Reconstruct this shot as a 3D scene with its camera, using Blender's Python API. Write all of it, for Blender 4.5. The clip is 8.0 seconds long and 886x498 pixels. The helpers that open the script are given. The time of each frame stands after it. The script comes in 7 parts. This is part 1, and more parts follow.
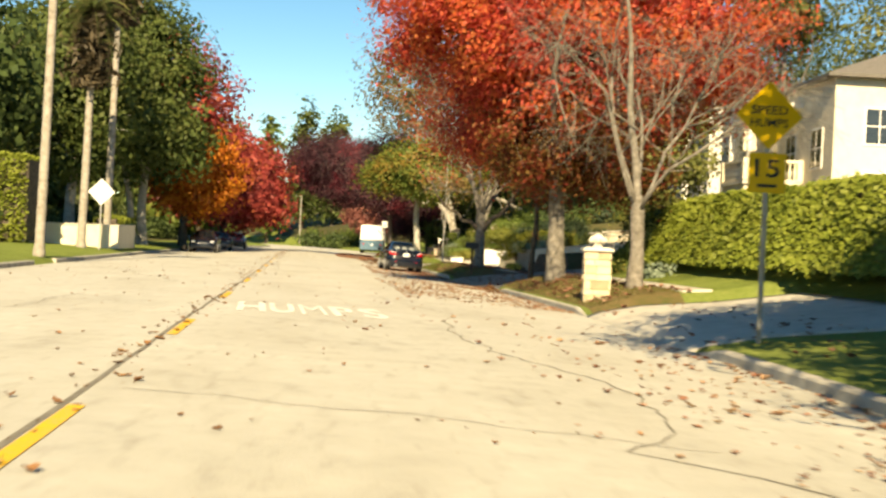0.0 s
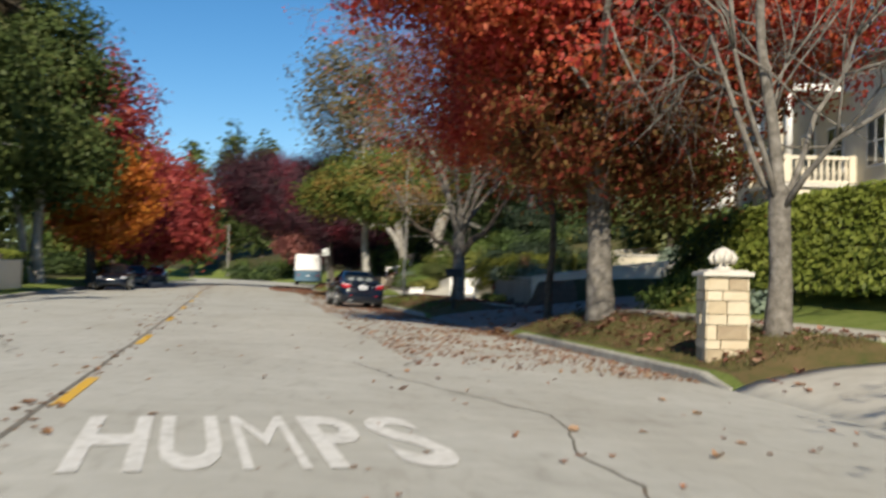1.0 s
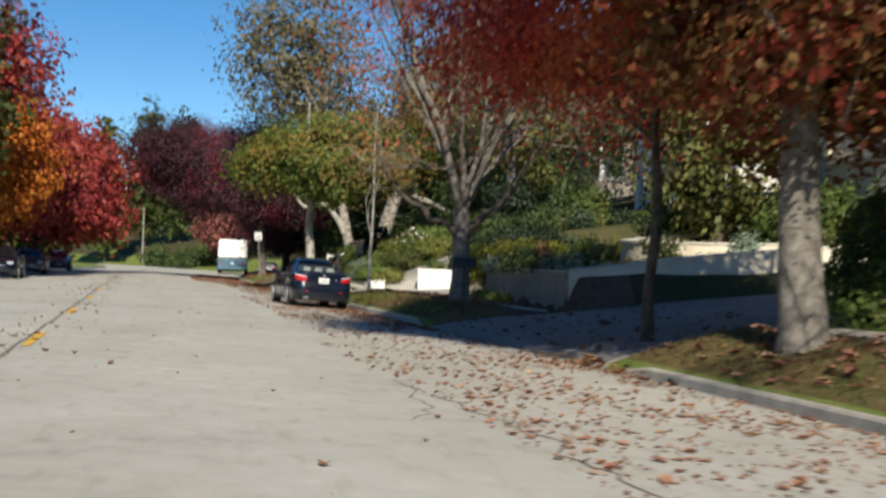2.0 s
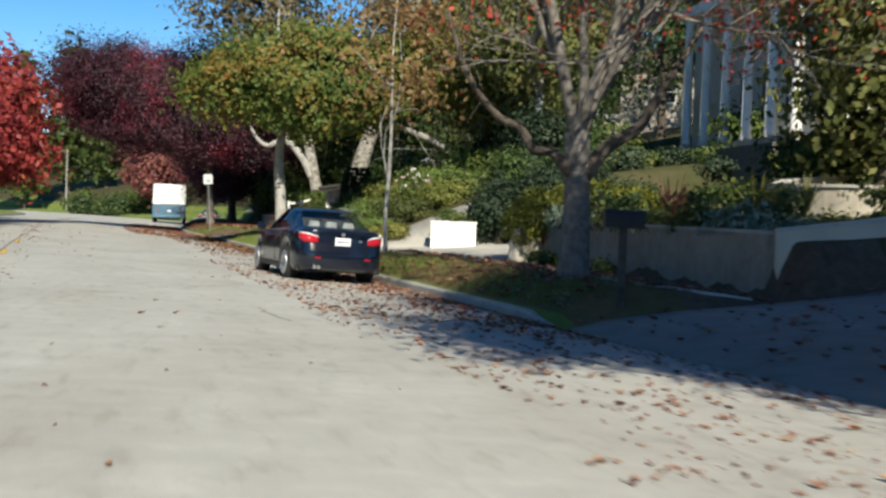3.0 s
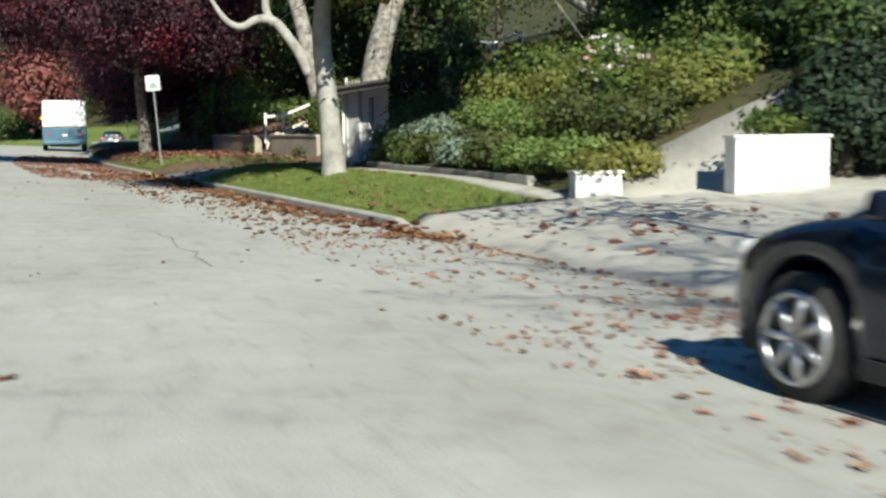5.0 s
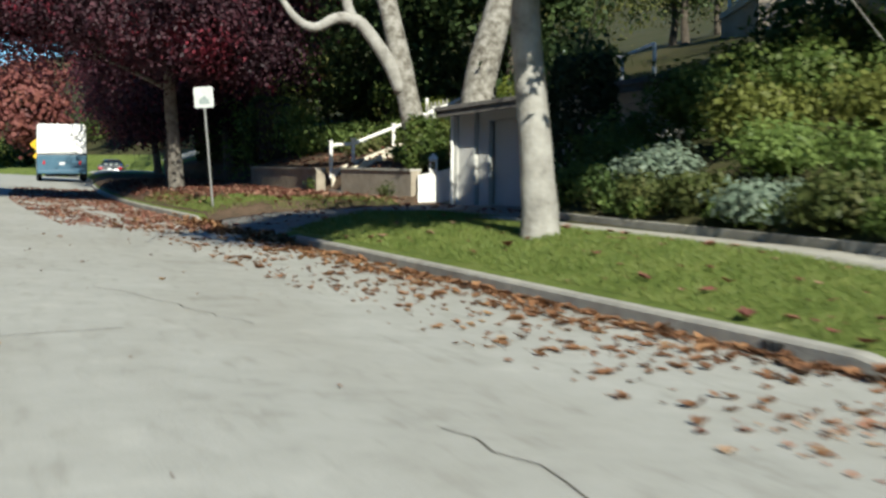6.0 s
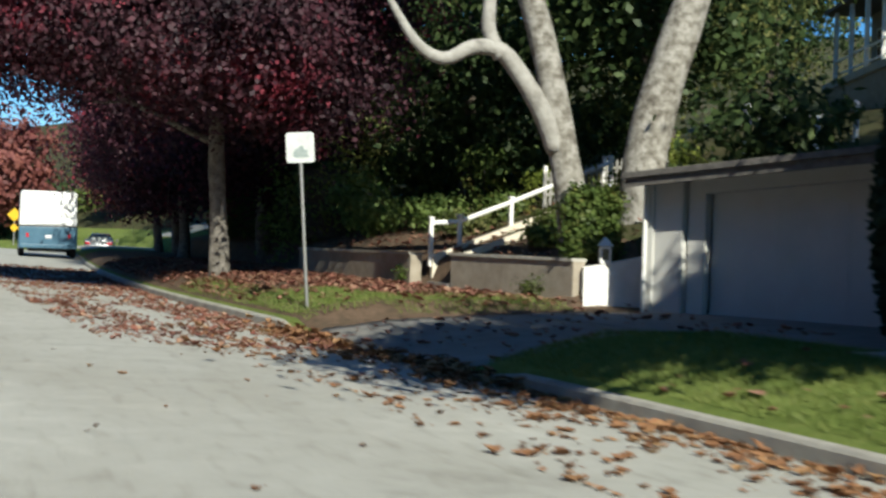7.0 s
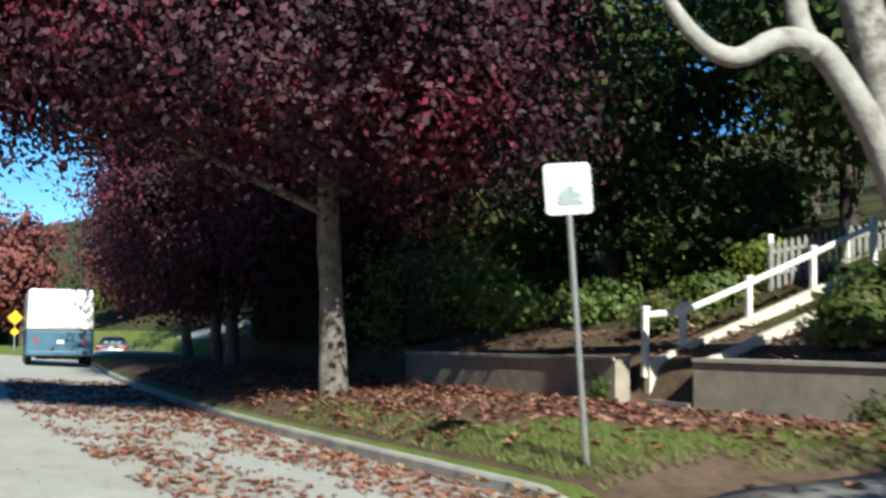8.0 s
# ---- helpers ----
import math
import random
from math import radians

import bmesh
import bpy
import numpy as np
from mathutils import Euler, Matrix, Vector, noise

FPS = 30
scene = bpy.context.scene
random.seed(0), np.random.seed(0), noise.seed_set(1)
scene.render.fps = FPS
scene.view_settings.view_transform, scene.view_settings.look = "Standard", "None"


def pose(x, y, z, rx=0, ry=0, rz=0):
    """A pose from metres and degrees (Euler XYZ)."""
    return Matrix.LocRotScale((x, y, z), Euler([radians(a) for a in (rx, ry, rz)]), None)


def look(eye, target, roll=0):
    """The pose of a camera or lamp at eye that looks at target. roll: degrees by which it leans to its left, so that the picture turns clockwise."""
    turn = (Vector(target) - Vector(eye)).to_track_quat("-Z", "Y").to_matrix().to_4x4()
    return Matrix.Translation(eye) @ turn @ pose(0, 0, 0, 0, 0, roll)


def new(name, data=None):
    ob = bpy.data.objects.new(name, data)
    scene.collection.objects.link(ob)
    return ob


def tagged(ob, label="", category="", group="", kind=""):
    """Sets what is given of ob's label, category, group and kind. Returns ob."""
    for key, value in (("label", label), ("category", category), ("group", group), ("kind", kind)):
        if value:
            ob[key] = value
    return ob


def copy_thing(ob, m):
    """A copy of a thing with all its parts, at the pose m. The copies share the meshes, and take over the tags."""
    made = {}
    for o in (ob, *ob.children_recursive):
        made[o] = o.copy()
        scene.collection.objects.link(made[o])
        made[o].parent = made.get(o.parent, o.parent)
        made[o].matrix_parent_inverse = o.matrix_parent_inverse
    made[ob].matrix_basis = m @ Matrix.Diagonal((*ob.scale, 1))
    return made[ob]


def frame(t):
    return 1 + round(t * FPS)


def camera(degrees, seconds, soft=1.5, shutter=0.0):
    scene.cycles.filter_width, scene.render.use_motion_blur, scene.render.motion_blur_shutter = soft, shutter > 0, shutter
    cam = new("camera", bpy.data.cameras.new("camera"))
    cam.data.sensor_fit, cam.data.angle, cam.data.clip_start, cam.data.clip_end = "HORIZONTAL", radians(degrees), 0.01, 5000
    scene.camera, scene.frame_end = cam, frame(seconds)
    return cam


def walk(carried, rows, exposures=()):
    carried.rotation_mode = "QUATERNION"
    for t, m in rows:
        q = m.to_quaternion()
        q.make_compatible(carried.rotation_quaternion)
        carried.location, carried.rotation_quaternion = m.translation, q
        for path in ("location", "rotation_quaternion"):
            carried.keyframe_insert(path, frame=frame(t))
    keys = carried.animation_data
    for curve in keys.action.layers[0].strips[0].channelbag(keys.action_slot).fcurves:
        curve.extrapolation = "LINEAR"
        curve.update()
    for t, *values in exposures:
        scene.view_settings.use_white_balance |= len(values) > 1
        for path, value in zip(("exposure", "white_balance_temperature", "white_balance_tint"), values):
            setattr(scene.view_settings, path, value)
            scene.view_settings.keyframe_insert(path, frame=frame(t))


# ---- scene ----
cam = camera(40.4, 8.0, soft=2.6, shutter=0.25)
PATH = [
    (0, (4.03, 4.518, 1.146), (4.114, 6.517, 1.14), 2.7),
    (0.5, (3.54, 10.496, 1.106), (3.589, 12.495, 1.075), 1.2),
    (0.7, (3.355, 12.898, 1.109), (3.416, 14.896, 1.062), 1.9),
    (0.9, (3.178, 15.306, 1.115), (3.306, 17.302, 1.12), 0.6),
    (1, (3.091, 16.512, 1.116), (3.29, 18.502, 1.16), 1.1),
    (1.5, (2.656, 22.546, 1.103), (2.974, 24.518, 1.2), 2.4),
    (1.8, (2.394, 26.143, 1.093), (2.717, 28.116, 1.159), 2.0),
    (2, (2.206, 28.552, 1.085), (2.539, 30.524, 1.116), 1.9),
    (2.1, (2.114, 29.769, 1.086), (2.449, 31.741, 1.076), 2.3),
    (2.2, (2.02, 30.993, 1.089), (2.354, 32.965, 1.064), 2.6),
    (3.3, (0.977, 44.525, 1.176), (1.475, 46.46, 1.104), 1.2),
    (3.5, (0.827, 46.939, 1.187), (1.333, 48.872, 1.094), -0.1),
    (4, (0.471, 52.825, 1.16), (1.091, 54.72, 1.009), -1.2),
    (4.2, (0.325, 55.074, 1.163), (0.948, 56.963, 0.952), -0.8),
    (5.3, (-0.485, 66.974, 1.208), (0.162, 68.856, 1.009), -0.1),
    (5.5, (-0.61, 69.071, 1.217), (0.044, 70.951, 1.022), 0.5),
    (6, (-0.902, 74.219, 1.201), (-0.239, 76.1, 1.052), 0.3),
    (6.5, (-1.173, 79.277, 1.174), (-0.501, 81.16, 1.121), 0.8),
    (7, (-1.477, 84.1, 1.161), (-0.766, 85.969, 1.15), 1.8),
    (7.3, (-1.628, 86.847, 1.142), (-0.917, 88.716, 1.181), 1.0),
    (7.5, (-1.729, 88.678, 1.129), (-1.024, 90.549, 1.17), 0.5),
    (8, (-1.946, 93.124, 1.209), (-1.227, 94.985, 1.355), 0.6),
]
EXPOSURES = [
    (0.0, 1.38, 12500, 5), (0.3, 0.8, 8800, 6), (0.6, 0.55, 7600, 7), (1.0, 0.5, 7300, 8), (2.2, 0.6, 7100, 8),
    (3.3, 0.8, 6700, 4), (4.2, 0.84, 6450, 1), (5.3, 0.85, 6450, 1), (6.2, 0.66, 6500, 1), (7.4, 0.7, 6400, 1), (8.0, 0.94, 6200, 1),
]
walk(cam, [(t, look(eye, target, roll)) for t, eye, target, roll in PATH], EXPOSURES)

# ---- world and sun ----
SUN_ELEVATION, SUN_BEARING = 35.0, 183.0   # degrees above the horizon; compass bearing, y is north
world = bpy.data.worlds.new("sky")
scene.world = world
world.use_nodes = True
wn = world.node_tree.nodes
sky = wn.new("ShaderNodeTexSky")
sky.sky_type = "NISHITA"
sky.sun_disc = False
sky.sun_elevation = radians(SUN_ELEVATION)
sky.sun_rotation = radians(SUN_BEARING)
sky.altitude = 2600.0
sky.air_density, sky.dust_density, sky.ozone_density = 1.0, 0.1, 3.0
wn["Background"].inputs["Strength"].default_value = 0.085
tone = wn.new("ShaderNodeHueSaturation")
tone.inputs["Saturation"].default_value = 1.3
world.node_tree.links.new(sky.outputs["Color"], tone.inputs["Color"])
world.node_tree.links.new(tone.outputs["Color"], wn["Background"].inputs["Color"])
sun_data = bpy.data.lights.new("sun", "SUN")
sun_data.energy, sun_data.angle, sun_data.color = 4.6, radians(0.5), (1.0, 0.94, 0.84)
sun = new("sun", sun_data)
_b, _e = radians(SUN_BEARING), radians(SUN_ELEVATION)
SUN_WAY = Vector((math.sin(_b) * math.cos(_e), math.cos(_b) * math.cos(_e), math.sin(_e)))
sun.matrix_world = look(SUN_WAY * 200, (0, 0, 0))


# ---- materials ----
def material(name, colours, scale=3.0, rough=0.8, bump=0.2, bump_scale=40.0, metal=0.0, blotch=0.0, island=0.0, coat=0.0, spec=0.4, pieces=False):
    """Colours spread by noise at two scales; bump; island: how much each loose piece differs."""
    m = bpy.data.materials.new(name)
    m.use_nodes = True
    n, l = m.node_tree.nodes, m.node_tree.links
    p = n["Principled BSDF"]
    co = n.new("ShaderNodeTexCoord")
    a = n.new("ShaderNodeTexNoise")
    a.inputs["Scale"].default_value, a.inputs["Detail"].default_value, a.inputs["Roughness"].default_value = scale, 6.0, 0.65
    l.new(co.outputs["Object"], a.inputs["Vector"])
    fac = a.outputs["Fac"]
    if blotch:
        b = n.new("ShaderNodeTexNoise")
        b.inputs["Scale"].default_value, b.inputs["Detail"].default_value = scale * 0.13, 3.0
        l.new(co.outputs["Object"], b.inputs["Vector"])
        mx = n.new("ShaderNodeMix")
        mx.inputs[0].default_value = blotch
        l.new(fac, mx.inputs[2])
        l.new(b.outputs["Fac"], mx.inputs[3])
        fac = mx.outputs[0]
    if island:
        g = n.new("ShaderNodeObjectInfo" if pieces else "ShaderNodeNewGeometry")
        mx2 = n.new("ShaderNodeMix")
        mx2.inputs[0].default_value = island
        l.new(fac, mx2.inputs[2])
        l.new(g.outputs["Random" if pieces else "Random Per Island"], mx2.inputs[3])
        fac = mx2.outputs[0]
    ramp = n.new("ShaderNodeValToRGB")
    e = ramp.color_ramp.elements
    lo, hi = (0.12, 0.88) if island > 0.4 else (0.3, 0.7)
    e[0].position, e[1].position = lo, hi
    e[0].color, e[1].color = (*colours[0], 1), (*colours[-1], 1)
    for i, c in enumerate(colours[1:-1]):
        e.new(lo + (hi - lo) * (i + 1) / (len(colours) - 1)).color = (*c, 1)
    l.new(fac, ramp.inputs["Fac"])
    l.new(ramp.outputs["Color"], p.inputs["Base Color"])
    p.inputs["Roughness"].default_value, p.inputs["Metallic"].default_value = rough, metal
    p.inputs["Specular IOR Level"].default_value = spec
    p.inputs["Coat Weight"].default_value = coat
    if bump:
        c = n.new("ShaderNodeTexNoise")
        c.inputs["Scale"].default_value, c.inputs["Detail"].default_value = bump_scale, 4.0
        l.new(co.outputs["Object"], c.inputs["Vector"])
        bp = n.new("ShaderNodeBump")
        bp.inputs["Strength"].default_value, bp.inputs["Distance"].default_value = bump, 0.02
        l.new(c.outputs["Fac"], bp.inputs["Height"])
        l.new(bp.outputs["Normal"], p.inputs["Normal"])
    return m


def leaf_material(name, colours, patch=0.35, scale=0.5, through_light=0.35, gloss=0.012, rough=0.5):
    """Leaves: each differs, and whole boughs differ; some light comes through."""
    m = bpy.data.materials.new(name)
    m.use_nodes = True
    n, l = m.node_tree.nodes, m.node_tree.links
    n.remove(n["Principled BSDF"])
    g, co, a = n.new("ShaderNodeNewGeometry"), n.new("ShaderNodeTexCoord"), n.new("ShaderNodeTexNoise")
    a.inputs["Scale"].default_value, a.inputs["Detail"].default_value = scale, 2.0
    l.new(co.outputs["Object"], a.inputs["Vector"])
    a2, both = n.new("ShaderNodeTexNoise"), n.new("ShaderNodeMix")
    a2.inputs["Scale"].default_value, a2.inputs["Detail"].default_value = scale * 3.7, 2.0
    l.new(co.outputs["Object"], a2.inputs["Vector"])
    both.inputs[0].default_value = 0.45
    l.new(a.outputs["Fac"], both.inputs[2])
    l.new(a2.outputs["Fac"], both.inputs[3])
    stretch = n.new("ShaderNodeMapRange")
    stretch.inputs["From Min"].default_value, stretch.inputs["From Max"].default_value = 0.34, 0.66
    l.new(both.outputs[0], stretch.inputs["Value"])
    mx = n.new("ShaderNodeMix")
    mx.inputs[0].default_value = (1 - patch) * 0.75
    l.new(stretch.outputs["Result"], mx.inputs[2])
    l.new(g.outputs["Random Per Island"], mx.inputs[3])
    ramp = n.new("ShaderNodeValToRGB")
    e = ramp.color_ramp.elements
    e[0].position, e[1].position = 0.1, 0.9
    e[0].color, e[1].color = (*colours[0], 1), (*colours[-1], 1)
    for i, c in enumerate(colours[1:-1]):
        e.new(0.1 + 0.8 * (i + 1) / (len(colours) - 1)).color = (*c, 1)
    l.new(mx.outputs[0], ramp.inputs["Fac"])
    d, t, gl = n.new("ShaderNodeBsdfDiffuse"), n.new("ShaderNodeBsdfTranslucent"), n.new("ShaderNodeBsdfGlossy")
    out = n["Material Output"]
    s1, s2 = n.new("ShaderNodeMixShader"), n.new("ShaderNodeMixShader")
    s1.inputs["Fac"].default_value, s2.inputs["Fac"].default_value = through_light, gloss
    gl.inputs["Roughness"].default_value = rough
    for k in (d, t):
        l.new(ramp.outputs["Color"], k.inputs["Color"])
    l.new(d.outputs[0], s1.inputs[1]); l.new(t.outputs[0], s1.inputs[2])
    l.new(s1.outputs[0], s2.inputs[1]); l.new(gl.outputs[0], s2.inputs[2])
    l.new(s2.outputs[0], out.inputs["Surface"])
    return m


M_ROAD = material("concrete_road", [(0.29, 0.285, 0.255), (0.375, 0.37, 0.335), (0.41, 0.405, 0.37), (0.48, 0.475, 0.43)], 2.6, 0.85, 0.35, 60, blotch=0.42)


def weathered_road(m):
    """Dark flecks, tyre-worn lanes and oily spots over the concrete's own tone."""
    n, l = m.node_tree.nodes, m.node_tree.links
    p = n["Principled BSDF"]
    base = p.inputs["Base Color"].links[0].from_socket
    co = n.new("ShaderNodeTexCoord")
    for scale, stretch, lo, hi, dark in ((95.0, (1, 1, 1), 0.60, 0.72, 0.72), (7.0, (1.0, 0.22, 1.0), 0.55, 0.78, 0.82), (0.55, (1.0, 0.3, 1.0), 0.45, 0.7, 0.9)):
        mp, t, r, mx = n.new("ShaderNodeMapping"), n.new("ShaderNodeTexNoise"), n.new("ShaderNodeMapRange"), n.new("ShaderNodeMix")
        mp.inputs["Scale"].default_value = stretch
        t.inputs["Scale"].default_value, t.inputs["Detail"].default_value = scale, 3.0
        r.inputs["From Min"].default_value, r.inputs["From Max"].default_value = lo, hi
        mx.data_type, mx.blend_type = "RGBA", "MULTIPLY"
        mx.inputs[7].default_value = (dark, dark * 0.985, dark * 0.96, 1)
        l.new(co.outputs["Object"], mp.inputs["Vector"])
        l.new(mp.outputs["Vector"], t.inputs["Vector"])
        l.new(t.outputs["Fac"], r.inputs["Value"])
        l.new(r.outputs["Result"], mx.inputs[0])
        l.new(base, mx.inputs[6])
        base = mx.outputs[2]
    l.new(base, p.inputs["Base Color"])


weathered_road(M_ROAD)
M_CRACK = material("sealed_crack", [(0.10, 0.09, 0.075), (0.20, 0.185, 0.155)], 5, 0.9, 0.2)
M_YELLOW = material("worn_yellow_paint", [(0.42, 0.33, 0.16), (0.62, 0.36, 0.03), (0.68, 0.40, 0.03)], 7, 0.7, 0.15)
M_WHITE_LINE = material("worn_white_paint", [(0.40, 0.39, 0.355), (0.60, 0.59, 0.56), (0.7, 0.69, 0.66)], 9, 0.7, 0.15)
M_CONCRETE = material("pale_concrete", [(0.30, 0.28, 0.24), (0.42, 0.40, 0.35), (0.5, 0.48, 0.42)], 2.0, 0.85, 0.3, 50, blotch=0.4)
M_KERB = material("kerb_concrete", [(0.20, 0.19, 0.17), (0.34, 0.325, 0.29), (0.46, 0.44, 0.39)], 2.5, 0.9, 0.4, 45, blotch=0.4)
# Darker copy of the pale concrete; tree shade is put into its tone.
M_DRIVE_SHADE = material("shade_darkened_concrete", [(0.14, 0.133, 0.122), (0.215, 0.205, 0.187), (0.28, 0.265, 0.24)], 2.0, 0.85, 0.3, 50, blotch=0.5)
M_LAWN = material("green_lawn", [(0.09, 0.12, 0.03), (0.145, 0.19, 0.048), (0.22, 0.245, 0.08)], 9.0, 0.95, 0.9, 70, blotch=0.45, spec=0.1)
M_VERGE = material("dry_verge", [(0.045, 0.075, 0.018), (0.13, 0.10, 0.045), (0.20, 0.13, 0.07)], 5.0, 0.95, 0.9, 60, blotch=0.5, spec=0.1)
# Brown leafy soil, taken darker to stand for tree shade on it.
M_LITTER = material("leaf_strewn_soil", [(0.06, 0.05, 0.035), (0.115, 0.08, 0.055), (0.18, 0.12, 0.085)], 6.0, 0.95, 0.9, 50, blotch=0.35, spec=0.1)
M_SOIL = material("garden_soil", [(0.035, 0.045, 0.015), (0.06, 0.06, 0.028), (0.09, 0.07, 0.04)], 3.0, 0.95, 0.8, 40, blotch=0.5, spec=0.1)
M_STUCCO = material("cream_stucco", [(0.55, 0.49, 0.38), (0.66, 0.60, 0.48), (0.70, 0.65, 0.54)], 2.0, 0.9, 0.35, 120, blotch=0.5)
M_WHITE = material("white_paint", [(0.66, 0.65, 0.61), (0.78, 0.77, 0.74), (0.82, 0.81, 0.78)], 3.0, 0.6, 0.1, 60, blotch=0.4)
M_WALL_BROWN = material("brown_block_wall", [(0.22, 0.19, 0.15), (0.33, 0.285, 0.225), (0.42, 0.37, 0.30)], 4.0, 0.9, 0.5, 50, blotch=0.4)
M_STONE = material("buff_sandstone", [(0.24, 0.18, 0.12), (0.46, 0.38, 0.26), (0.60, 0.53, 0.40), (0.5, 0.40, 0.27)], 6.0, 0.9, 0.8, 25, blotch=0.2, island=0.6, pieces=True)
M_STONE_PALE = material("pale_cut_stone", [(0.5, 0.47, 0.41), (0.62, 0.59, 0.53)], 5.0, 0.8, 0.3, 40)
M_BARK_GREY = material("grey_bark", [(0.075, 0.066, 0.055), (0.16, 0.145, 0.125), (0.25, 0.23, 0.205)], 6.0, 0.95, 0.9, 22)
M_BARK_PALE = material("pale_smooth_bark", [(0.13, 0.12, 0.105), (0.27, 0.255, 0.23), (0.36, 0.345, 0.315), (0.42, 0.40, 0.37)], 3.0, 0.9, 0.7, 14, blotch=0.2)
M_BARK_SYC = material("mottled_sycamore_bark", [(0.06, 0.052, 0.042), (0.13, 0.115, 0.095), (0.24, 0.225, 0.195), (0.36, 0.34, 0.31), (0.16, 0.145, 0.12)], 4.5, 0.9, 0.7, 14, blotch=0.15)
M_BARK_DARK = material("dark_bark", [(0.035, 0.028, 0.022), (0.08, 0.065, 0.05), (0.12, 0.10, 0.08)], 6.0, 0.95, 0.9, 22)
M_PALM_BARK = material("ringed_palm_trunk", [(0.17, 0.15, 0.125), (0.28, 0.255, 0.225), (0.34, 0.315, 0.285)], 5.0, 0.95, 0.6, 16)
M_METAL = material("galvanised_steel", [(0.26, 0.26, 0.255), (0.36, 0.36, 0.35)], 8.0, 0.5, 0.1, 60, metal=0.7)
M_SIGN_YELLOW = material("yellow_sign_sheet", [(0.60, 0.36, 0.01), (0.70, 0.43, 0.015)], 4.0, 0.45, 0.0)
M_SIGN_WHITE = material("faded_white_sign", [(0.44, 0.46, 0.45), (0.62, 0.63, 0.62)], 5.0, 0.5, 0.0)
M_SIGN_GREEN = material("faded_green_print", [(0.20, 0.25, 0.24), (0.32, 0.36, 0.35)], 8.0, 0.6, 0.0)
M_SIGN_BACK = material("bare_aluminium", [(0.55, 0.56, 0.56), (0.68, 0.69, 0.69)], 6.0, 0.5, 0.05, 40, metal=0.2)
M_BLACK = material("black_print", [(0.012, 0.012, 0.012), (0.025, 0.024, 0.022)], 6.0, 0.6, 0.0)
M_ROOF = material("grey_roof_shingle", [(0.07, 0.065, 0.06), (0.13, 0.12, 0.11), (0.17, 0.155, 0.14)], 8.0, 0.9, 0.6, 30)
M_ROOF_RED = material("clay_roof", [(0.17, 0.10, 0.07), (0.26, 0.15, 0.10)], 6.0, 0.9, 0.6, 20)
M_GLASS = material("window_glass", [(0.015, 0.018, 0.02), (0.03, 0.034, 0.038)], 1.0, 0.06, 0.0, spec=0.8)
M_CAR = material("dark_navy_car_paint", [(0.004, 0.007, 0.014), (0.006, 0.010, 0.020)], 2.0, 0.14, 0.0, metal=0.0, coat=0.3, spec=0.5)
M_CAR_GREY = material("grey_car_paint", [(0.10, 0.105, 0.11), (0.15, 0.155, 0.16)], 2.0, 0.25, 0.0, metal=0.4, coat=0.7)
M_CAR_GLASS = material("tinted_car_glass", [(0.006, 0.008, 0.010), (0.012, 0.015, 0.018)], 1.0, 0.05, 0.0, spec=0.4)
M_RUBBER = material("tyre_rubber", [(0.012, 0.012, 0.012), (0.03, 0.029, 0.028)], 8.0, 0.85, 0.2, 40)
M_ALLOY = material("alloy_wheel", [(0.42, 0.42, 0.42), (0.6, 0.6, 0.6)], 6.0, 0.3, 0.0, metal=0.85)
M_LAMP_RED = material("red_lamp_glass", [(0.36, 0.006, 0.016), (0.5, 0.012, 0.025)], 12.0, 0.12, 0.0, coat=0.6)
M_LAMP_CLEAR = material("clear_lamp_glass", [(0.5, 0.5, 0.5), (0.7, 0.7, 0.7)], 8.0, 0.1, 0.0, coat=0.6)
M_CREAM_LEATHER = material("pale_headrest_cloth", [(0.42, 0.41, 0.38), (0.52, 0.51, 0.48)], 8.0, 0.8, 0.1)
M_PLASTIC = material("dark_trim_plastic", [(0.015, 0.015, 0.016), (0.03, 0.03, 0.031)], 8.0, 0.6, 0.1)
M_PLATE = material("pale_plate", [(0.62, 0.63, 0.65), (0.72, 0.73, 0.75)], 6.0, 0.5, 0.0)
M_VAN_WHITE = material("white_van_body", [(0.74, 0.74, 0.73), (0.8, 0.8, 0.8)], 2.0, 0.4, 0.0, coat=0.3)
M_VAN_BLUE = material("dusty_blue_van_paint", [(0.045, 0.11, 0.17), (0.07, 0.15, 0.22)], 3.0, 0.4, 0.0, coat=0.3)
M_GARAGE = material("grey_white_garage_paint", [(0.50, 0.49, 0.46), (0.6, 0.59, 0.56)], 2.0, 0.75, 0.15, 60, blotch=0.4)
M_CLOTH_RED = material("red_garden_flag", [(0.5, 0.05, 0.03), (0.6, 0.09, 0.05)], 8.0, 0.8, 0.1)

L_RED = leaf_material("red_autumn_leaves", [(0.20, 0.028, 0.026), (0.35, 0.044, 0.038), (0.48, 0.065, 0.052), (0.58, 0.125, 0.06), (0.44, 0.14, 0.048), (0.45, 0.06, 0.055)], 0.75, 0.42, 0.5)
# Olive and brown-red leaves, with the lower crown's shade mixed into the colour.
L_MAPLE_LOW = leaf_material("shade_toned_olive_and_red_leaves", [(0.08, 0.035, 0.02), (0.18, 0.05, 0.028), (0.16, 0.11, 0.035), (0.30, 0.045, 0.035), (0.15, 0.09, 0.03)], 0.7, 0.6, 0.45)
L_DULLRED = leaf_material("dull_red_leaves", [(0.13, 0.05, 0.05), (0.24, 0.085, 0.075), (0.32, 0.13, 0.10)], 0.4, 0.3)
L_ORANGE = leaf_material("orange_autumn_leaves", [(0.22, 0.05, 0.018), (0.44, 0.12, 0.025), (0.54, 0.21, 0.035), (0.38, 0.08, 0.025)], 0.4, 0.5)
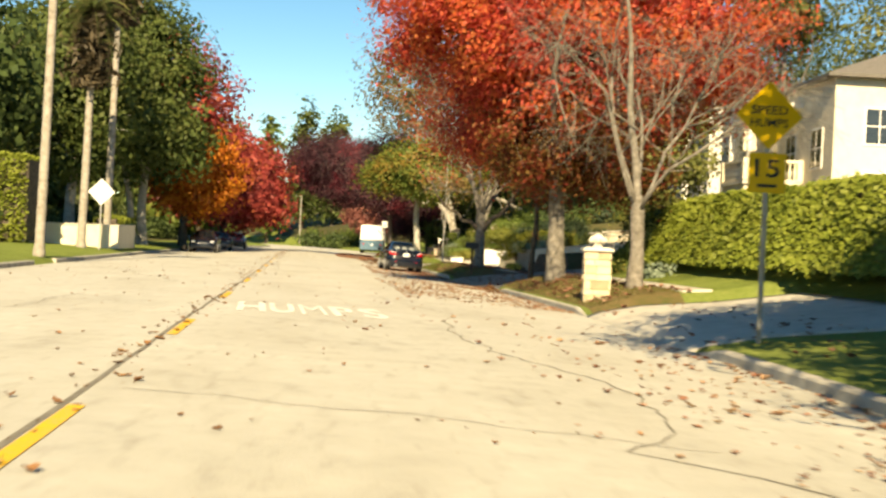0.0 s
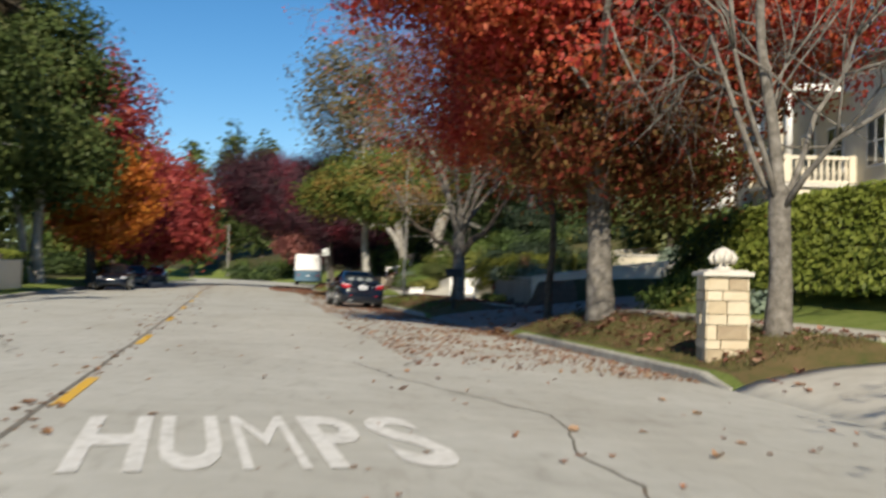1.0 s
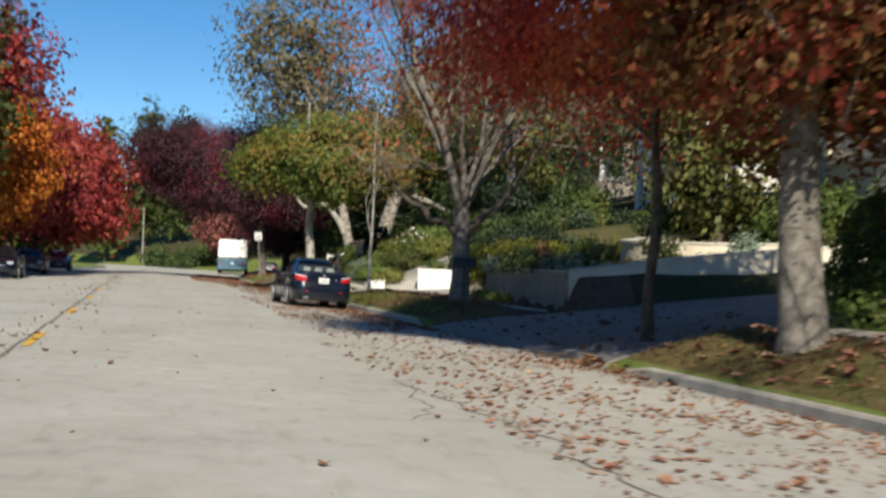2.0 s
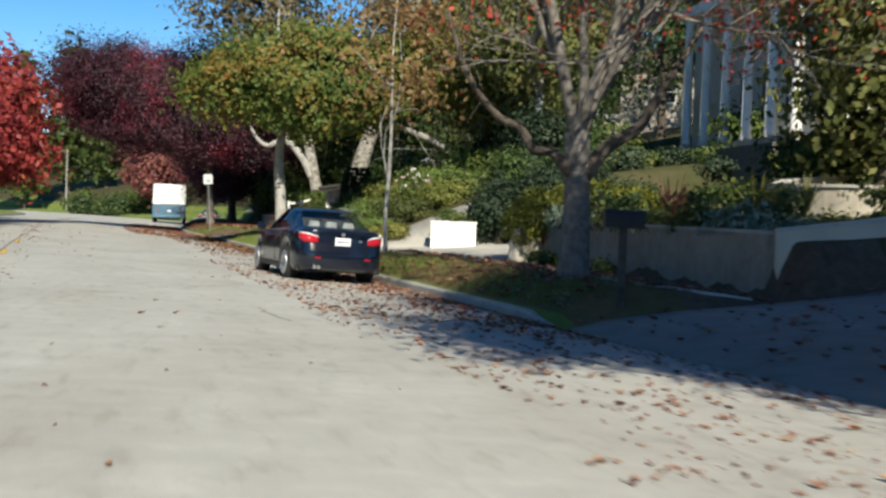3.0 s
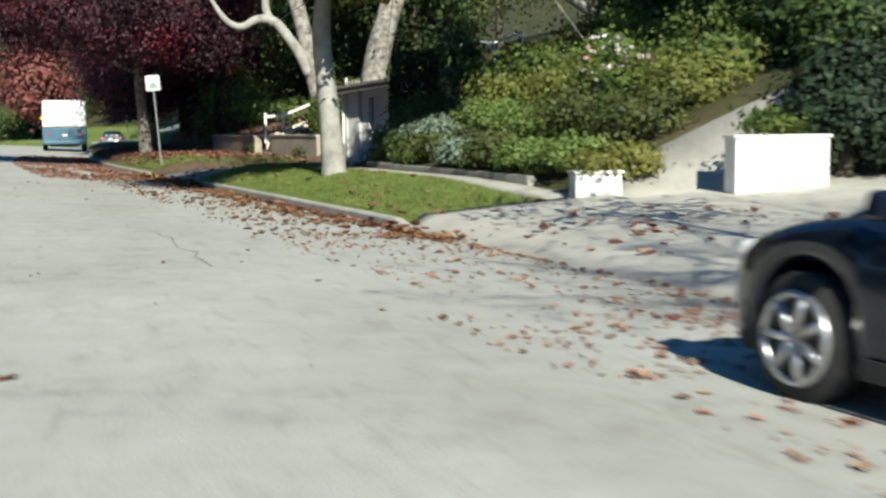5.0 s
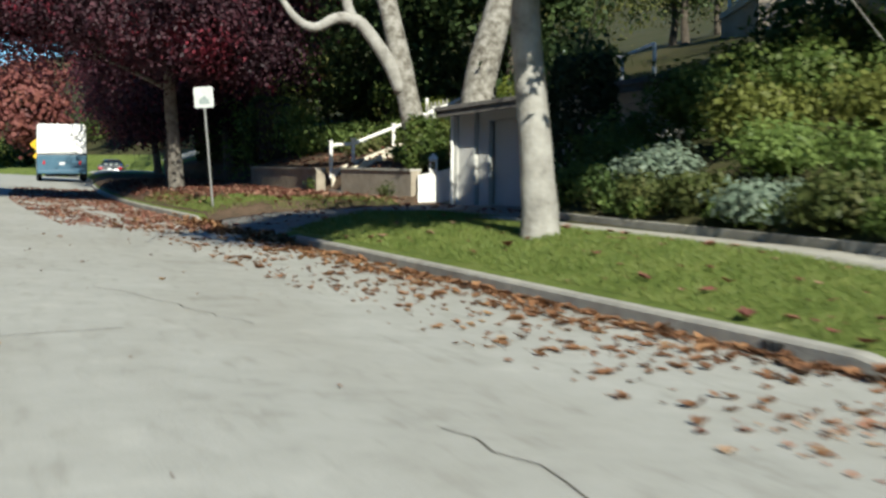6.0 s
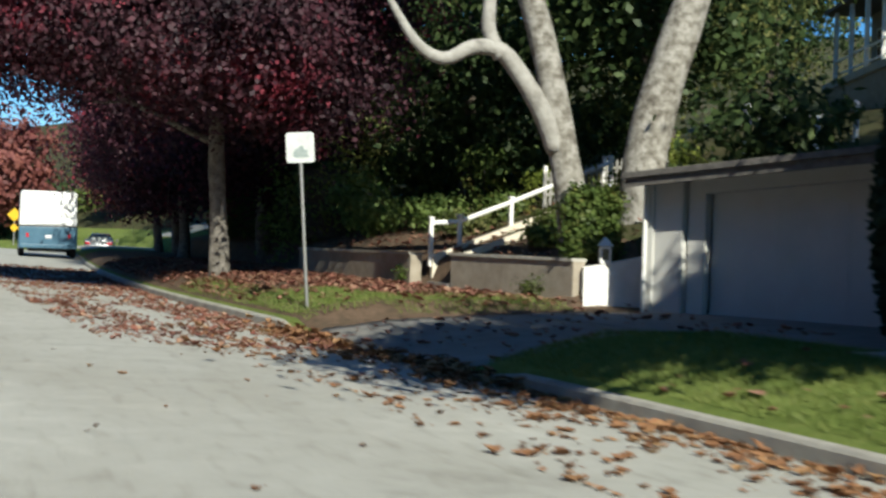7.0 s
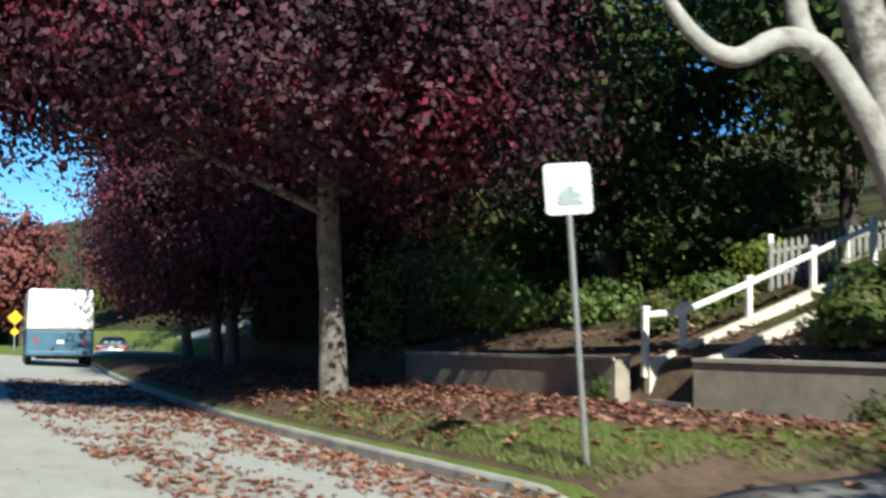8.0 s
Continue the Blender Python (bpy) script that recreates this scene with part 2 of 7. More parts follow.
L_CRIMSON = leaf_material("crimson_autumn_leaves", [(0.15, 0.03, 0.035), (0.30, 0.048, 0.05), (0.42, 0.075, 0.07), (0.50, 0.15, 0.06)], 0.7, 0.3, 0.45)
L_PLUM = leaf_material("dark_purple_leaves", [(0.024, 0.013, 0.02), (0.05, 0.022, 0.032), (0.1, 0.036, 0.052), (0.3, 0.036, 0.062)], 0.75, 0.4, 0.4, 0.02, 0.6)
L_GREEN = leaf_material("mid_green_leaves", [(0.035, 0.06, 0.016), (0.075, 0.115, 0.028), (0.125, 0.165, 0.045), (0.2, 0.17, 0.05)], 0.4, 0.5)
L_DARK = leaf_material("dark_evergreen_leaves", [(0.030, 0.049, 0.021), (0.057, 0.091, 0.034), (0.111, 0.153, 0.052)], 0.4, 0.35)
L_PINE = leaf_material("pine_needles", [(0.039, 0.062, 0.021), (0.078, 0.111, 0.034), (0.143, 0.163, 0.058)], 0.4, 0.3)
L_SYC = leaf_material("sparse_olive_brown_leaves", [(0.07, 0.065, 0.04), (0.13, 0.12, 0.07), (0.2, 0.15, 0.075), (0.16, 0.16, 0.08)], 0.4, 0.4)
L_HEDGE = leaf_material("clipped_hedge_leaves", [(0.095, 0.13, 0.025), (0.18, 0.22, 0.04), (0.27, 0.30, 0.07)], 0.4, 0.6)
L_OLIVE = leaf_material("olive_shrub_leaves", [(0.04, 0.06, 0.02), (0.09, 0.11, 0.035), (0.15, 0.15, 0.06)], 0.4, 0.8)
L_YELLOW = leaf_material("yellow_green_leaves", [(0.09, 0.11, 0.025), (0.18, 0.185, 0.045), (0.27, 0.25, 0.08)], 0.3, 0.8)
L_SILVER = leaf_material("silver_green_leaves", [(0.12, 0.17, 0.12), (0.21, 0.27, 0.20), (0.31, 0.37, 0.29)], 0.3, 0.8)
L_FLOWER = leaf_material("white_and_pink_petals", [(0.75, 0.72, 0.70), (0.7, 0.62, 0.62), (0.62, 0.2, 0.24)], 0.6, 0.6, 0.2)
L_BRONZE = leaf_material("bronze_flax_leaves", [(0.10, 0.055, 0.045), (0.18, 0.09, 0.06), (0.25, 0.15, 0.10)], 0.2, 0.8, 0.2)
L_PALM = leaf_material("palm_fronds", [(0.04, 0.06, 0.02), (0.09, 0.12, 0.04), (0.2, 0.17, 0.08)], 0.3, 0.5)
L_FALLEN = leaf_material("fallen_leaves", [(0.12, 0.065, 0.05), (0.23, 0.105, 0.07), (0.33, 0.17, 0.11), (0.40, 0.27, 0.17), (0.25, 0.085, 0.065)], 0.25, 0.3, 0.1)
L_FALLEN_BUFF = leaf_material("fallen_buff_leaves", [(0.08, 0.05, 0.035), (0.19, 0.095, 0.052), (0.28, 0.145, 0.075), (0.38, 0.24, 0.12)], 0.25, 0.3, 0.1)

L_STREET = leaf_material("green_leaves_turning_yellow", [(0.04, 0.07, 0.018), (0.08, 0.125, 0.03), (0.13, 0.165, 0.04), (0.24, 0.19, 0.05), (0.26, 0.13, 0.04)], 0.5, 0.6, 0.4)
L_RUSTY = leaf_material("rusty_thin_leaves", [(0.12, 0.07, 0.035), (0.22, 0.13, 0.06), (0.30, 0.19, 0.08), (0.20, 0.19, 0.07)], 0.4, 0.6, 0.4)
# Two leaf colours lightened to make foliage look sunlit.
L_SUNNY = leaf_material("sun_lightened_olive_leaves", [(0.065, 0.08, 0.028), (0.13, 0.15, 0.05), (0.21, 0.22, 0.075), (0.26, 0.22, 0.09)], 0.5, 0.6, 0.4)
L_IVY = leaf_material("sun_lightened_ivy_leaves", [(0.05, 0.08, 0.025), (0.09, 0.145, 0.045), (0.15, 0.21, 0.07)], 0.5, 0.8, 0.4)
L_CEDAR = leaf_material("blackish_evergreen_leaves", [(0.018, 0.030, 0.018), (0.034, 0.055, 0.031), (0.065, 0.091, 0.052)], 0.5, 0.6, 0.2)
L_MOUND = leaf_material("yellow_green_clipped_leaves", [(0.08, 0.10, 0.02), (0.18, 0.19, 0.035), (0.29, 0.27, 0.06)], 0.4, 1.2)
# Garden green raised in brightness to carry the sunlight on the bed.
L_GARDEN = leaf_material("sun_lightened_garden_leaves", [(0.081, 0.127, 0.034), (0.178, 0.253, 0.069), (0.287, 0.368, 0.121)], 0.45, 0.9, 0.45)
L_FALLEN_RED = leaf_material("fallen_crimson_leaves", [(0.11, 0.05, 0.042), (0.21, 0.085, 0.065), (0.29, 0.135, 0.10), (0.36, 0.23, 0.155), (0.22, 0.07, 0.06)], 0.25, 0.3, 0.1)


# ---- mesh helpers ----
class Shape:
    """Gathers vertices and faces of one mesh."""

    def __init__(self):
        self.v, self.f = [], []

    def add(self, verts, faces):
        k = len(self.v)
        self.v += [tuple(p) for p in verts]
        self.f += [tuple(i + k for i in q) for q in faces]
        return self

    def box(self, cx, cy, cz, sx, sy, sz, turn=0.0, taper=1.0):
        """A box centred at cx, cy, cz; taper narrows its top."""
        c, s = math.cos(radians(turn)), math.sin(radians(turn))
        pts = []
        for z, k in ((-0.5, 1.0), (0.5, taper)):
            for x, y in ((-0.5, -0.5), (0.5, -0.5), (0.5, 0.5), (-0.5, 0.5)):
                px, py = x * sx * k, y * sy * k
                pts.append((cx + px * c - py * s, cy + px * s + py * c, cz + z * sz))
        return self.add(pts, [(3, 2, 1, 0), (4, 5, 6, 7), (0, 1, 5, 4), (1, 2, 6, 5), (2, 3, 7, 6), (3, 0, 4, 7)])

    def tube(self, pts, radii, seg=8):
        """A round limb along points, with a radius at each."""
        pts = [Vector(p) for p in pts]
        k, ring = len(self.v), []
        side = None
        for i, p in enumerate(pts):
            d = (pts[min(i + 1, len(pts) - 1)] - pts[max(i - 1, 0)]).normalized()
            if side is None:
                side = d.orthogonal().normalized()
            side = (side - d * side.dot(d)).normalized()
            other = d.cross(side)
            for j in range(seg):
                a = 2 * math.pi * j / seg
                self.v.append(tuple(p + (side * math.cos(a) + other * math.sin(a)) * radii[i]))
        for i in range(len(pts) - 1):
            for j in range(seg):
                a, b = k + i * seg + j, k + i * seg + (j + 1) % seg
                self.f.append((a, b, b + seg, a + seg))
        self.f.append(tuple(range(k + seg - 1, k - 1, -1)))
        n = k + (len(pts) - 1) * seg
        self.f.append(tuple(range(n, n + seg)))
        return self

    def strip(self, left, right):
        """A ribbon between two rows of points."""
        n = len(left)
        return self.add(list(left) + list(right), [(i, n + i, n + i + 1, i + 1) for i in range(n - 1)])

    def extrude(self, outline, z0, z1):
        """An upright prism over an outline of x, y."""
        n = len(outline)
        return self.add([(x, y, z0) for x, y in outline] + [(x, y, z1) for x, y in outline],
                        [tuple(range(n - 1, -1, -1)), tuple(range(n, 2 * n))] + [(i, (i + 1) % n, n + (i + 1) % n, n + i) for i in range(n)])

    def mesh(self, name, mat, smooth=False):
        me = bpy.data.meshes.new(name)
        me.from_pydata(self.v, [], self.f)
        me.materials.append(mat)
        if smooth:
            me.polygons.foreach_set("use_smooth", [True] * len(me.polygons))
        me.update()
        return me


def part(name, shape, mat, parent, label="", smooth=False, bevel=0.0):
    ob = new(name, shape.mesh(name, mat, smooth) if isinstance(shape, Shape) else shape)
    ob.parent = parent
    if bevel:
        b = ob.modifiers.new("bevel", "BEVEL")
        b.width, b.segments, b.limit_method = bevel, 2, "ANGLE"
    if label:
        ob["label"] = label
    return ob


def thing(name, at, label, category, turn=0.0, group=""):
    """An Empty at a thing's base."""
    ob = new(name)
    ob.matrix_world = pose(*at, 0, 0, turn)
    return tagged(ob, label, category, group)


def structure(name, shape, mat, label, category, smooth=False):
    return tagged(new(name, shape.mesh(name, mat, smooth)), label, category, kind="structure")


# ---- the street's plan: x of the kerb and of the middle line by y, and heights ----
def table(rows):
    ys, xs = np.array([r[0] for r in rows], float), np.array([r[1] for r in rows], float)

    def f(y):
        # smooth curve through the rows
        i = int(np.clip(np.searchsorted(ys, y) - 1, 0, len(ys) - 2))
        sl = np.gradient(xs, ys)
        h = ys[i + 1] - ys[i]
        t = (y - ys[i]) / h
        if t < 0 or t > 1:
            k = 0 if t < 0 else -1
            return float(xs[k] + sl[k] * (y - ys[k]))
        return float(xs[i] * (1 + 2 * t) * (1 - t) ** 2 + xs[i + 1] * t * t * (3 - 2 * t) + h * (sl[i] * t * (1 - t) ** 2 - sl[i + 1] * t * t * (1 - t)))
    return f


kerb_x = table([(-150, 14.0), (-40, 9.9), (0, 9.0), (20, 8.75), (34, 8.45), (45, 7.7), (57, 6.55), (66, 5.95), (80, 4.9), (93, 3.95), (104, 3.0), (114, 2.35),
                (127, 2.3), (140, 2.7), (155, 3.4), (168, 3.2), (182, 0.6), (200, -5.0), (230, -18.0), (300, -55.0), (420, -125.0)])
mid_x = table([(-150, 6.5), (-40, 4.6), (0, 2.55), (10, 2.1), (20, 1.35), (40, -0.1), (64, -1.95), (77, -3.0), (93, -4.1), (114, -5.6), (140, -5.7), (155, -5.2), (168, -5.3), (182, -8.0), (200, -13.5), (230, -26.0), (300, -63.0), (420, -133.0)])


def left_x(y):
    return mid_x(y) - 7.1


def smooth(a, b, x):
    t = min(1.0, max(0.0, (x - a) / (b - a)))
    return t * t * (3 - 2 * t)


def lerp(a, b, t):
    return a + (b - a) * t


def ramp(u, *pairs):
    return float(np.interp(u, [p[0] for p in pairs], [p[1] for p in pairs]))


def road_z(x, y):
    c = x - mid_x(y)
    return -0.03 * c - 0.0015 * c * c if c > 0 else 0.016 * c




def yard_z(u, y):
    """Height right of the kerb, u metres behind its face."""
    wall_u = 10.35 + 0.055 * (y - 57.7) - kerb_x(y)      # the brown retaining wall
    low_u = 8.9 - 0.16 * (y - 104.2) + 0.0063 * (y - 104.2) ** 2 - kerb_x(y) if y < 116 else 5.4   # the low garden wall
    bed_y = 80.0 if u < 3.4 else 81.3
    garage_y = 102.6 if u < 5.0 else 104.25
    rise = smooth(81.2, 86.5, y)      # the lawn dips to the driveway
    court_y = 96.6 if u < 3.35 else 93.8
    zones = [
        (-9000, 22.8, lambda u: ramp(u, (0, -0.2), (1.5, 0.0), (3, 0.15), (5.5, 0.6), (7, 1.0), (12, 2.8), (22, 4.0), (60, 12), (300, 60))),
        (22.8, 32.3, lambda u: ramp(u, (0, -0.3), (1.2, -0.05), (3, 0.12), (5.2, 0.45), (7, 1.0), (12, 2.8), (22, 4.0), (60, 12), (300, 60))),
        (-9000, -8000, lambda u: ramp(u, (0, -0.2), (1.5, 0.2), (3, 0.3), (5.5, 0.8), (7, 1.0), (12, 2.8), (22, 4.0), (60, 12), (300, 60))),
        (32.3, 45.8, lambda u: ramp(u, (0, -0.2), (0.7, 0.02), (1.5, 0.27), (3, 0.35), (5.5, 0.8), (7, 1.0), (10, 2.6), (22, 4.0), (60, 12), (300, 60))),
        (45.8, 56.7, lambda u: ramp(u, (0, -0.3), (1.5, -0.08), (3, 0.05), (6.3, 0.46), (12, 1.0), (25, 3.5), (60, 12), (300, 60))),
        (56.7, 72.2, lambda u: ramp(u, (0, -0.2), (0.8, 0.05), (1.6, 0.2), (2.6, 0.15), (wall_u - 0.16, 0.02), (wall_u + 0.1, 0.95), (wall_u + 4, 1.35), (14, 1.9), (18, 2.5), (25, 4.6), (60, 13), (300, 60))),
        (72.2, bed_y, lambda u: ramp(u, (0, -0.3), (1.5, -0.1), (4, 0.0), (8, 0.3), (14, 1.4), (22, 3.6), (60, 13), (300, 60))),
        (bed_y, court_y, lambda u: ramp(u, (0, -0.2), (0.7, lerp(-0.15, 0.0, rise)), (1.5, lerp(-0.1, 0.18, rise)), (2.7, lerp(-0.03, 0.17, rise)), (3.3, lerp(0.02, 0.17, rise)), (4.2, 0.6), (6.5, 1.6), (9.5, 2.6), (16, 3.5), (22, 3.9), (60, 14), (300, 60))),
        (court_y, garage_y, lambda u: ramp(u, (0, -0.3), (1.5, -0.1), (4.5, 0.03), (8.2, 0.06), (13.5, 0.1), (13.8, 2.6), (20, 5.0), (60, 14), (300, 60))),
        (garage_y, 9000, lambda u: ramp(u, (0, -0.2), (0.6, 0.08), (1.5, 0.2), (3.5, 0.2), (low_u - 0.15, 0.14), (low_u + 0.12, 0.86), (8.2, 1.7), (12, 3.2), (20, 5.0), (60, 14), (300, 60))),
    ]
    total, weight = 0.0, 0.0
    for a, b, f in zones:
        w = smooth(a - 0.35, a + 0.35, y) * (1 - smooth(b - 0.35, b + 0.35, y))
        if w > 0:
            total, weight = total + w * f(u), weight + w
    return total / weight


def left_z(u, y):
    """Height left of the left kerb, u metres behind its face."""
    return ramp(u, (0, 0.02), (1.5, 0.25), (4, 0.35), (12, 0.6), (40, 4), (300, 45))


def ground_z(x, y):
    if x > kerb_x(y):
        return yard_z(x - kerb_x(y), y)
    if x < left_x(y):
        return left_z(left_x(y) - x, y)
    return road_z(x, y)


# ---- ground, road, kerbs ----
def build_ground():
    us = [-320, -160, -80, -45, -30, -22, -17, -13, -10, -8, -6, -4.5, -3, -2, -1.2, -0.6, -0.2]
    vs = [0.16, 0.45, 0.8, 1.15, 1.5, 1.9, 2.3, 2.7, 3.0, 3.3, 3.6, 3.8, 4.0, 4.2, 4.5, 4.8, 5.1, 5.4, 5.55, 5.7, 5.9, 6.3, 6.8, 7.3, 7.8, 8.3, 8.8, 9.5, 10.3, 11, 12, 13, 13.5, 13.8, 14.5, 16, 18, 21, 25, 30, 40, 60, 110, 300]
    ys = [-1500, -400, -150, -80, -40, -20, -8, 0, 6, 10, 14] + [16 + 0.5 * i for i in range(0, 212)] + [122 + 2 * i for i in range(0, 30)] + [185, 195, 210, 230, 260, 300, 360, 420, 800, 1500]
    verts, faces, mats = [], [], []
    for y in ys:
        yc = min(max(y, -150), 420)
        for u in us:
            verts.append((left_x(yc) + u, y, left_z(-u, y)))
        for k in (0.0, 0.5, 1.0):
            x = lerp(left_x(yc), kerb_x(yc), k)
            verts.append((x, y, road_z(x, yc) - 0.12))
        for u in vs:
            n = 0.03 * noise.noise((u * 1.3, y * 0.7, 0.0)) if u > 0.5 else 0.0
            if any(a < y < b and u < w for a, b, w in ((23.3, 31.7, 4.6), (46.3, 56.1, 13.0), (72.9, 80.8, 9.0), (97.1, 101.9, 8.2))):
                n = -0.09     # under the paved drives
            verts.append((kerb_x(yc) + u, y, yard_z(u, y) + n))
    w = len(us) + 3 + len(vs)
    for j in range(len(ys) - 1):
        y = (ys[j] + ys[j + 1]) / 2
        for i in range(w - 1):
            faces.append((j * w + i, j * w + i + 1, (j + 1) * w + i + 1, (j + 1) * w + i))
            u = vs[i - len(us) - 3] if i >= len(us) + 3 else None
            m = 0
            if u is None:
                m = 0 if i >= len(us) - 6 else 3
            elif u > 16:
                m = 3
            elif y < 31.5 or 80.9 < y < (96.8 if u < 3.3 else 94):
                m = 0 if u < 7 or y < 31.5 else 3
                if 80.9 < y < 97 and u > 3.0:
                    m = 3
            elif y < 46:
                m = 1 if u < 2.3 else (0 if u < 6.5 else 3)
            elif y < 72.4:
                m = 1 if u < 1.6 else 2 if u < 5 else 3
            elif y < 80.9:
                m = 3
            else:
                m = (0 if y > 150 else 2) if u < 7 else 3
            mats.append(m)
    me = bpy.data.meshes.new("ground")
    me.from_pydata(verts, [], faces)
    for m in (M_LAWN, M_VERGE, M_LITTER, M_SOIL):
        me.materials.append(m)
    me.polygons.foreach_set("material_index", mats)
    me.polygons.foreach_set("use_smooth", [True] * len(faces))
    me.update()
    tagged(new("ground", me), "grass verges, soil and leaf litter beside the street", "ground", kind="structure")


def build_road():
    ys = [-150, -80, -40, -20] + [-10 + 1.0 * i for i in range(0, 200)] + [195, 205, 215, 230, 250, 275, 300, 340, 380, 420]
    s = Shape()
    rows = []
    for y in ys:
        a, b, c = left_x(y), kerb_x(y), mid_x(y)
        xs = [a - 0.02, lerp(a, c, 0.33), lerp(a, c, 0.66), c] + [lerp(c, b, k) for k in (0.2, 0.4, 0.6, 0.8, 0.92)] + [b + 0.02]
        rows.append([(x, y, road_z(x, y)) for x in xs])
    w = len(rows[0])
    verts = [p for r in rows for p in r] + [(p[0], p[1], p[2] - 0.1) for r in rows for p in (r[0], r[-1])]
    faces = [(j * w + i, j * w + i + 1, (j + 1) * w + i + 1, (j + 1) * w + i) for j in range(len(ys) - 1) for i in range(w - 1)]
    s.add(verts, faces)
    structure("road", s, M_ROAD, "wide sunlit pale concrete road with cracks and fallen leaves", "road", True)


def build_kerb(a, b, side="right", label="weathered grey concrete kerb beside the road"):
    """A kerb with a rounded nose, and its ends ramped down at a driveway; each cast length is a piece."""
    host = tagged(new("kerb"), label, "kerb", kind="structure")
    step = 3.0
    n = max(1, round((b - a) / step))
    for k in range(n):
        y0, y1 = lerp(a, b, k / n) + 0.006, lerp(a, b, (k + 1) / n) - 0.006
        s = Shape()
        ys = np.linspace(y0, y1, 7)
        rings = []
        for y in ys:
            ends = min(smooth(0, 1.2, y - a), smooth(0, 1.2, b - y)) if side == "right" else 1.0
            h = 0.15 * (0.12 + 0.88 * ends)
            if side == "right":
                x = kerb_x(y)
                g = road_z(x, y)
                prof = [(x, g - 0.12), (x + 0.005, g + h - 0.03), (x + 0.03, g + h), (x + 0.17, g + h + 0.005), (x + 0.18, g - 0.12)]
            else:
                x = left_x(y)
                g = road_z(x, y)
                prof = [(x, g - 0.12), (x - 0.005, g + 0.12), (x - 0.03, g + 0.15), (x - 0.17, g + 0.155), (x - 0.18, g - 0.12)]
            rings.append([(px, y, pz) for px, pz in prof])
        verts = [p for r in rings for p in r]
        faces = [(j * 5 + i, j * 5 + i + 1, j * 5 + 6 + i, j * 5 + 5 + i) for j in range(6) for i in range(4)] + [(0, 1, 2, 3, 4), tuple(range(34, 29, -1))]
        s.add(verts, faces)
        part("kerbstone", s, M_KERB, host)


def sheet(name, y0, y1, u0, u1, mat, label, category, lift=0.02, nu=10, flare=0.0, zf=None, skew=0.0):
    """A paved sheet with thickness behind the right kerb."""
    s = Shape()
    ny = max(2, int((y1 - y0) / 0.5))
    top = []
    for j in range(ny + 1):
        v = j / ny
        for i in range(nu + 1):
            q = i / nu
            spread = flare * (1 - min(1, q * 3)) ** 2
            y = lerp(y0 - spread, y1 + spread, v)
            u = lerp(u0, u1, q)
            y += skew * min(u, 3.4) * v
            x = kerb_x(y) + u
            z = (zf(u, y) if zf else yard_z(u, lerp(y0 + 0.8, y1 - 0.8, v))) + lift
            if u < 0.02:
                z = road_z(kerb_x(y), y) + 0.012
            top.append((x, y, z))
    w = nu + 1
    m = len(top)
    verts = top + [(x, y, z - 0.12) for x, y, z in top]
    faces = [(j * w + i, j * w + i + 1, (j + 1) * w + i + 1, (j + 1) * w + i) for j in range(ny) for i in range(nu)]
    rim = list(range(w)) + [j * w + nu for j in range(1, ny + 1)] + [ny * w + i for i in range(nu - 1, -1, -1)] + [j * w for j in range(ny - 1, 0, -1)]
    faces += [(rim[(k + 1) % len(rim)], rim[k], rim[k] + m, rim[(k + 1) % len(rim)] + m) for k in range(len(rim))]
    s.add(verts, faces)
    return structure(name, s, mat, label, category, True)


build_ground()
build_road()
for a, b in ((-40, 22.6), (32.2, 45.6), (57.0, 72.3), (80.3, 96.7), (102.5, 172.0)):
    build_kerb(a, b)
for a, b in ((-20, 44.0), (47.5, 170.0)):
    build_kerb(a, b, "left", "weathered concrete kerb on the far side of the road")
sheet("driveway_1", 23.0, 32.0, 0.0, 5.0, M_CONCRETE, "pale concrete driveway apron in dappled shade", "driveway", 0.03, 16)
sheet("driveway_2", 46.0, 56.4, 0.0, 14.0, M_DRIVE_SHADE, "concrete driveway rising beside a stucco wall, toned dark for shade", "driveway", 0.03, 26)
sheet("driveway_3", 72.6, 81.05, 0.0, 10.0, M_CONCRETE, "pale concrete driveway beside a clipped hedge", "driveway", 0.045, 24, zf=lambda u, y: yard_z(u, max(73.4, y)), skew=0.15)
sheet("driveway_4", 96.75, 102.2, 0.0, 3.6, M_DRIVE_SHADE, "concrete driveway before a garage, toned dark for tree shade", "driveway", 0.03, 10, zf=lambda u, y: yard_z(u, min(max(y, 97.4), 101.6)))
sheet("driveway_6", 94.2, 102.2, 3.604, 8.6, M_DRIVE_SHADE, "concrete court before a garage, toned dark for tree shade", "driveway", 0.03, 12)
sheet("driveway_5", 158.0, 166.5, 0.0, 9.0, M_CONCRETE, "sunlit pale driveway beyond the parked van", "driveway", 0.05, 12)
sheet("path_1", 81.7, 93.8, 2.7, 3.25, M_CONCRETE, "narrow concrete path between lawn and shrub bed", "path", 0.035, 3)
sheet("path_2", 32.6, 45.6, 2.4, 3.1, M_CONCRETE, "narrow concrete path across the verge", "path", 0.035, 3)
sheet("path_3", 57.0, 72.0, 2.35, 3.1, M_CONCRETE, "leaf-strewn concrete path in tree shade", "path", 0.03, 3)


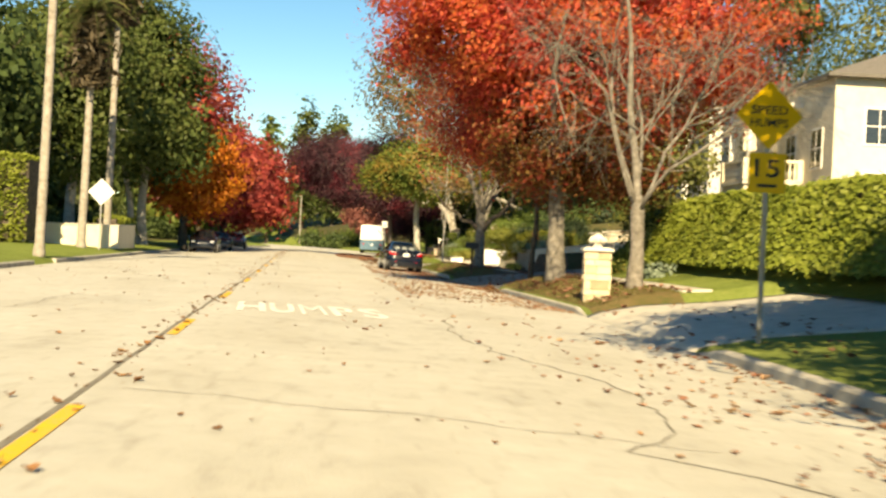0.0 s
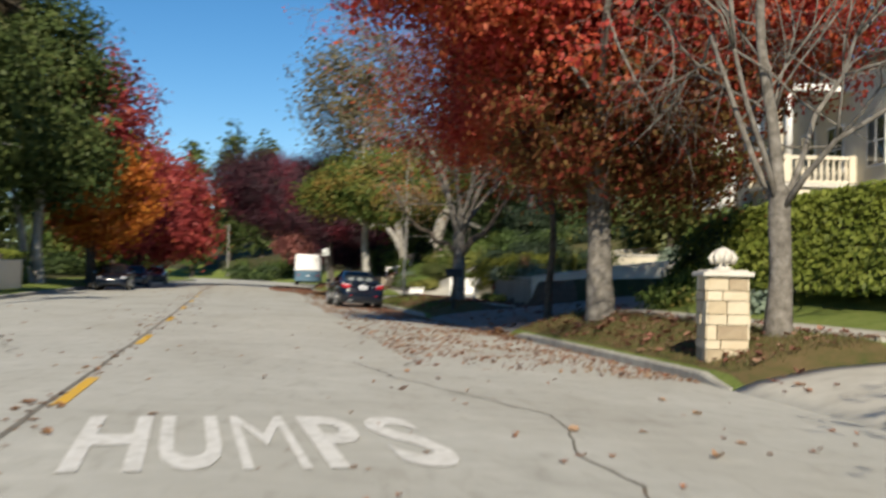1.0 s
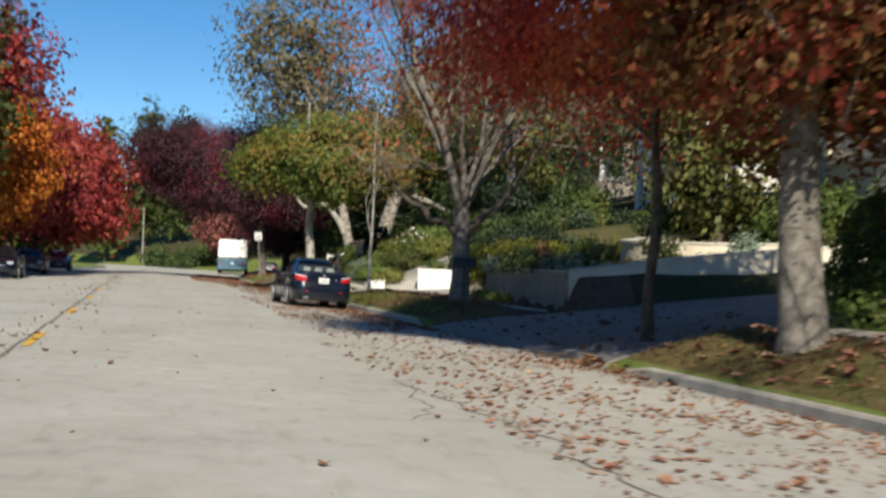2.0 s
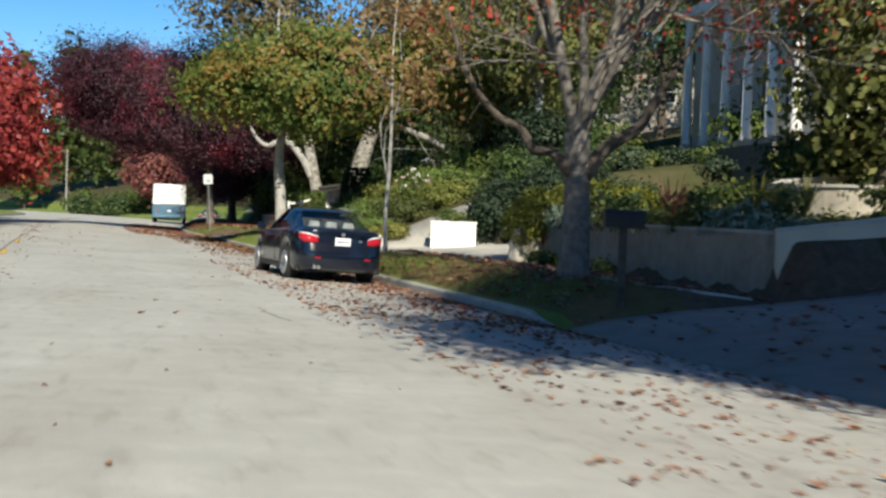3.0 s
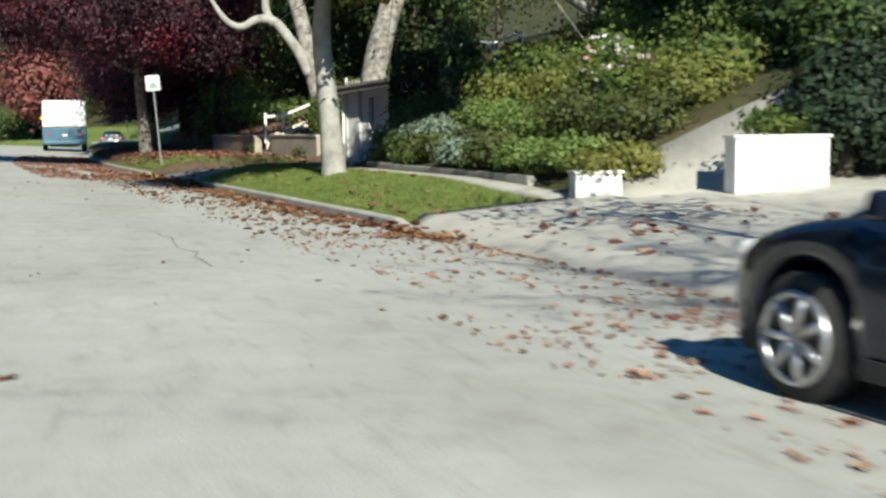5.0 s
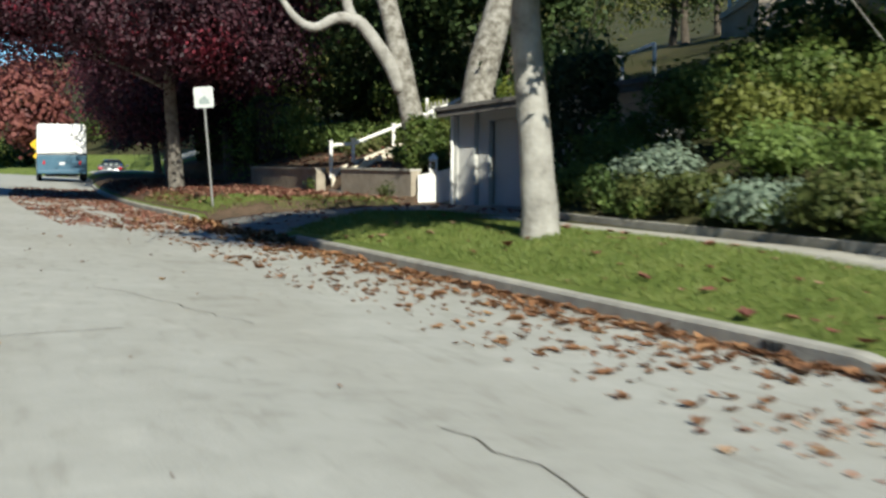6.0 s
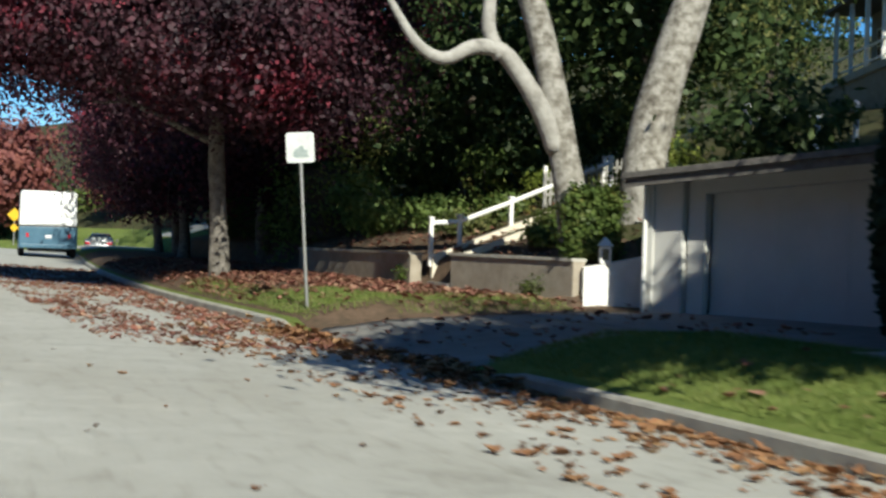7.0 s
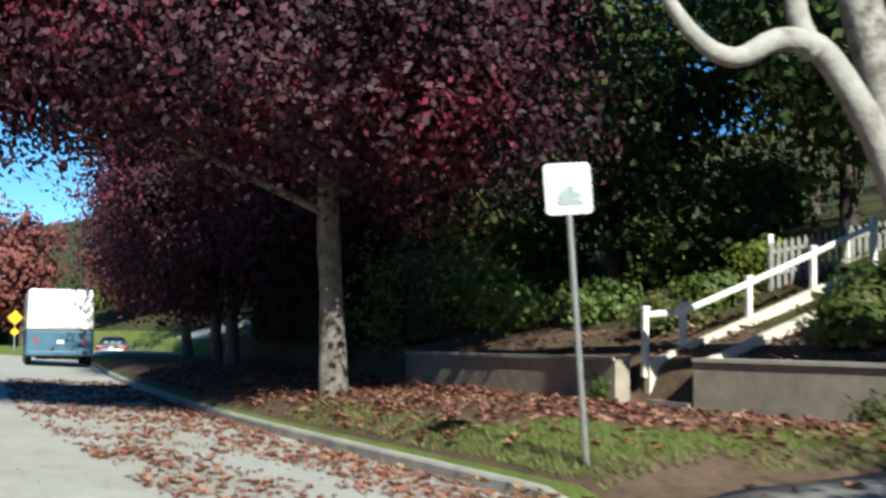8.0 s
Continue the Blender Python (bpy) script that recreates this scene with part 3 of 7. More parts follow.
# ---- foliage ----
def curve(points, n=6):
    """A smooth line through points (Catmull-Rom)."""
    P = [points[0]] + list(points) + [points[-1]]
    out = []
    for i in range(1, len(P) - 2):
        for k in range(n):
            t = k / n
            out.append(tuple(0.5 * (2 * b + (c - a) * t + (2 * a - 5 * b + 4 * c - d) * t * t + (3 * b - a - 3 * c + d) * t ** 3) for a, b, c, d in zip(P[i - 1], P[i], P[i + 1], P[i + 2])))
    return out + [tuple(points[-1])]


def leaf_mesh(name, centres, size, rng, mat, flat=0.0, long=1.6, faces=None):
    """Many small four-cornered leaves round the given points. flat: how far they lie level; faces: which way each one's bough faces."""
    n = len(centres)
    a = rng.normal(size=(n, 3))
    a[:, 2] *= 1 - flat
    b = rng.normal(size=(n, 3))
    b[:, 2] *= 1 - flat
    if faces is not None:
        w = faces + rng.normal(size=(n, 3)) * 0.33
        w /= np.linalg.norm(w, axis=1)[:, None]
        a -= w * (a * w).sum(1)[:, None]
        b = np.cross(w, a)
    a /= np.linalg.norm(a, axis=1)[:, None]
    b -= a * (a * b).sum(1)[:, None]
    b /= np.linalg.norm(b, axis=1)[:, None]
    s = size * rng.uniform(0.6, 1.3, n)[:, None]
    v = np.stack([centres - a * s * long / 2, centres - b * s / 2 + a * s * 0.1, centres + a * s * long / 2, centres + b * s / 2 + a * s * 0.1], 1).reshape(-1, 3)
    me = bpy.data.meshes.new(name)
    me.vertices.add(4 * n)
    me.vertices.foreach_set("co", v.astype(np.float32).ravel())
    me.loops.add(4 * n)
    me.loops.foreach_set("vertex_index", np.arange(4 * n, dtype=np.int32))
    me.polygons.add(n)
    me.polygons.foreach_set("loop_start", np.arange(0, 4 * n, 4, dtype=np.int32))
    me.materials.append(mat)
    me.update(calc_edges=True)
    return me


def crown_points(blobs, clumps, per, spread, rng, shell=0.45, gaps=0.0):
    """Leaf places in clumps in the outer part of some ellipsoids (centre, radii)."""
    vol = np.array([r[0] * r[1] * r[2] for _, r in blobs])
    wanted = clumps
    clumps = int(clumps * (1 + gaps))
    which = rng.choice(len(blobs), size=clumps, p=vol / vol.sum())
    d = rng.normal(size=(clumps, 3))
    d /= np.linalg.norm(d, axis=1)[:, None]
    k = (shell + (1 - shell) * rng.uniform(0, 1, clumps)) * (0.86 + 0.28 * rng.uniform(0, 1, clumps))
    c = np.array([blobs[i][0] for i in which]) + d * k[:, None] * np.array([blobs[i][1] for i in which])
    if gaps:
        # boughs bunch together and leave hollows between them
        o = rng.uniform(0, 50)
        f = np.array([noise.noise((x * 0.62 + o, y * 0.62, z * 0.85)) for x, y, z in c]) + rng.normal(size=clumps) * 0.06
        c = c[np.argsort(-f)[:wanted]]
        clumps = wanted
    out = rng.normal(size=(clumps * per, 3)) * np.array([spread, spread, spread * 0.7])
    middle = np.average([b[0] for b in blobs], axis=0, weights=vol)
    away = (c - middle) / (np.linalg.norm(c - middle, axis=1)[:, None] + 1e-6) + rng.normal(size=(clumps, 3)) * 0.35 + np.array([0, 0, 0.35])
    faces = np.repeat(away, per, 0) + out / (np.linalg.norm(out, axis=1)[:, None] + 1e-6) * 0.9
    return c, np.repeat(c, per, 0) + out, faces / np.linalg.norm(faces, axis=1)[:, None]


def bough(start, end, rng, bend=0.18, n=5):
    s, e = Vector(start), Vector(end)
    side = Vector(rng.normal(size=3)) * (e - s).length * bend * 0.5
    side.z = abs(side.z) * 0.6
    return [s.lerp(e, t) + side * math.sin(math.pi * t) for t in np.linspace(0, 1, n)]


def finer(pts, radii, n=4):
    """More rings along a trunk."""
    k = n * (len(pts) - 1) + 1
    return curve([tuple(p) for p in pts], n), list(np.interp(np.linspace(0, 1, k), np.linspace(0, 1, len(radii)), radii))


def knobbly(s, trunk, seed):
    """Uneven bark: swells and hollows pushed into a trunk."""
    out = []
    for x, y, z in s.v:
        a = noise.noise((x * 2.2 / trunk + seed, y * 2.2 / trunk, z * 1.6)) * 0.5 + noise.noise((x * 5 / trunk, y * 5 / trunk + seed, z * 4.0)) * 0.25
        out.append((x + a * 0.13 * trunk, y + a * 0.13 * trunk * (1 if (z * 3) % 2 < 1 else -1), z))
    s.v = out
    return s


def tree(name, base, height, trunk, lean, blobs, clumps, per, leaf, spread, leaves, bark, label, seed, limbs=9, shell=0.45, fork=None, group="", low=None, wobble=0.25, arms=(), arm_bark=None):
    """A tapered trunk, limbs that reach into the crown, and a crown of many small leaves. Blobs lie relative to the base."""
    rng = np.random.default_rng(seed)
    ob = thing(name, base, label, "tree", group=group)
    fork = fork or height * 0.3
    top = Vector((lean[0], lean[1], height))
    s = Shape()
    stem = [Vector((0, 0, -0.25)), Vector((0, 0, 0.12))] + [Vector((top.x * t ** 1.3, top.y * t ** 1.3, top.z * t)) + Vector(rng.normal(size=3)) * trunk * wobble for t in (0.14, 0.3, 0.5, 0.72, 0.9)]
    s.tube(*finer(stem, [trunk * 0.78, trunk * 0.62, trunk * 0.5, trunk * 0.45, trunk * 0.34, trunk * 0.2, trunk * 0.06]), 12)
    part("trunk", knobbly(s, trunk, seed), bark, ob, smooth=True)
    c, pts, faces = crown_points(blobs, clumps, per, spread, rng, shell, 0.75)
    order = rng.permutation(len(c))[:limbs]
    for i in order:
        t = rng.uniform(fork / height, 0.7)
        root = Vector((top.x * t ** 1.3, top.y * t ** 1.3, top.z * t))
        b = Shape()
        r = trunk * 0.26 * (1.1 - t)
        way = bough(root, c[i], rng)
        b.tube(way, [r, r * 0.8, r * 0.6, r * 0.4, r * 0.15], 6)
        for _ in range(3):
            k = rng.integers(1, 4)
            tip = way[k] + Vector(rng.normal(size=3)) * (way[-1] - way[0]).length * 0.28
            b.tube(bough(way[k], tip, rng, n=4), [r * 0.4, r * 0.3, r * 0.2, r * 0.06], 5)
        part("limb", b, bark, ob, smooth=True)
    for arm, radii in arms:
        part("limb", Shape().tube(curve(arm, 4), list(np.interp(np.linspace(0, 1, 4 * (len(arm) - 1) + 1), np.linspace(0, 1, len(radii)), radii)), 10), arm_bark or bark, ob, smooth=True)
    if low:
        # the lower leaves are olive and brown-red, darkened for shade; the border is ragged
        cut = np.repeat(c[:, 2] + rng.normal(size=len(c)) * 0.7 < low[0], per)
        part("lower_crown", leaf_mesh("lower_crown", pts[cut], leaf, rng, low[1], faces=faces[cut]), low[1], ob, "lower leaves, olive and brown-red, darkened for shade")
        pts, faces = pts[~cut], faces[~cut]
    part("crown", leaf_mesh("crown", pts, leaf, rng, leaves, faces=faces), leaves, ob)
    return ob


def bare_tree(name, base, height, trunk, fork, reach, label, seed, bark, depth=4, boughs=5, leaves=None, tilt=0.55, droop=0.12, side=0.0, arms=(), stout=1.0, shaded_limb_bark=None):
    """A leafless tree: trunk, limbs and twigs by branching; a few leaves hang on if a leaf material is given."""
    rng = np.random.default_rng(seed)
    ob = thing(name, base, label, "tree")
    s = Shape().tube(*finer([(0, 0, -0.25), (0.01, 0, 0.15), (0.03, 0.01, fork * 0.5), (0.0, 0.03, fork), (0.02, 0.0, fork + 0.35)], [trunk * 0.74, trunk * 0.58, trunk * 0.47, trunk * 0.46, trunk * 0.25]), 12)
    part("trunk", knobbly(s, trunk, seed), bark, ob, smooth=True)
    tips = []

    def grow(sh, p, d, length, r, level):
        pts = [p]
        for k in range(4):
            d = (d + Vector(rng.normal(size=3)) * 0.17 + Vector((0, 0, 0.05 if level < 3 else -droop))).normalized()
            pts.append(pts[-1] + d * length / 4)
        sh.tube(pts, [r, r * 0.88, r * 0.76, r * 0.64, r * 0.5], 7 if level < 2 else (4 if level < 4 else 3))
        tips.append(pts[-1])
        if level >= depth or level >= 2 and pts[-1].z < 3.3:
            return
        for k in range(5 if level < 4 else 3):
            q = pts[rng.integers(2, 5)]
            nd = (d + Vector(rng.normal(size=3)) * (0.62 if level else 0.5)).normalized()
            grow(sh, q, nd, length * rng.uniform(0.5, 0.75), r * 0.5, level + 1)

    for i in range(boughs):
        a = 2 * math.pi * i / boughs + rng.uniform(-0.4, 0.4)
        d = Vector((math.cos(a) * tilt + side, math.sin(a) * tilt, 1.0)).normalized()
        sh = Shape()
        grow(sh, Vector((0, 0, fork - 0.12)) + d * 0.05, d, (height - fork) * rng.uniform(0.42, 0.6) * reach, trunk * stout * rng.uniform(0.17, 0.26), 1)
        part("limb", sh, bark, ob, smooth=True)
    for arm, radii in arms:
        part("limb", Shape().tube(curve(arm, 4), list(np.interp(np.linspace(0, 1, 4 * (len(arm) - 1) + 1), np.linspace(0, 1, len(radii)), radii)), 9), shaded_limb_bark or bark, ob, smooth=True)
    if leaves:
        t = np.array([tuple(p) for p in tips])
        t = t[t[:, 2] > 3.6]
        t = np.repeat(t, 3, 0) + rng.normal(size=(len(t) * 3, 3)) * 0.14
        part("crown", leaf_mesh("crown", t, 0.065, rng, leaves), leaves, ob, "last withered leaves on the twigs")
    return ob


def shrub(name, at, size, leaves, label, seed, leaf=0.09, count=900, category="shrub", flowers=0):
    """A rounded bush of leaves over some stems."""
    rng = np.random.default_rng(seed)
    ob = thing(name, at, label, category)
    st = Shape()
    a = rng.uniform(0, 6.28)
    st.tube([(0, 0, -0.15), (math.cos(a) * size[0] * 0.1, math.sin(a) * size[1] * 0.1, size[2] * 0.45), (math.cos(a) * size[0] * 0.2, math.sin(a) * size[1] * 0.2, size[2] * 0.8)], [0.035, 0.025, 0.008], 5)
    part("stem", st, M_BARK_DARK, ob)
    lumps = [((rng.uniform(-0.45, 0.45) * size[0], rng.uniform(-0.45, 0.45) * size[1], size[2] * rng.uniform(0.35, 0.62)), (size[0] * rng.uniform(0.45, 0.65), size[1] * rng.uniform(0.45, 0.65), size[2] * rng.uniform(0.36, 0.5))) for _ in range(6)]
    per = 8
    _, pts, faces = crown_points(lumps, count // per, per, leaf * 1.6, rng, 0.55)
    pts[:, 2] = np.maximum(pts[:, 2], 0.02)
    part("foliage", leaf_mesh("foliage", pts, leaf, rng, leaves, faces=faces), leaves, ob)
    if flowers:
        _, fp, _ = crown_points(lumps, flowers, 3, leaf * 0.5, rng, 0.97)
        part("blossom", leaf_mesh("blossom", fp, leaf * 0.8, rng, L_FLOWER), L_FLOWER, ob, "white and pink blossom")
    return ob


def hedge(name, line, width, height, leaves, label, seed, leaf=0.1, density=90, base=None, slope=0.0):
    """A clipped hedge along points of x, y, with a leafy skin over a dark twiggy core."""
    rng = np.random.default_rng(seed)
    ob = thing(name, (line[0][0], line[0][1], ground_z(*line[0])), label, "hedge")
    pts = []
    core = Shape()
    o = ob.matrix_world.translation
    for (xa, ya), (xb, yb) in zip(line[:-1], line[1:]):
        L = math.hypot(xb - xa, yb - ya)
        tx, ty = (xb - xa) / L, (yb - ya) / L
        za, zb = (ground_z(xa, ya), ground_z(xb, yb)) if base is None else (base, base)
        core.box((xa + xb) / 2 - o.x, (ya + yb) / 2 - o.y, (za + zb) / 2 + height * 0.46 - o.z, L, width * 0.8, height * 0.92, math.degrees(math.atan2(ty, tx)))
        n = int(density * L * (2 * height + width))
        s, q = rng.uniform(0, L, n), rng.uniform(0, 2 * height + width, n)
        off = np.where(q < height, -width / 2, np.where(q < height + width, q - height - width / 2, width / 2))
        up = np.where(q < height, q, np.where(q < height + width, height, q - height - width))
        lump = np.array([noise.noise((float(a) * 0.6 + xa, float(b) * 0.9 + ya, float(c) * 0.8)) for a, b, c in zip(s, off, up)])
        off = off * (1 + 0.16 * lump) + slope * np.maximum(0, 1 - up / height) * height * np.where(q < height, -1.0, 0.0)
        up = np.maximum(0.02, up * (1 + 0.05 * lump))
        base_z = za + (zb - za) * s / L
        p = np.stack([xa + tx * s - ty * off - o.x, ya + ty * s + tx * off - o.y, base_z + up - o.z], 1)
        pts.append(p + rng.normal(size=p.shape) * 0.045)
    part("twiggy_core", core, M_BARK_DARK, ob, "dark twiggy inside")
    pts = np.concatenate(pts)
    part("foliage", leaf_mesh("foliage", pts, leaf, rng, leaves, faces=np.array([(-0.3, -0.5, 0.8)]) + rng.normal(size=(len(pts), 3)) * 0.3), leaves, ob)
    return ob


# ---- trees ----
def on(x, y):
    return (x, y, ground_z(x, y))


tree("maple_tree", on(9.26, 42.8), 11.5, 0.52, (-0.2, 0.3), [((0.5, 0, 7.7), (4.9, 5.2, 4.3)), ((-3.9, -0.3, 8.0), (2.4, 2.8, 1.9)), ((3.9, 0.2, 7.9), (3.3, 3.8, 3.2)), ((0.5, 0.2, 4.3), (3.2, 3.2, 2.1)), ((-1.5, 0, 10.6), (4.0, 4.0, 2.2))],
     3400, 64, 0.096, 0.38, L_RED, M_BARK_GREY, "large tree in red and orange autumn leaf on the verge", 11, limbs=16, shell=0.3, fork=2.4, low=(4.9, L_MAPLE_LOW))
bare_tree("bare_tree", on(10.15, 34.6), 8.2, 0.38, 2.0, 1.0, "leafless grey tree with drooping twigs behind a stone pillar", 5, M_BARK_GREY, depth=5, boughs=5, tilt=0.5, stout=0.7, arms=[([(0, 0, 1.9), (-0.1, 0.05, 3.2), (-0.3, 0.1, 4.6), (-0.35, 0.1, 6.2), (-0.6, 0.2, 8.2)], [0.12, 0.1, 0.08, 0.06, 0.03])])
tree("slim_tree", on(9.1, 48.2), 7.5, 0.2, (0.2, 0.2), [((-0.6, 0.8, 6.0), (3.8, 3.8, 2.4)), ((0.2, 2.4, 8.2), (3.0, 3.0, 1.8))], 1000, 40, 0.085, 0.42, L_RED, M_BARK_DARK, "slim dark-trunked young tree beside a driveway", 21, limbs=7, fork=2.6)
# The two long limbs get darker bark in place of crown shade.
bare_tree("half_bare_tree", on(8.05, 60.4), 12.0, 0.47, 2.3, 0.85, "big grey almost leafless tree with a few dark red leaves", 19, M_BARK_GREY, depth=5, boughs=7, leaves=L_RED, tilt=0.3, droop=-0.06, side=0.1, shaded_limb_bark=M_BARK_DARK,
          arms=[([(-0.1, 0, 1.75), (-0.45, -0.1, 2.1), (-0.85, -0.2, 2.15), (-1.1, -0.25, 2.5), (-1.5, -0.3, 2.65), (-2.1, -0.5, 3.3), (-2.5, -0.6, 4.3)], [0.11, 0.09, 0.08, 0.075, 0.065, 0.05, 0.025]),
                ([(0.1, 0, 1.7), (0.5, -0.1, 2.25), (1.0, -0.2, 2.6), (1.5, -0.2, 3.4), (2.2, 0, 4.4)], [0.15, 0.12, 0.1, 0.07, 0.04])])
tree("street_oak", on(5.77, 89.2), 10.0, 0.43, (-0.3, 0.4), [((0.5, -0.6, 6.0), (3.6, 3.8, 2.2)), ((-2.6, -0.8, 5.6), (1.6, 2.0, 1.2)), ((2.0, -0.2, 5.6), (2.4, 2.5, 1.7)), ((3.2, 0.8, 6.6), (2.5, 2.4, 1.3)), ((6.3, 2.4, 7.2), (2.5, 2.4, 1.5))],
     2100, 36, 0.13, 0.4, L_STREET, M_BARK_PALE, "green street tree with a pale smooth trunk on a lawn", 31, limbs=11, fork=2.5)
tree("young_tree", on(6.87, 71.9), 7.5, 0.11, (0.1, 0.0), [((0.1, 0, 5.2), (1.7, 1.7, 2.2))], 90, 8, 0.12, 0.34, L_RUSTY, M_BARK_PALE, "thin young tree with sparse brown leaves", 41, limbs=7, fork=1.8)
# Arms take a paler bark than the trunk, so they look sunlit.
tree("sycamore_tree", (9.3, 105.0, 0.9), 15.0, 0.58, (-4.6, 1.0), [((-4.0, 1.5, 13.5), (5.0, 5.0, 5.0)), ((-1.0, 2.0, 9.5), (4.0, 4.0, 2.6))],
     900, 12, 0.2, 0.6, L_SYC, M_BARK_SYC, "tall sycamore with mottled pale bark beside a garage", 51, limbs=10, fork=7.5, shell=0.3, wobble=0.08,
     arms=[([(-0.55, 0.02, 2.1), (-0.85, 0.0, 2.75), (-1.3, 0.0, 3.4), (-1.75, 0.05, 3.9), (-2.3, 0.1, 3.95), (-2.85, 0.2, 3.7), (-3.4, 0.3, 4.0), (-4.0, 0.5, 5.0)], [0.2, 0.2, 0.18, 0.17, 0.15, 0.13, 0.1, 0.05]),
           ([(-1.75, 0.05, 3.8), (-2.0, 0.1, 4.3), (-2.0, 0.15, 5.2), (-2.3, 0.3, 7.2)], [0.16, 0.14, 0.12, 0.06])], arm_bark=M_BARK_PALE)
tree("leaning_sycamore", (11.4, 106.2, 1.6), 13.0, 0.92, (3.4, -0.6), [((3.0, 0.5, 11.5), (4.5, 4.5, 3.2))],
     260, 12, 0.2, 0.5, L_SYC, M_BARK_SYC, "leaning sycamore with mottled white bark behind a garage", 52, limbs=8, fork=6.0, shell=0.3)
for i, (x, y, h, r, seed) in enumerate([(3.85, 113.3, 11.0, 6.2, 61), (7.6, 125.5, 10.0, 4.2, 62), (6.0, 133.0, 9.0, 3.6, 63), (6.6, 138.8, 9.5, 4.0, 64), (7.0, 148.0, 10.0, 4.4, 65)]):
    tree("plum_tree", on(x, y), h, 0.42, (-0.4, 0.2), ([((-1.2, -0.5, 6.8), (4.8, 4.6, 3.2)), ((2.6, 0.5, 6.6), (2.6, 3.0, 2.2)), ((-4.2, 0.3, 5.6), (2.8, 3.0, 2.0)), ((-4.6, -0.5, 8.4), (3.0, 3.2, 2.2)), ((-7.0, 0.8, 8.2), (3.2, 3.6, 2.3)), ((-6.4, 1.5, 6.5), (2.6, 3.0, 1.5)), ((0.8, -2.5, 4.7), (2.8, 2.2, 1.4)), ((-0.2, -4.3, 5.6), (2.2, 1.7, 1.5)), ((0, 1, 9.0), (3.4, 3.2, 2.2))] if i == 0 else [((-0.8, 0, 6.4), (r, r, 4.6)), ((-0.6, -0.5, 3.9), (r * 0.75, r * 0.8, 1.7))]), 3700 if i == 0 else 800, 60, 0.092 if i == 0 else 0.13, 0.5, L_PLUM, M_BARK_GREY,
         "dark purple-leaved plum tree on the leaf-strewn verge", seed, limbs=12, shell=0.3, fork=3.0 if i == 0 else 1.7, group="purple trees along the verge")
# Unseen trees, added beside the view to cast shade on driveway and verge.
tree("shade_tree", on(11.5, 13.3), 11.0, 0.5, (0, 0.2), [((0, 0, 7.6), (4.4, 4.6, 3.2))], 1500, 16, 0.13, 0.4, L_GREEN, M_BARK_GREY, "leafy tree shading the driveway beside the road", 25, limbs=10, fork=2.6)
tree("shade_tree", on(13.6, 17.4), 8.0, 0.4, (0, 0.2), [((0, 0, 5.8), (3.2, 3.4, 2.2))], 1100, 16, 0.13, 0.4, L_GREEN, M_BARK_GREY, "leafy tree shading the driveway beside the road", 26, limbs=10, fork=2.6)
tree("shade_tree", on(12.0, 4.6), 11.0, 0.5, (0, 0.2), [((-0.2, 0, 7.2), (4.3, 5.0, 3.2))], 1300, 16, 0.13, 0.4, L_GREEN, M_BARK_GREY, "leafy tree shading the driveway beside the road", 29, limbs=10, fork=2.6)
tree("grey_olive_tree", on(26.0, 73.0), 16.0, 0.4, (0.2, 0.2), [((0.0, 0, 12.6), (3.2, 3.0, 2.8))], 520, 14, 0.2, 0.45, L_OLIVE, M_BARK_GREY, "grey-green olive tree behind a villa", 33, limbs=9, fork=6.0)
tree("slender_gum", on(14.7, 92.0), 12.0, 0.3, (-0.8, 0.5), [((-0.6, 0, 9.5), (2.6, 2.6, 2.6)), ((-2.6, 0, 6.0), (1.9, 1.9, 1.7))], 560, 14, 0.14, 0.4, L_RUSTY, M_BARK_PALE, "slender pale-trunked gum tree on the slope", 27, limbs=7, fork=6.0,
     arms=[([(0.0, 0, 0.3), (-0.7, -0.1, 0.85), (-1.55, -0.2, 1.25), (-2.8, -0.6, 1.8), (-4.15, -0.9, 2.25), (-5.4, -1.2, 3.1)], [0.17, 0.16, 0.15, 0.13, 0.1, 0.05])])
tree("leafy_tree", on(14.9, 84.5), 9.5, 0.3, (0.2, 0.3), [((0, 0, 6.2), (3.0, 3.0, 3.0))], 620, 18, 0.15, 0.36, L_SUNNY, M_BARK_PALE, "sunlit green tree above a garden wall", 28, limbs=8, fork=2.4)
# dark evergreens that close the end of the third driveway
for i, (x, y, h, w) in enumerate(((12.4, 80.6, 2.3, 1.1), (13.7, 79.6, 2.5, 1.4), (15.3, 80.6, 2.5, 1.5), (14.4, 83.2, 2.6, 1.5), (16.4, 77.8, 1.3, 1.2))):
    tree("dark_cedar", on(x, y), h, 0.28, (0.1, 0.1), [((0, 0, h * 0.55), (w * 0.8, w * 0.8, h * 0.45)), ((0, 0, h * 0.28), (w, w, h * 0.27))], 520, 18, 0.09, 0.26, L_CEDAR, M_BARK_DARK, "dark drooping evergreen at the end of a driveway", 300 + i, limbs=7, fork=0.8, group="dark evergreens by the driveway")
# far side of the road
tree("tall_red_tree", on(-12.5, 100), 16.5, 0.6, (0, 0), [((0, 0, 10.5), (4.2, 4.2, 6.0)), ((1.5, -1.0, 6.0), (4.8, 4.8, 3.5))], 1500, 14, 0.23, 0.5, L_CRIMSON, M_BARK_DARK, "tall crimson autumn tree across the road", 71, limbs=8, fork=2.2)
tree("orange_tree", on(-10.8, 91), 9.5, 0.4, (0, 0), [((0.4, 0, 5.8), (3.4, 3.2, 3.5))], 1100, 14, 0.19, 0.4, L_ORANGE, M_BARK_DARK, "orange and yellow autumn tree across the road", 72, limbs=7, fork=1.8)
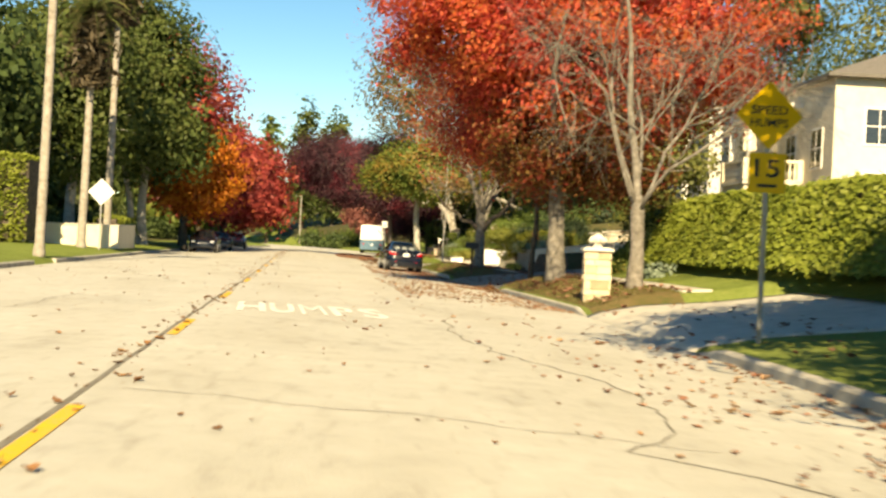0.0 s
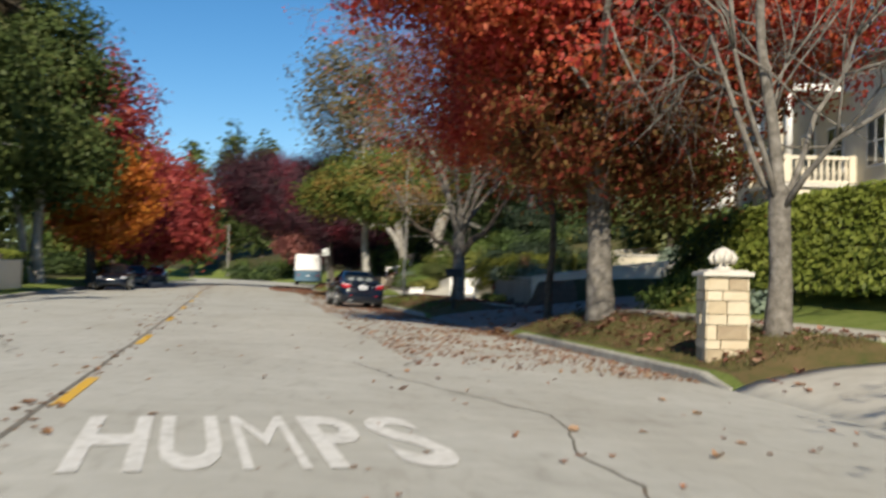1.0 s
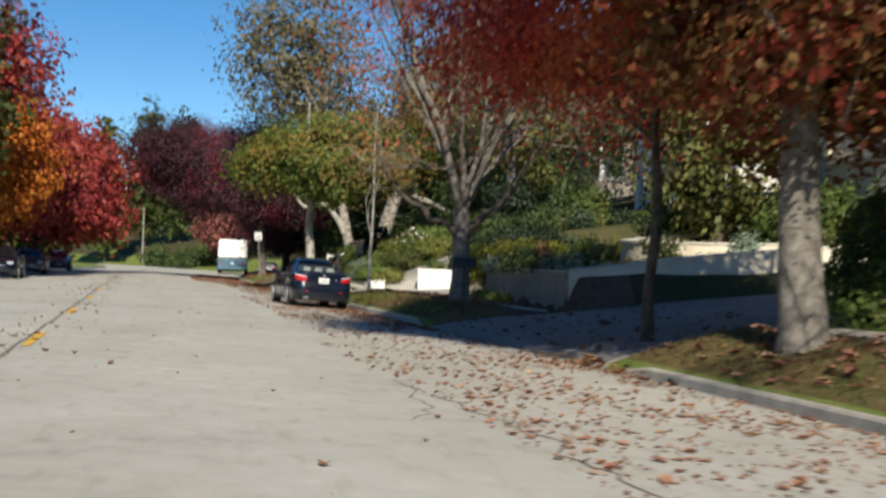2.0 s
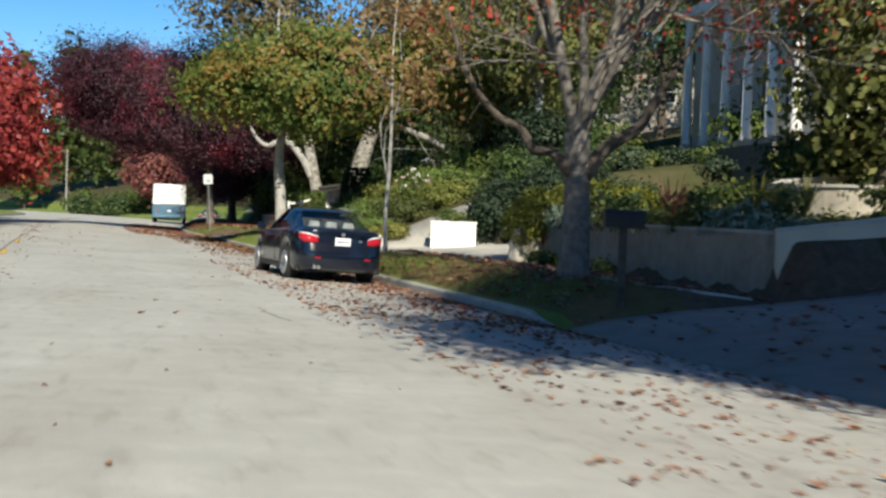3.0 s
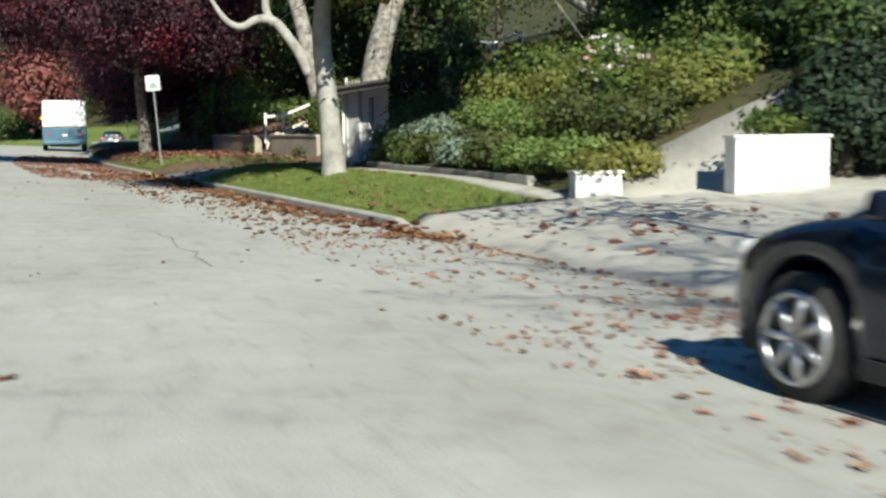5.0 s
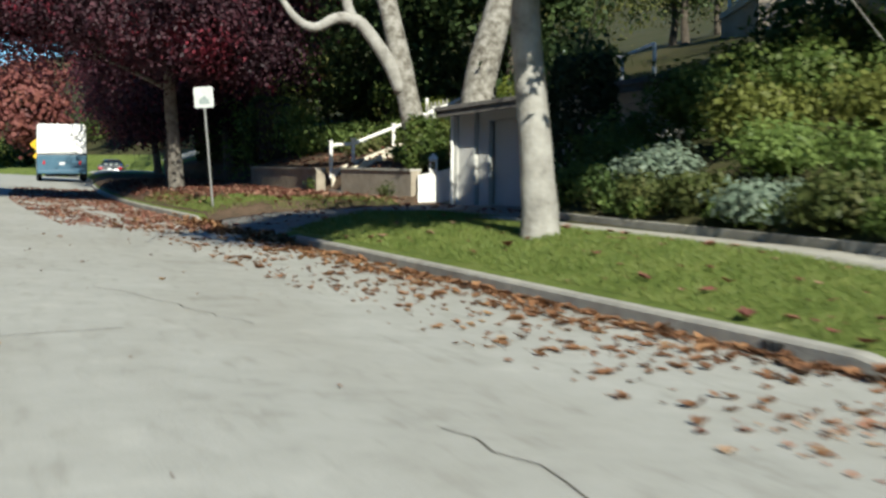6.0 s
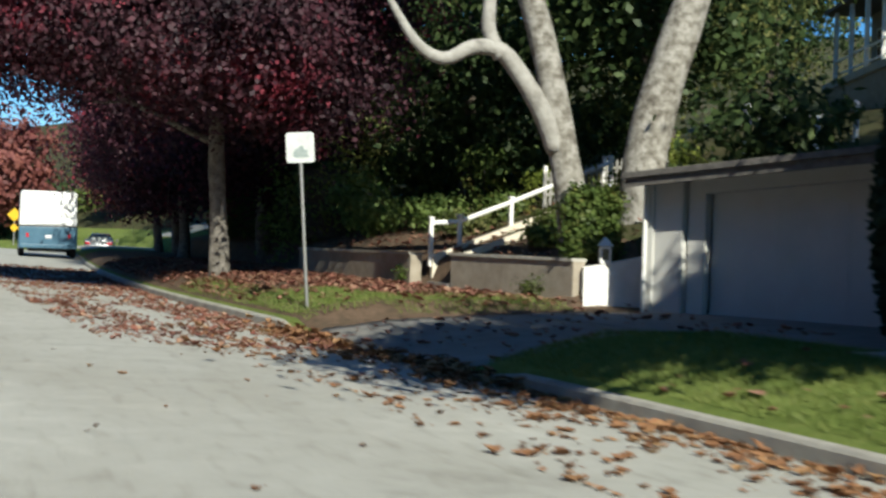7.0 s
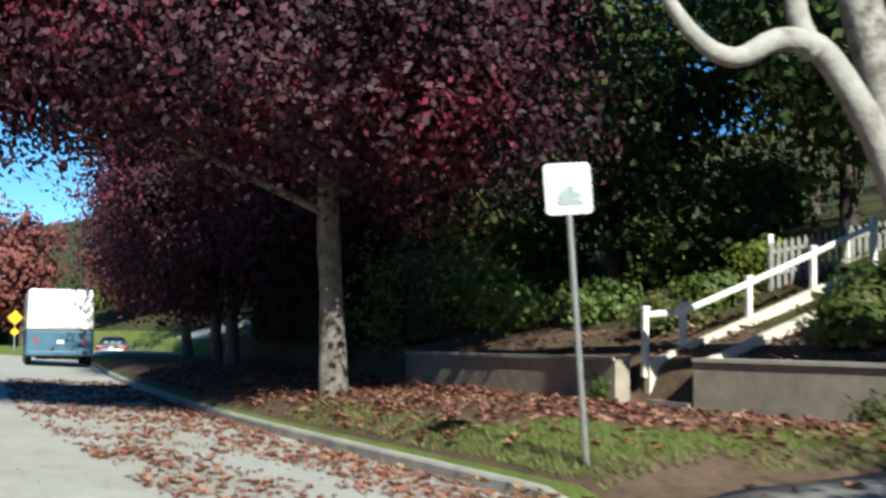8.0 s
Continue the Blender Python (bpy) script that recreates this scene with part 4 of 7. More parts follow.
tree("red_tree", on(-11.0, 112), 11.5, 0.5, (0, 0), [((1.0, 0, 6.6), (5.0, 5.0, 4.2)), ((2.0, 0, 4.0), (4.6, 5, 2.4))], 1300, 14, 0.23, 0.5, L_CRIMSON, M_BARK_DARK, "broad red autumn tree across the road", 73, limbs=8, fork=2.0)
tree("far_red_tree", on(-15.5, 126), 11.0, 0.5, (0, 0), [((0.5, 0, 6.6), (5.0, 5.0, 4.2))], 420, 12, 0.4, 0.6, L_CRIMSON, M_BARK_DARK, "broad red autumn tree across the road", 74, limbs=6, fork=2.0)
tree("big_evergreen", on(-12.5, 85), 17.0, 0.55, (-0.5, 0), [((-1.0, 0, 11.2), (5.0, 5.0, 6.2)), ((0, 0, 6.8), (4.4, 4.2, 2.9))], 2000, 16, 0.22, 0.5, L_PINE, M_BARK_PALE, "big dark evergreen with pale twin trunks across the road", 75, limbs=9, fork=3.2,
     arms=[([(-0.35, -0.2, -0.1), (-0.75, -0.3, 1.2), (-0.85, -0.3, 2.6), (-1.3, -0.2, 4.6), (-2.0, 0, 7.0)], [0.26, 0.22, 0.2, 0.16, 0.08])])
tree("big_evergreen", on(-15.5, 78), 15.0, 0.6, (0, 0), [((0, 0, 9.5), (4.6, 4.6, 6.0))], 1300, 14, 0.23, 0.55, L_PINE, M_BARK_PALE, "big dark evergreen with pale trunk across the road", 76, limbs=7, fork=3.2)
tree("big_evergreen", on(-19.0, 66), 13.0, 0.6, (0, 0), [((0, 0, 8.0), (5.5, 5.0, 5.0))], 620, 14, 0.32, 0.6, L_DARK, M_BARK_DARK, "dark spreading evergreen behind a hedge across the road", 77, limbs=7, fork=3.0)
tree("big_evergreen", on(-25.0, 92), 17.0, 0.6, (0, 0), [((0, 0, 10.0), (7.0, 6.0, 6.5))], 620, 14, 0.4, 0.7, L_PINE, M_BARK_DARK, "dark spreading evergreen behind a hedge across the road", 78, limbs=7, fork=3.0)
rng_far = random.Random(3)
for i, (x, y, h, w) in enumerate([(-20, 235, 25, 5), (-14, 245, 27, 5), (-8, 240, 24, 5), (-26, 230, 23, 6), (-34, 225, 22, 6), (-42, 215, 20, 8), (-24, 200, 14, 6), (-30, 180, 15, 7), (-22, 160, 13, 6), (-20, 142, 12, 6), (-28, 122, 15, 7), (-30, 105, 16, 7), (20, 225, 18, 7)]):
    tree("far_conifer", on(x, y), h, 0.6, (0, 0), [((0, 0, h * 0.55), (w * 0.62, w * 0.62, h * 0.46)), ((0, 0, h * 0.3), (w * 0.8, w * 0.8, h * 0.26))], 330, 12, 0.6, 0.7, L_PINE if i % 3 else L_GREEN, M_BARK_DARK,
         "tall green tree where the street bends away", 100 + i, limbs=5, fork=h * 0.2, group="far trees")
tree("far_red_plum", on(1.4, 192), 11.0, 0.4, (0, 0), [((-1.2, 0, 6.2), (4.4, 4.5, 4.6))], 420, 12, 0.34, 0.5, L_DULLRED, M_BARK_DARK, "dull red tree beyond the parked van", 131, limbs=6, fork=1.5)
tree("far_red_plum", on(9.5, 186), 8.0, 0.4, (0, 0), [((0, 0, 4.4), (4.0, 4.5, 3.4))], 420, 12, 0.34, 0.5, L_DULLRED, M_BARK_DARK, "dull red tree beyond the parked van", 132, limbs=6, fork=1.5)
# wooded slope on the near side
for i, (x, y, h, w) in enumerate([(16.0, 92.5, 9, 3.6), (18, 96, 11, 5), (14.5, 111.5, 10, 4.2), (18, 117, 12, 5), (12.5, 119, 9, 4.2), (15, 126, 11, 5), (11, 129, 9, 4), (13, 138, 11, 5), (26, 99, 13, 6), (24, 126, 13, 6), (18.4, 95.5, 10, 3.4), (10.5, 143, 10, 4.5), (14, 150, 11, 5), (28, 79, 12, 5), (17.5, 66, 8, 3.4), (20, 136, 13, 6), (41, 141, 15, 7), (47, 128, 15, 7), (36, 138, 12, 6), (34.5, 134, 14, 5), (33, 73, 15, 5), (32, 106, 14, 6), (12, 162, 11, 5), (16, 172, 12, 6)]):
    # some oaks get the sun-lightened leaf colour, the others a darker one
    tree("evergreen_oak", on(x, y), h, 0.4, (rng_far.uniform(-0.6, 0.6), 0.3), [((0, 0, h * 0.62), (w, w, h * 0.4)), ((0, 0, h * 0.34), (w * 0.8, w * 0.8, h * 0.24))], 700, 14, 0.17, 0.42, (L_SUNNY, L_GREEN, L_SUNNY, L_DARK)[i % 4] if y < 93 else L_DARK if i % 3 else L_SUNNY, M_BARK_DARK,
         "dark evergreen oak on the wooded slope", 200 + i, limbs=6, fork=h * 0.25, group="evergreen oaks on the slope")


# ---- road markings and cracks ----
def ribbon(shape, pts, width, lift=0.004):
    """A thin flat band on the road along points of x, y."""
    left, right = [], []
    for i, (x, y) in enumerate(pts):
        a, b = pts[max(i - 1, 0)], pts[min(i + 1, len(pts) - 1)]
        dx, dy = b[0] - a[0], b[1] - a[1]
        L = math.hypot(dx, dy) or 1
        w = width * 0.5 if not callable(width) else width(i) * 0.5
        for row, k in ((left, -1), (right, 1)):
            px, py = x + k * dy / L * w, y - k * dx / L * w
            row.append((px, py, road_z(px, py) + lift))
    shape.strip(left, right)


def wander(p, q, seed, amount=0.25, n=14):
    rng = np.random.default_rng(seed)
    off = np.cumsum(rng.normal(size=n)) * amount / 3
    off -= np.linspace(off[0], off[-1], n)
    dx, dy = q[0] - p[0], q[1] - p[1]
    L = math.hypot(dx, dy)
    return [(lerp(p[0], q[0], t) - dy / L * o, lerp(p[1], q[1], t) + dx / L * o) for t, o in zip(np.linspace(0, 1, n), off)]


joint = Shape()
ribbon(joint, [(mid_x(y) + 0.03 * noise.noise((y * 0.7, 0, 0)), y) for y in np.arange(-20, 150, 0.5)], 0.05)
structure("road_joint", joint, M_CRACK, "dark sealed joint along the middle of the road", "road joint")
for i, y in enumerate(np.arange(9.8, 78.0, 8.4)):
    dash = Shape()
    ribbon(dash, [(mid_x(v) + 0.1, v) for v in np.linspace(y, y + 2.6, 8)], lambda k: 0.11, 0.007)
    structure("centre_line", dash, M_YELLOW, "worn yellow centre line dash beside a dark joint", "road marking")
CRACKS = [
    # width, then the turning points
    (0.036, (7.0, 10.5), (6.3, 11.6), (5.6, 12.2), (6.2, 13.6), (6.4, 15.5), (5.6, 18.5), (5.05, 21.0), (4.92, 22.56), (5.07, 23.7), (4.96, 24.57), (5.01, 25.49), (5.18, 26.43), (5.24, 27.6), (4.9, 28.4)),
    (0.03, (4.9, 28.4), (4.4, 29.8), (3.9, 31.1), (3.55, 33.4)), (0.04, (4.3, 33.0), (4.5, 35.5), (4.1, 40.0)),
    (0.022, (6.9, 22.9), (4.03, 22.2), (1.2, 22.0), (-4.5, 22.4)), (0.02, (4.2, 31.6), (8.0, 31.0)), (0.02, (2.1, 13.4), (6.3, 12.5)),
    (0.02, (3.6, 38.0), (3.9, 41.5)), (0.02, (2.7, 55.0), (2.5, 57.0)),
    (0.022, (1.5, 60.0), (2.1, 61.3), (2.6, 62.4), (2.35, 64.2), (2.7, 65.9)), (0.02, (2.7, 65.9), (1.95, 66.5), (1.2, 66.7)), (0.025, (2.6, 62.3), (0.4, 66.5)),
    (0.02, (1.3, 75.6), (1.29, 76.13), (1.24, 76.5), (1.34, 77.1), (1.18, 77.6), (1.21, 78.2), (1.08, 79.9)), (0.014, (0.9, 84.0), (-0.2, 87.0)),
    (0.025, (-5.0, 83.5), (-0.89, 83.4), (-0.16, 83.8)), (0.025, (-5.4, 97.9), (1.2, 98.6)), (0.03, (-1.0, 33.0), (-6.5, 47.0)), (0.018, (-4.0, 60.5), (3.0, 61.0)), (0.03, (-2.4, 12.0), (-1.6, 27.0)),
]
for i, (w, *run) in enumerate(CRACKS):
    s = Shape()
    pts = []
    for k, (p, q) in enumerate(zip(run[:-1], run[1:])):
        n = max(4, int(math.dist(p, q) / 0.22))
        pts += wander(p, q, 300 + 17 * i + k, min(0.25, 0.09 * math.dist(p, q)), n)[:-1]
    pts.append(run[-1])
    ribbon(s, pts, lambda k, w=w, i=i: w * (0.35 + 0.75 * abs(noise.noise((k * 0.45, i * 3.1, 0.0))) + 0.2 * abs(math.sin(k * 1.7 + i))), 0.005)
    structure("road_crack", s, M_CRACK, "crooked dark crack in the concrete road", "crack")


def flat_text(body, mat, name, weight=0.012):
    """Letters as a mesh, one unit high, built on the built-in font."""
    cu = bpy.data.curves.new(name, "FONT")
    cu.body, cu.align_x, cu.align_y, cu.resolution_u = body, "CENTER", "CENTER", 3
    cu.offset = weight
    tmp = bpy.data.objects.new(name, cu)
    me = bpy.data.meshes.new_from_object(tmp)
    bpy.data.objects.remove(tmp)
    me.materials.clear()
    me.materials.append(mat)
    return me


def fit_text(me, width, height, deep=0.0):
    v = np.array([p.co[:] for p in me.vertices])
    lo, hi = v.min(0), v.max(0)
    v[:, 0] = (v[:, 0] - (lo[0] + hi[0]) / 2) / (hi[0] - lo[0]) * width
    v[:, 1] = (v[:, 1] - (lo[1] + hi[1]) / 2) / (hi[1] - lo[1]) * height
    me.vertices.foreach_set("co", v.ravel())
    me.update()
    return v


# each letter is a mesh of its own on the road
for i, ch in enumerate("HUMPS"):
    me = flat_text(ch, M_WHITE_LINE, "road_letter", 0.0 if ch == "M" else 0.028)
    v = fit_text(me, (0.45, 0.40, 0.41, 0.40, 0.43)[i], 2.6)
    cx, cy = (1.73, 2.22, 2.72, 3.23, 3.74)[i], 24.72 + 0.17 * i
    w = np.array([(cx + x - 0.11 * y, cy + y + 0.3 * x, 0) for x, y, _ in v])
    w[:, 2] = [road_z(x, y) + 0.007 for x, y, _ in w]
    me.vertices.foreach_set("co", w.ravel())
    me.update()
    tagged(new("road_letter", me), "worn white painted letter %s on the road" % ch, "road marking", kind="structure")


# ---- walls and hard landscape of the near side ----
def wall_along(name, line, thick, mat, label, cap=None, cap_mat=None, height=None, pieces=False):
    """A wall along (x, y, bottom, top) points, with a coping."""
    host = tagged(new(name), label, "wall", kind="structure")
    def run(lo, hi, th, mat_, nm, lbl=""):
        s = Shape()
        pts = []
        for i, p in enumerate(line):
            a, b = line[max(i - 1, 0)], line[min(i + 1, len(line) - 1)]
            dx, dy = b[0] - a[0], b[1] - a[1]
            L = math.hypot(dx, dy)
            nx, ny = -dy / L * th / 2, dx / L * th / 2
            z0, z1 = lo(p), hi(p)
            pts.append([(p[0] + nx, p[1] + ny, z0), (p[0] + nx, p[1] + ny, z1), (p[0] - nx, p[1] - ny, z1), (p[0] - nx, p[1] - ny, z0)])
        verts = [q for r in pts for q in r]
        n = len(pts)
        faces = [(j * 4 + i, j * 4 + (i + 1) % 4, j * 4 + 4 + (i + 1) % 4, j * 4 + 4 + i) for j in range(n - 1) for i in range(4)] + [(3, 2, 1, 0), tuple(range(4 * n - 4, 4 * n))]
        s.add(verts, faces)
        part(nm, s, mat_, host, lbl)
    run(lambda p: p[2], lambda p: p[3], thick, mat, "wall_body")
    if cap:
        run(lambda p: p[3] + 0.002, lambda p: p[3] + cap, thick + 0.07, cap_mat, "coping", "pale coping along the top")
    return host


wall_along("retaining_wall_1", [(10.35, 57.7, -0.3, 1.06), (10.6, 62.5, -0.3, 1.08), (10.85, 67.0, -0.3, 1.12), (11.1, 71.3, -0.3, 1.12)], 0.26, M_WALL_BROWN, "shaded brown retaining wall behind the verge", 0.06, M_CONCRETE)
wall_along("retaining_wall_2", curve([(10.02, 71.2, -0.3, 0.5), (10.2, 71.16, -0.3, 0.86), (10.6, 71.2, -0.3, 1.0), (11.1, 71.45, -0.3, 1.1), (12.6, 72.2, -0.3, 1.1), (16, 74.5, -0.1, 1.3)]), 0.24, M_STUCCO, "pale stucco return of a retaining wall beside a driveway")
wall_along("stucco_wall_1", curve([(10.3, 57.55, -0.3, 1.1), (11.6, 57.2, -0.2, 1.28), (13.9, 57.0, 0.2, 1.6), (17.5, 57.0, 0.5, 1.95), (24.0, 57.4, 0.8, 2.5)]), 0.25, M_STUCCO, "cream stucco wall rising along a driveway", 0.06, M_STONE_PALE)
wall_along("stucco_wall_2", curve([(20.0, 60.6, 1.4, 2.15), (16.5, 60.2, 1.2, 2.0), (14.6, 61.0, 1.1, 1.98), (13.8, 63.0, 1.1, 2.02), (14.4, 65.4, 1.2, 2.12), (16.8, 67.4, 1.5, 2.4), (24.0, 69.0, 2.0, 3.0)]), 0.22, M_STUCCO, "curved cream stucco planter wall above the driveway", 0.06, M_STONE_PALE)
wall_along("garden_wall_1", [(7.5, 119.5, -0.2, 0.82), (7.65, 114.5, -0.2, 0.84), (7.85, 110.35, -0.2, 0.86)], 0.28, M_WALL_BROWN, "low brown block garden wall in tree shade", 0.06, M_CONCRETE)
wall_along("garden_wall_2", [(8.15, 108.55, -0.2, 0.88), (8.5, 106.4, -0.2, 0.88), (8.9, 104.2, -0.2, 0.88)], 0.28, M_WALL_BROWN, "low brown block garden wall with pale coping", 0.06, M_CONCRETE)
wall_along("garden_wall_3", [(8.93, 104.12, -0.2, 0.78), (9.5, 103.95, -0.2, 0.9), (10.2, 103.75, -0.2, 1.05)], 0.26, M_WHITE, "white-painted stucco wall stepping up to the garage")
wall_along("bed_edge", [(11.5, 96.0, -0.1, 0.36), (9.6, 94.9, -0.1, 0.36), (8.0, 94.0, 0.0, 0.36), (7.5, 92.6, 0.05, 0.33), (7.6, 90.5, 0.05, 0.32), (7.8, 87.5, 0.05, 0.31), (8.0, 83.5, 0.05, 0.3)], 0.16, M_KERB, "low weathered edging of a shrub bed")
wall_along("white_wall", [(11.6, 81.9, -0.1, 0.85), (13.2, 82.8, 0.0, 0.95)], 0.25, M_WHITE, "low white wall at the foot of a garden", 0.05, M_WHITE)
wall_along("far_wall", [(-14.6, 64.3, 0.2, 1.32), (-12.0, 65.1, 0.2, 1.32), (-9.95, 66.0, 0.2, 1.34), (-10.4, 72.0, 0.2, 1.4)], 0.25, M_STUCCO, "low sunlit cream wall behind palms across the road", 0.06, M_STONE_PALE)


def stone_pillar():
    ob = thing("gate_pillar", (9.1, 34.15, -0.1), "square sandstone gate pillar with a cap and stone finial", "pillar", turn=-4)
    part("core", Shape().box(0, 0, 0.64, 0.54, 0.54, 1.26), M_STONE, ob)
    rng = np.random.default_rng(8)
    z = 0.0
    for c in range(7):
        h = (0.2, 0.14, 0.22, 0.16, 0.2, 0.15, 0.21)[c]
        for side in range(4):
            cut = rng.uniform(0.22, 0.78)
            for a, b in ((0, cut), (cut, 1)):
                w = (b - a) * 0.61 - 0.012
                off = -0.305 + (a + b) / 2 * 0.61
                proud = 0.29 + rng.uniform(-0.014, 0.02)
                s = Shape().box(0, 0, 0, w, 0.07, h - 0.014, 0, 0.97)
                m = s.mesh("stone", M_STONE)
                q = part("stone", m, M_STONE, ob)
                q.matrix_local = pose(0, 0, 0, 0, 0, 90 * side) @ pose(off, -proud, z + h / 2)
        z += h
    part("cap", Shape().box(0, 0, z + 0.035, 0.76, 0.76, 0.07).box(0, 0, z + 0.085, 0.62, 0.62, 0.03), M_STONE_PALE, ob, "pale cut-stone cap", bevel=0.015)
    f = Shape()
    prof = [(0.13, 0.0), (0.13, 0.04), (0.07, 0.07), (0.12, 0.12), (0.155, 0.19), (0.15, 0.25), (0.1, 0.31), (0.03, 0.34)]
    f.tube([(0, 0, z + 0.1 + p[1]) for p in prof], [p[0] for p in prof], 12)
    for k in range(8):
        a = k * math.pi / 4
        f.tube([(math.cos(a) * 0.14, math.sin(a) * 0.14, z + 0.2), (math.cos(a) * 0.2, math.sin(a) * 0.2, z + 0.28), (math.cos(a) * 0.14, math.sin(a) * 0.14, z + 0.38)], [0.04, 0.035, 0.01], 5)
    part("finial", f, M_STONE_PALE, ob, "weathered leafy stone finial", smooth=True)


stone_pillar()


# ---- signs and posts ----
def rounded(w, h, r, n=4):
    out = []
    for cx, cy, a0 in ((w / 2 - r, h / 2 - r, 0), (-w / 2 + r, h / 2 - r, 90), (-w / 2 + r, -h / 2 + r, 180), (w / 2 - r, -h / 2 + r, 270)):
        for k in range(n + 1):
            a = radians(a0 + 90 * k / n)
            out.append((cx + r * math.cos(a), cy + r * math.sin(a)))
    return out


def panel(outline, thick):
    """A flat plate facing -y, with its outline in x, z."""
    n = len(outline)
    s = Shape()
    s.add([(x, 0, z) for x, z in outline] + [(x, thick, z) for x, z in outline], [tuple(range(n)), tuple(range(2 * n - 1, n - 1, -1))] + [((i + 1) % n, i, n + i, n + (i + 1) % n) for i in range(n)])
    return s


def upright(me, x, z, out):
    """Turns a flat mesh up to face -y."""
    v = np.array([p.co[:] for p in me.vertices])
    w = np.stack([v[:, 0] + x, np.full(len(v), -out), v[:, 1] + z], 1)
    me.vertices.foreach_set("co", w.ravel())
    me.update()
    return me


def hump_sign(at, turn):
    ob = thing("warning_sign", at, "yellow diamond speed hump sign over a yellow 15 plate", "sign", turn)
    part("post", Shape().box(0, 0.03, 1.75, 0.065, 0.05, 3.9), M_METAL, ob, "grey steel post")
    dia = part("diamond_plate", panel([(x * 0.7071 - z * 0.7071, x * 0.7071 + z * 0.7071 + 3.41) for x, z in rounded(0.73, 0.73, 0.05)], 0.004), M_SIGN_YELLOW, ob)
    for k, (word, z, w) in enumerate((("SPEED", 3.49, 0.56), ("HUMPS", 3.30, 0.58))):
        me = flat_text(word, M_BLACK, "lettering")
        fit_text(me, w, 0.13)
        part("lettering", upright(me, 0, z, 0.003), M_BLACK, dia, "black words %s" % word)
    pl = part("speed_plate", panel([(x, z + 2.55) for x, z in rounded(0.58, 0.6, 0.03)], 0.004), M_SIGN_YELLOW, ob)
    me = flat_text("15", M_BLACK, "lettering")
    fit_text(me, 0.38, 0.27)
    part("lettering", upright(me, 0, 2.62, 0.003), M_BLACK, pl, "black figures 15")
    part("lettering", Shape().box(0, -0.003, 2.36, 0.3, 0.003, 0.05), M_BLACK, pl, "small black line of writing")


hump_sign((9.55, 22.25, -0.1), 2)


def street_sign():
    ob = thing("street_sign", (3.5, 103.35, ground_z(3.5, 103.35) - 0.1), "faded white square sign on a leaning steel pole", "sign", -16)
    ob.matrix_world = ob.matrix_world @ pose(0, 0, 0, 0, -4.2, 0)
    part("post", Shape().tube([(0, 0.03, -0.2), (0, 0.03, 2.9)], [0.03, 0.03], 10), M_METAL, ob, "grey steel pole")
    pl = part("sign_plate", panel([(x, z + 2.74) for x, z in rounded(0.46, 0.5, 0.05)], 0.004), M_SIGN_WHITE, ob)
    blot = [(0.11 * math.cos(k * 0.39) * (1 + 0.28 * math.sin(k * 2.3 + 0.5)) + 0.0, 0.085 * math.sin(k * 0.39) * (1 + 0.3 * math.cos(k * 1.7)) + 2.665) for k in range(16)]
    part("print", panel(blot, 0.002), M_SIGN_GREEN, pl, "faded grey-green print").location.y = -0.002
    part("print", panel([(x + 0.02 - 0.5 * (z + 0.02), z + 2.60) for x, z in rounded(0.26, 0.045, 0.02)], 0.002), M_SIGN_GREEN, pl, "faded grey-green print").location.y = -0.003
    part("bracket", Shape().box(0, 0.012, 2.62, 0.06, 0.02, 0.05).box(0, 0.012, 2.86, 0.06, 0.02, 0.05), M_METAL, ob, "grey clamp behind the plate")


street_sign()


def sign_back(at, turn, plates, label, mat):
    ob = thing("road_sign", at, label, "sign", turn)
    part("post", Shape().box(0, 0.03, 1.4, 0.06, 0.05, 3.0), M_METAL, ob, "grey steel post")
    for z, side in plates:
        part("diamond_plate", panel([(x * 0.7071 - w * 0.7071, x * 0.7071 + w * 0.7071 + z) for x, w in rounded(side, side, 0.05)], 0.004), mat, ob)


sign_back((-9.8, 62.0, ground_z(-9.8, 62.0)), 0, [(2.75, 0.9)], "bare metal back of a diamond road sign across the road", M_SIGN_BACK)
sign_back((0.6, 183.0, ground_z(0.6, 183.0)), 0, [(2.35, 0.76), (1.35, 0.46)], "yellow diamond warning sign beyond the parked van", M_SIGN_YELLOW)


def mailbox():
    ob = thing("mailbox", on(7.5, 56.75), "dark metal mailbox on a post under a tree", "mailbox", -8)
    part("post", Shape().box(0, 0, 0.5, 0.1, 0.1, 1.2), M_BARK_DARK, ob)
    s = Shape()
    prof = [(-0.12, 0), (-0.12, 0.14)] + [(-0.12 * math.cos(radians(a)), 0.14 + 0.12 * math.sin(radians(a))) for a in range(20, 180, 20)] + [(0.12, 0.14), (0.12, 0)]
    n = len(prof)
    s.add([(-0.28, x, 1.1 + z) for x, z in prof] + [(0.28, x, 1.1 + z) for x, z in prof], [tuple(range(n)), tuple(range(2 * n - 1, n - 1, -1))] + [((i + 1) % n, i, n + i, n + (i + 1) % n) for i in range(n)])
    part("box", s, M_PLASTIC, ob)
    part("flag", Shape().box(0.1, 0.13, 1.3, 0.1, 0.01, 0.06), M_LAMP_RED, ob, "red flag")


mailbox()
flag = thing("garden_flag", (10.98, 71.1, 0.45), "red and white cloth strip hung at a wall end", "flag")
part("cloth", Shape().box(0, 0, 0.45, 0.16, 0.02, 0.75, 10, 0.6), M_CLOTH_RED, flag)
part("stick", Shape().tube([(0.05, 0.02, -0.2), (0.05, 0.02, 1.0)], [0.012, 0.012], 6), M_WHITE, flag)


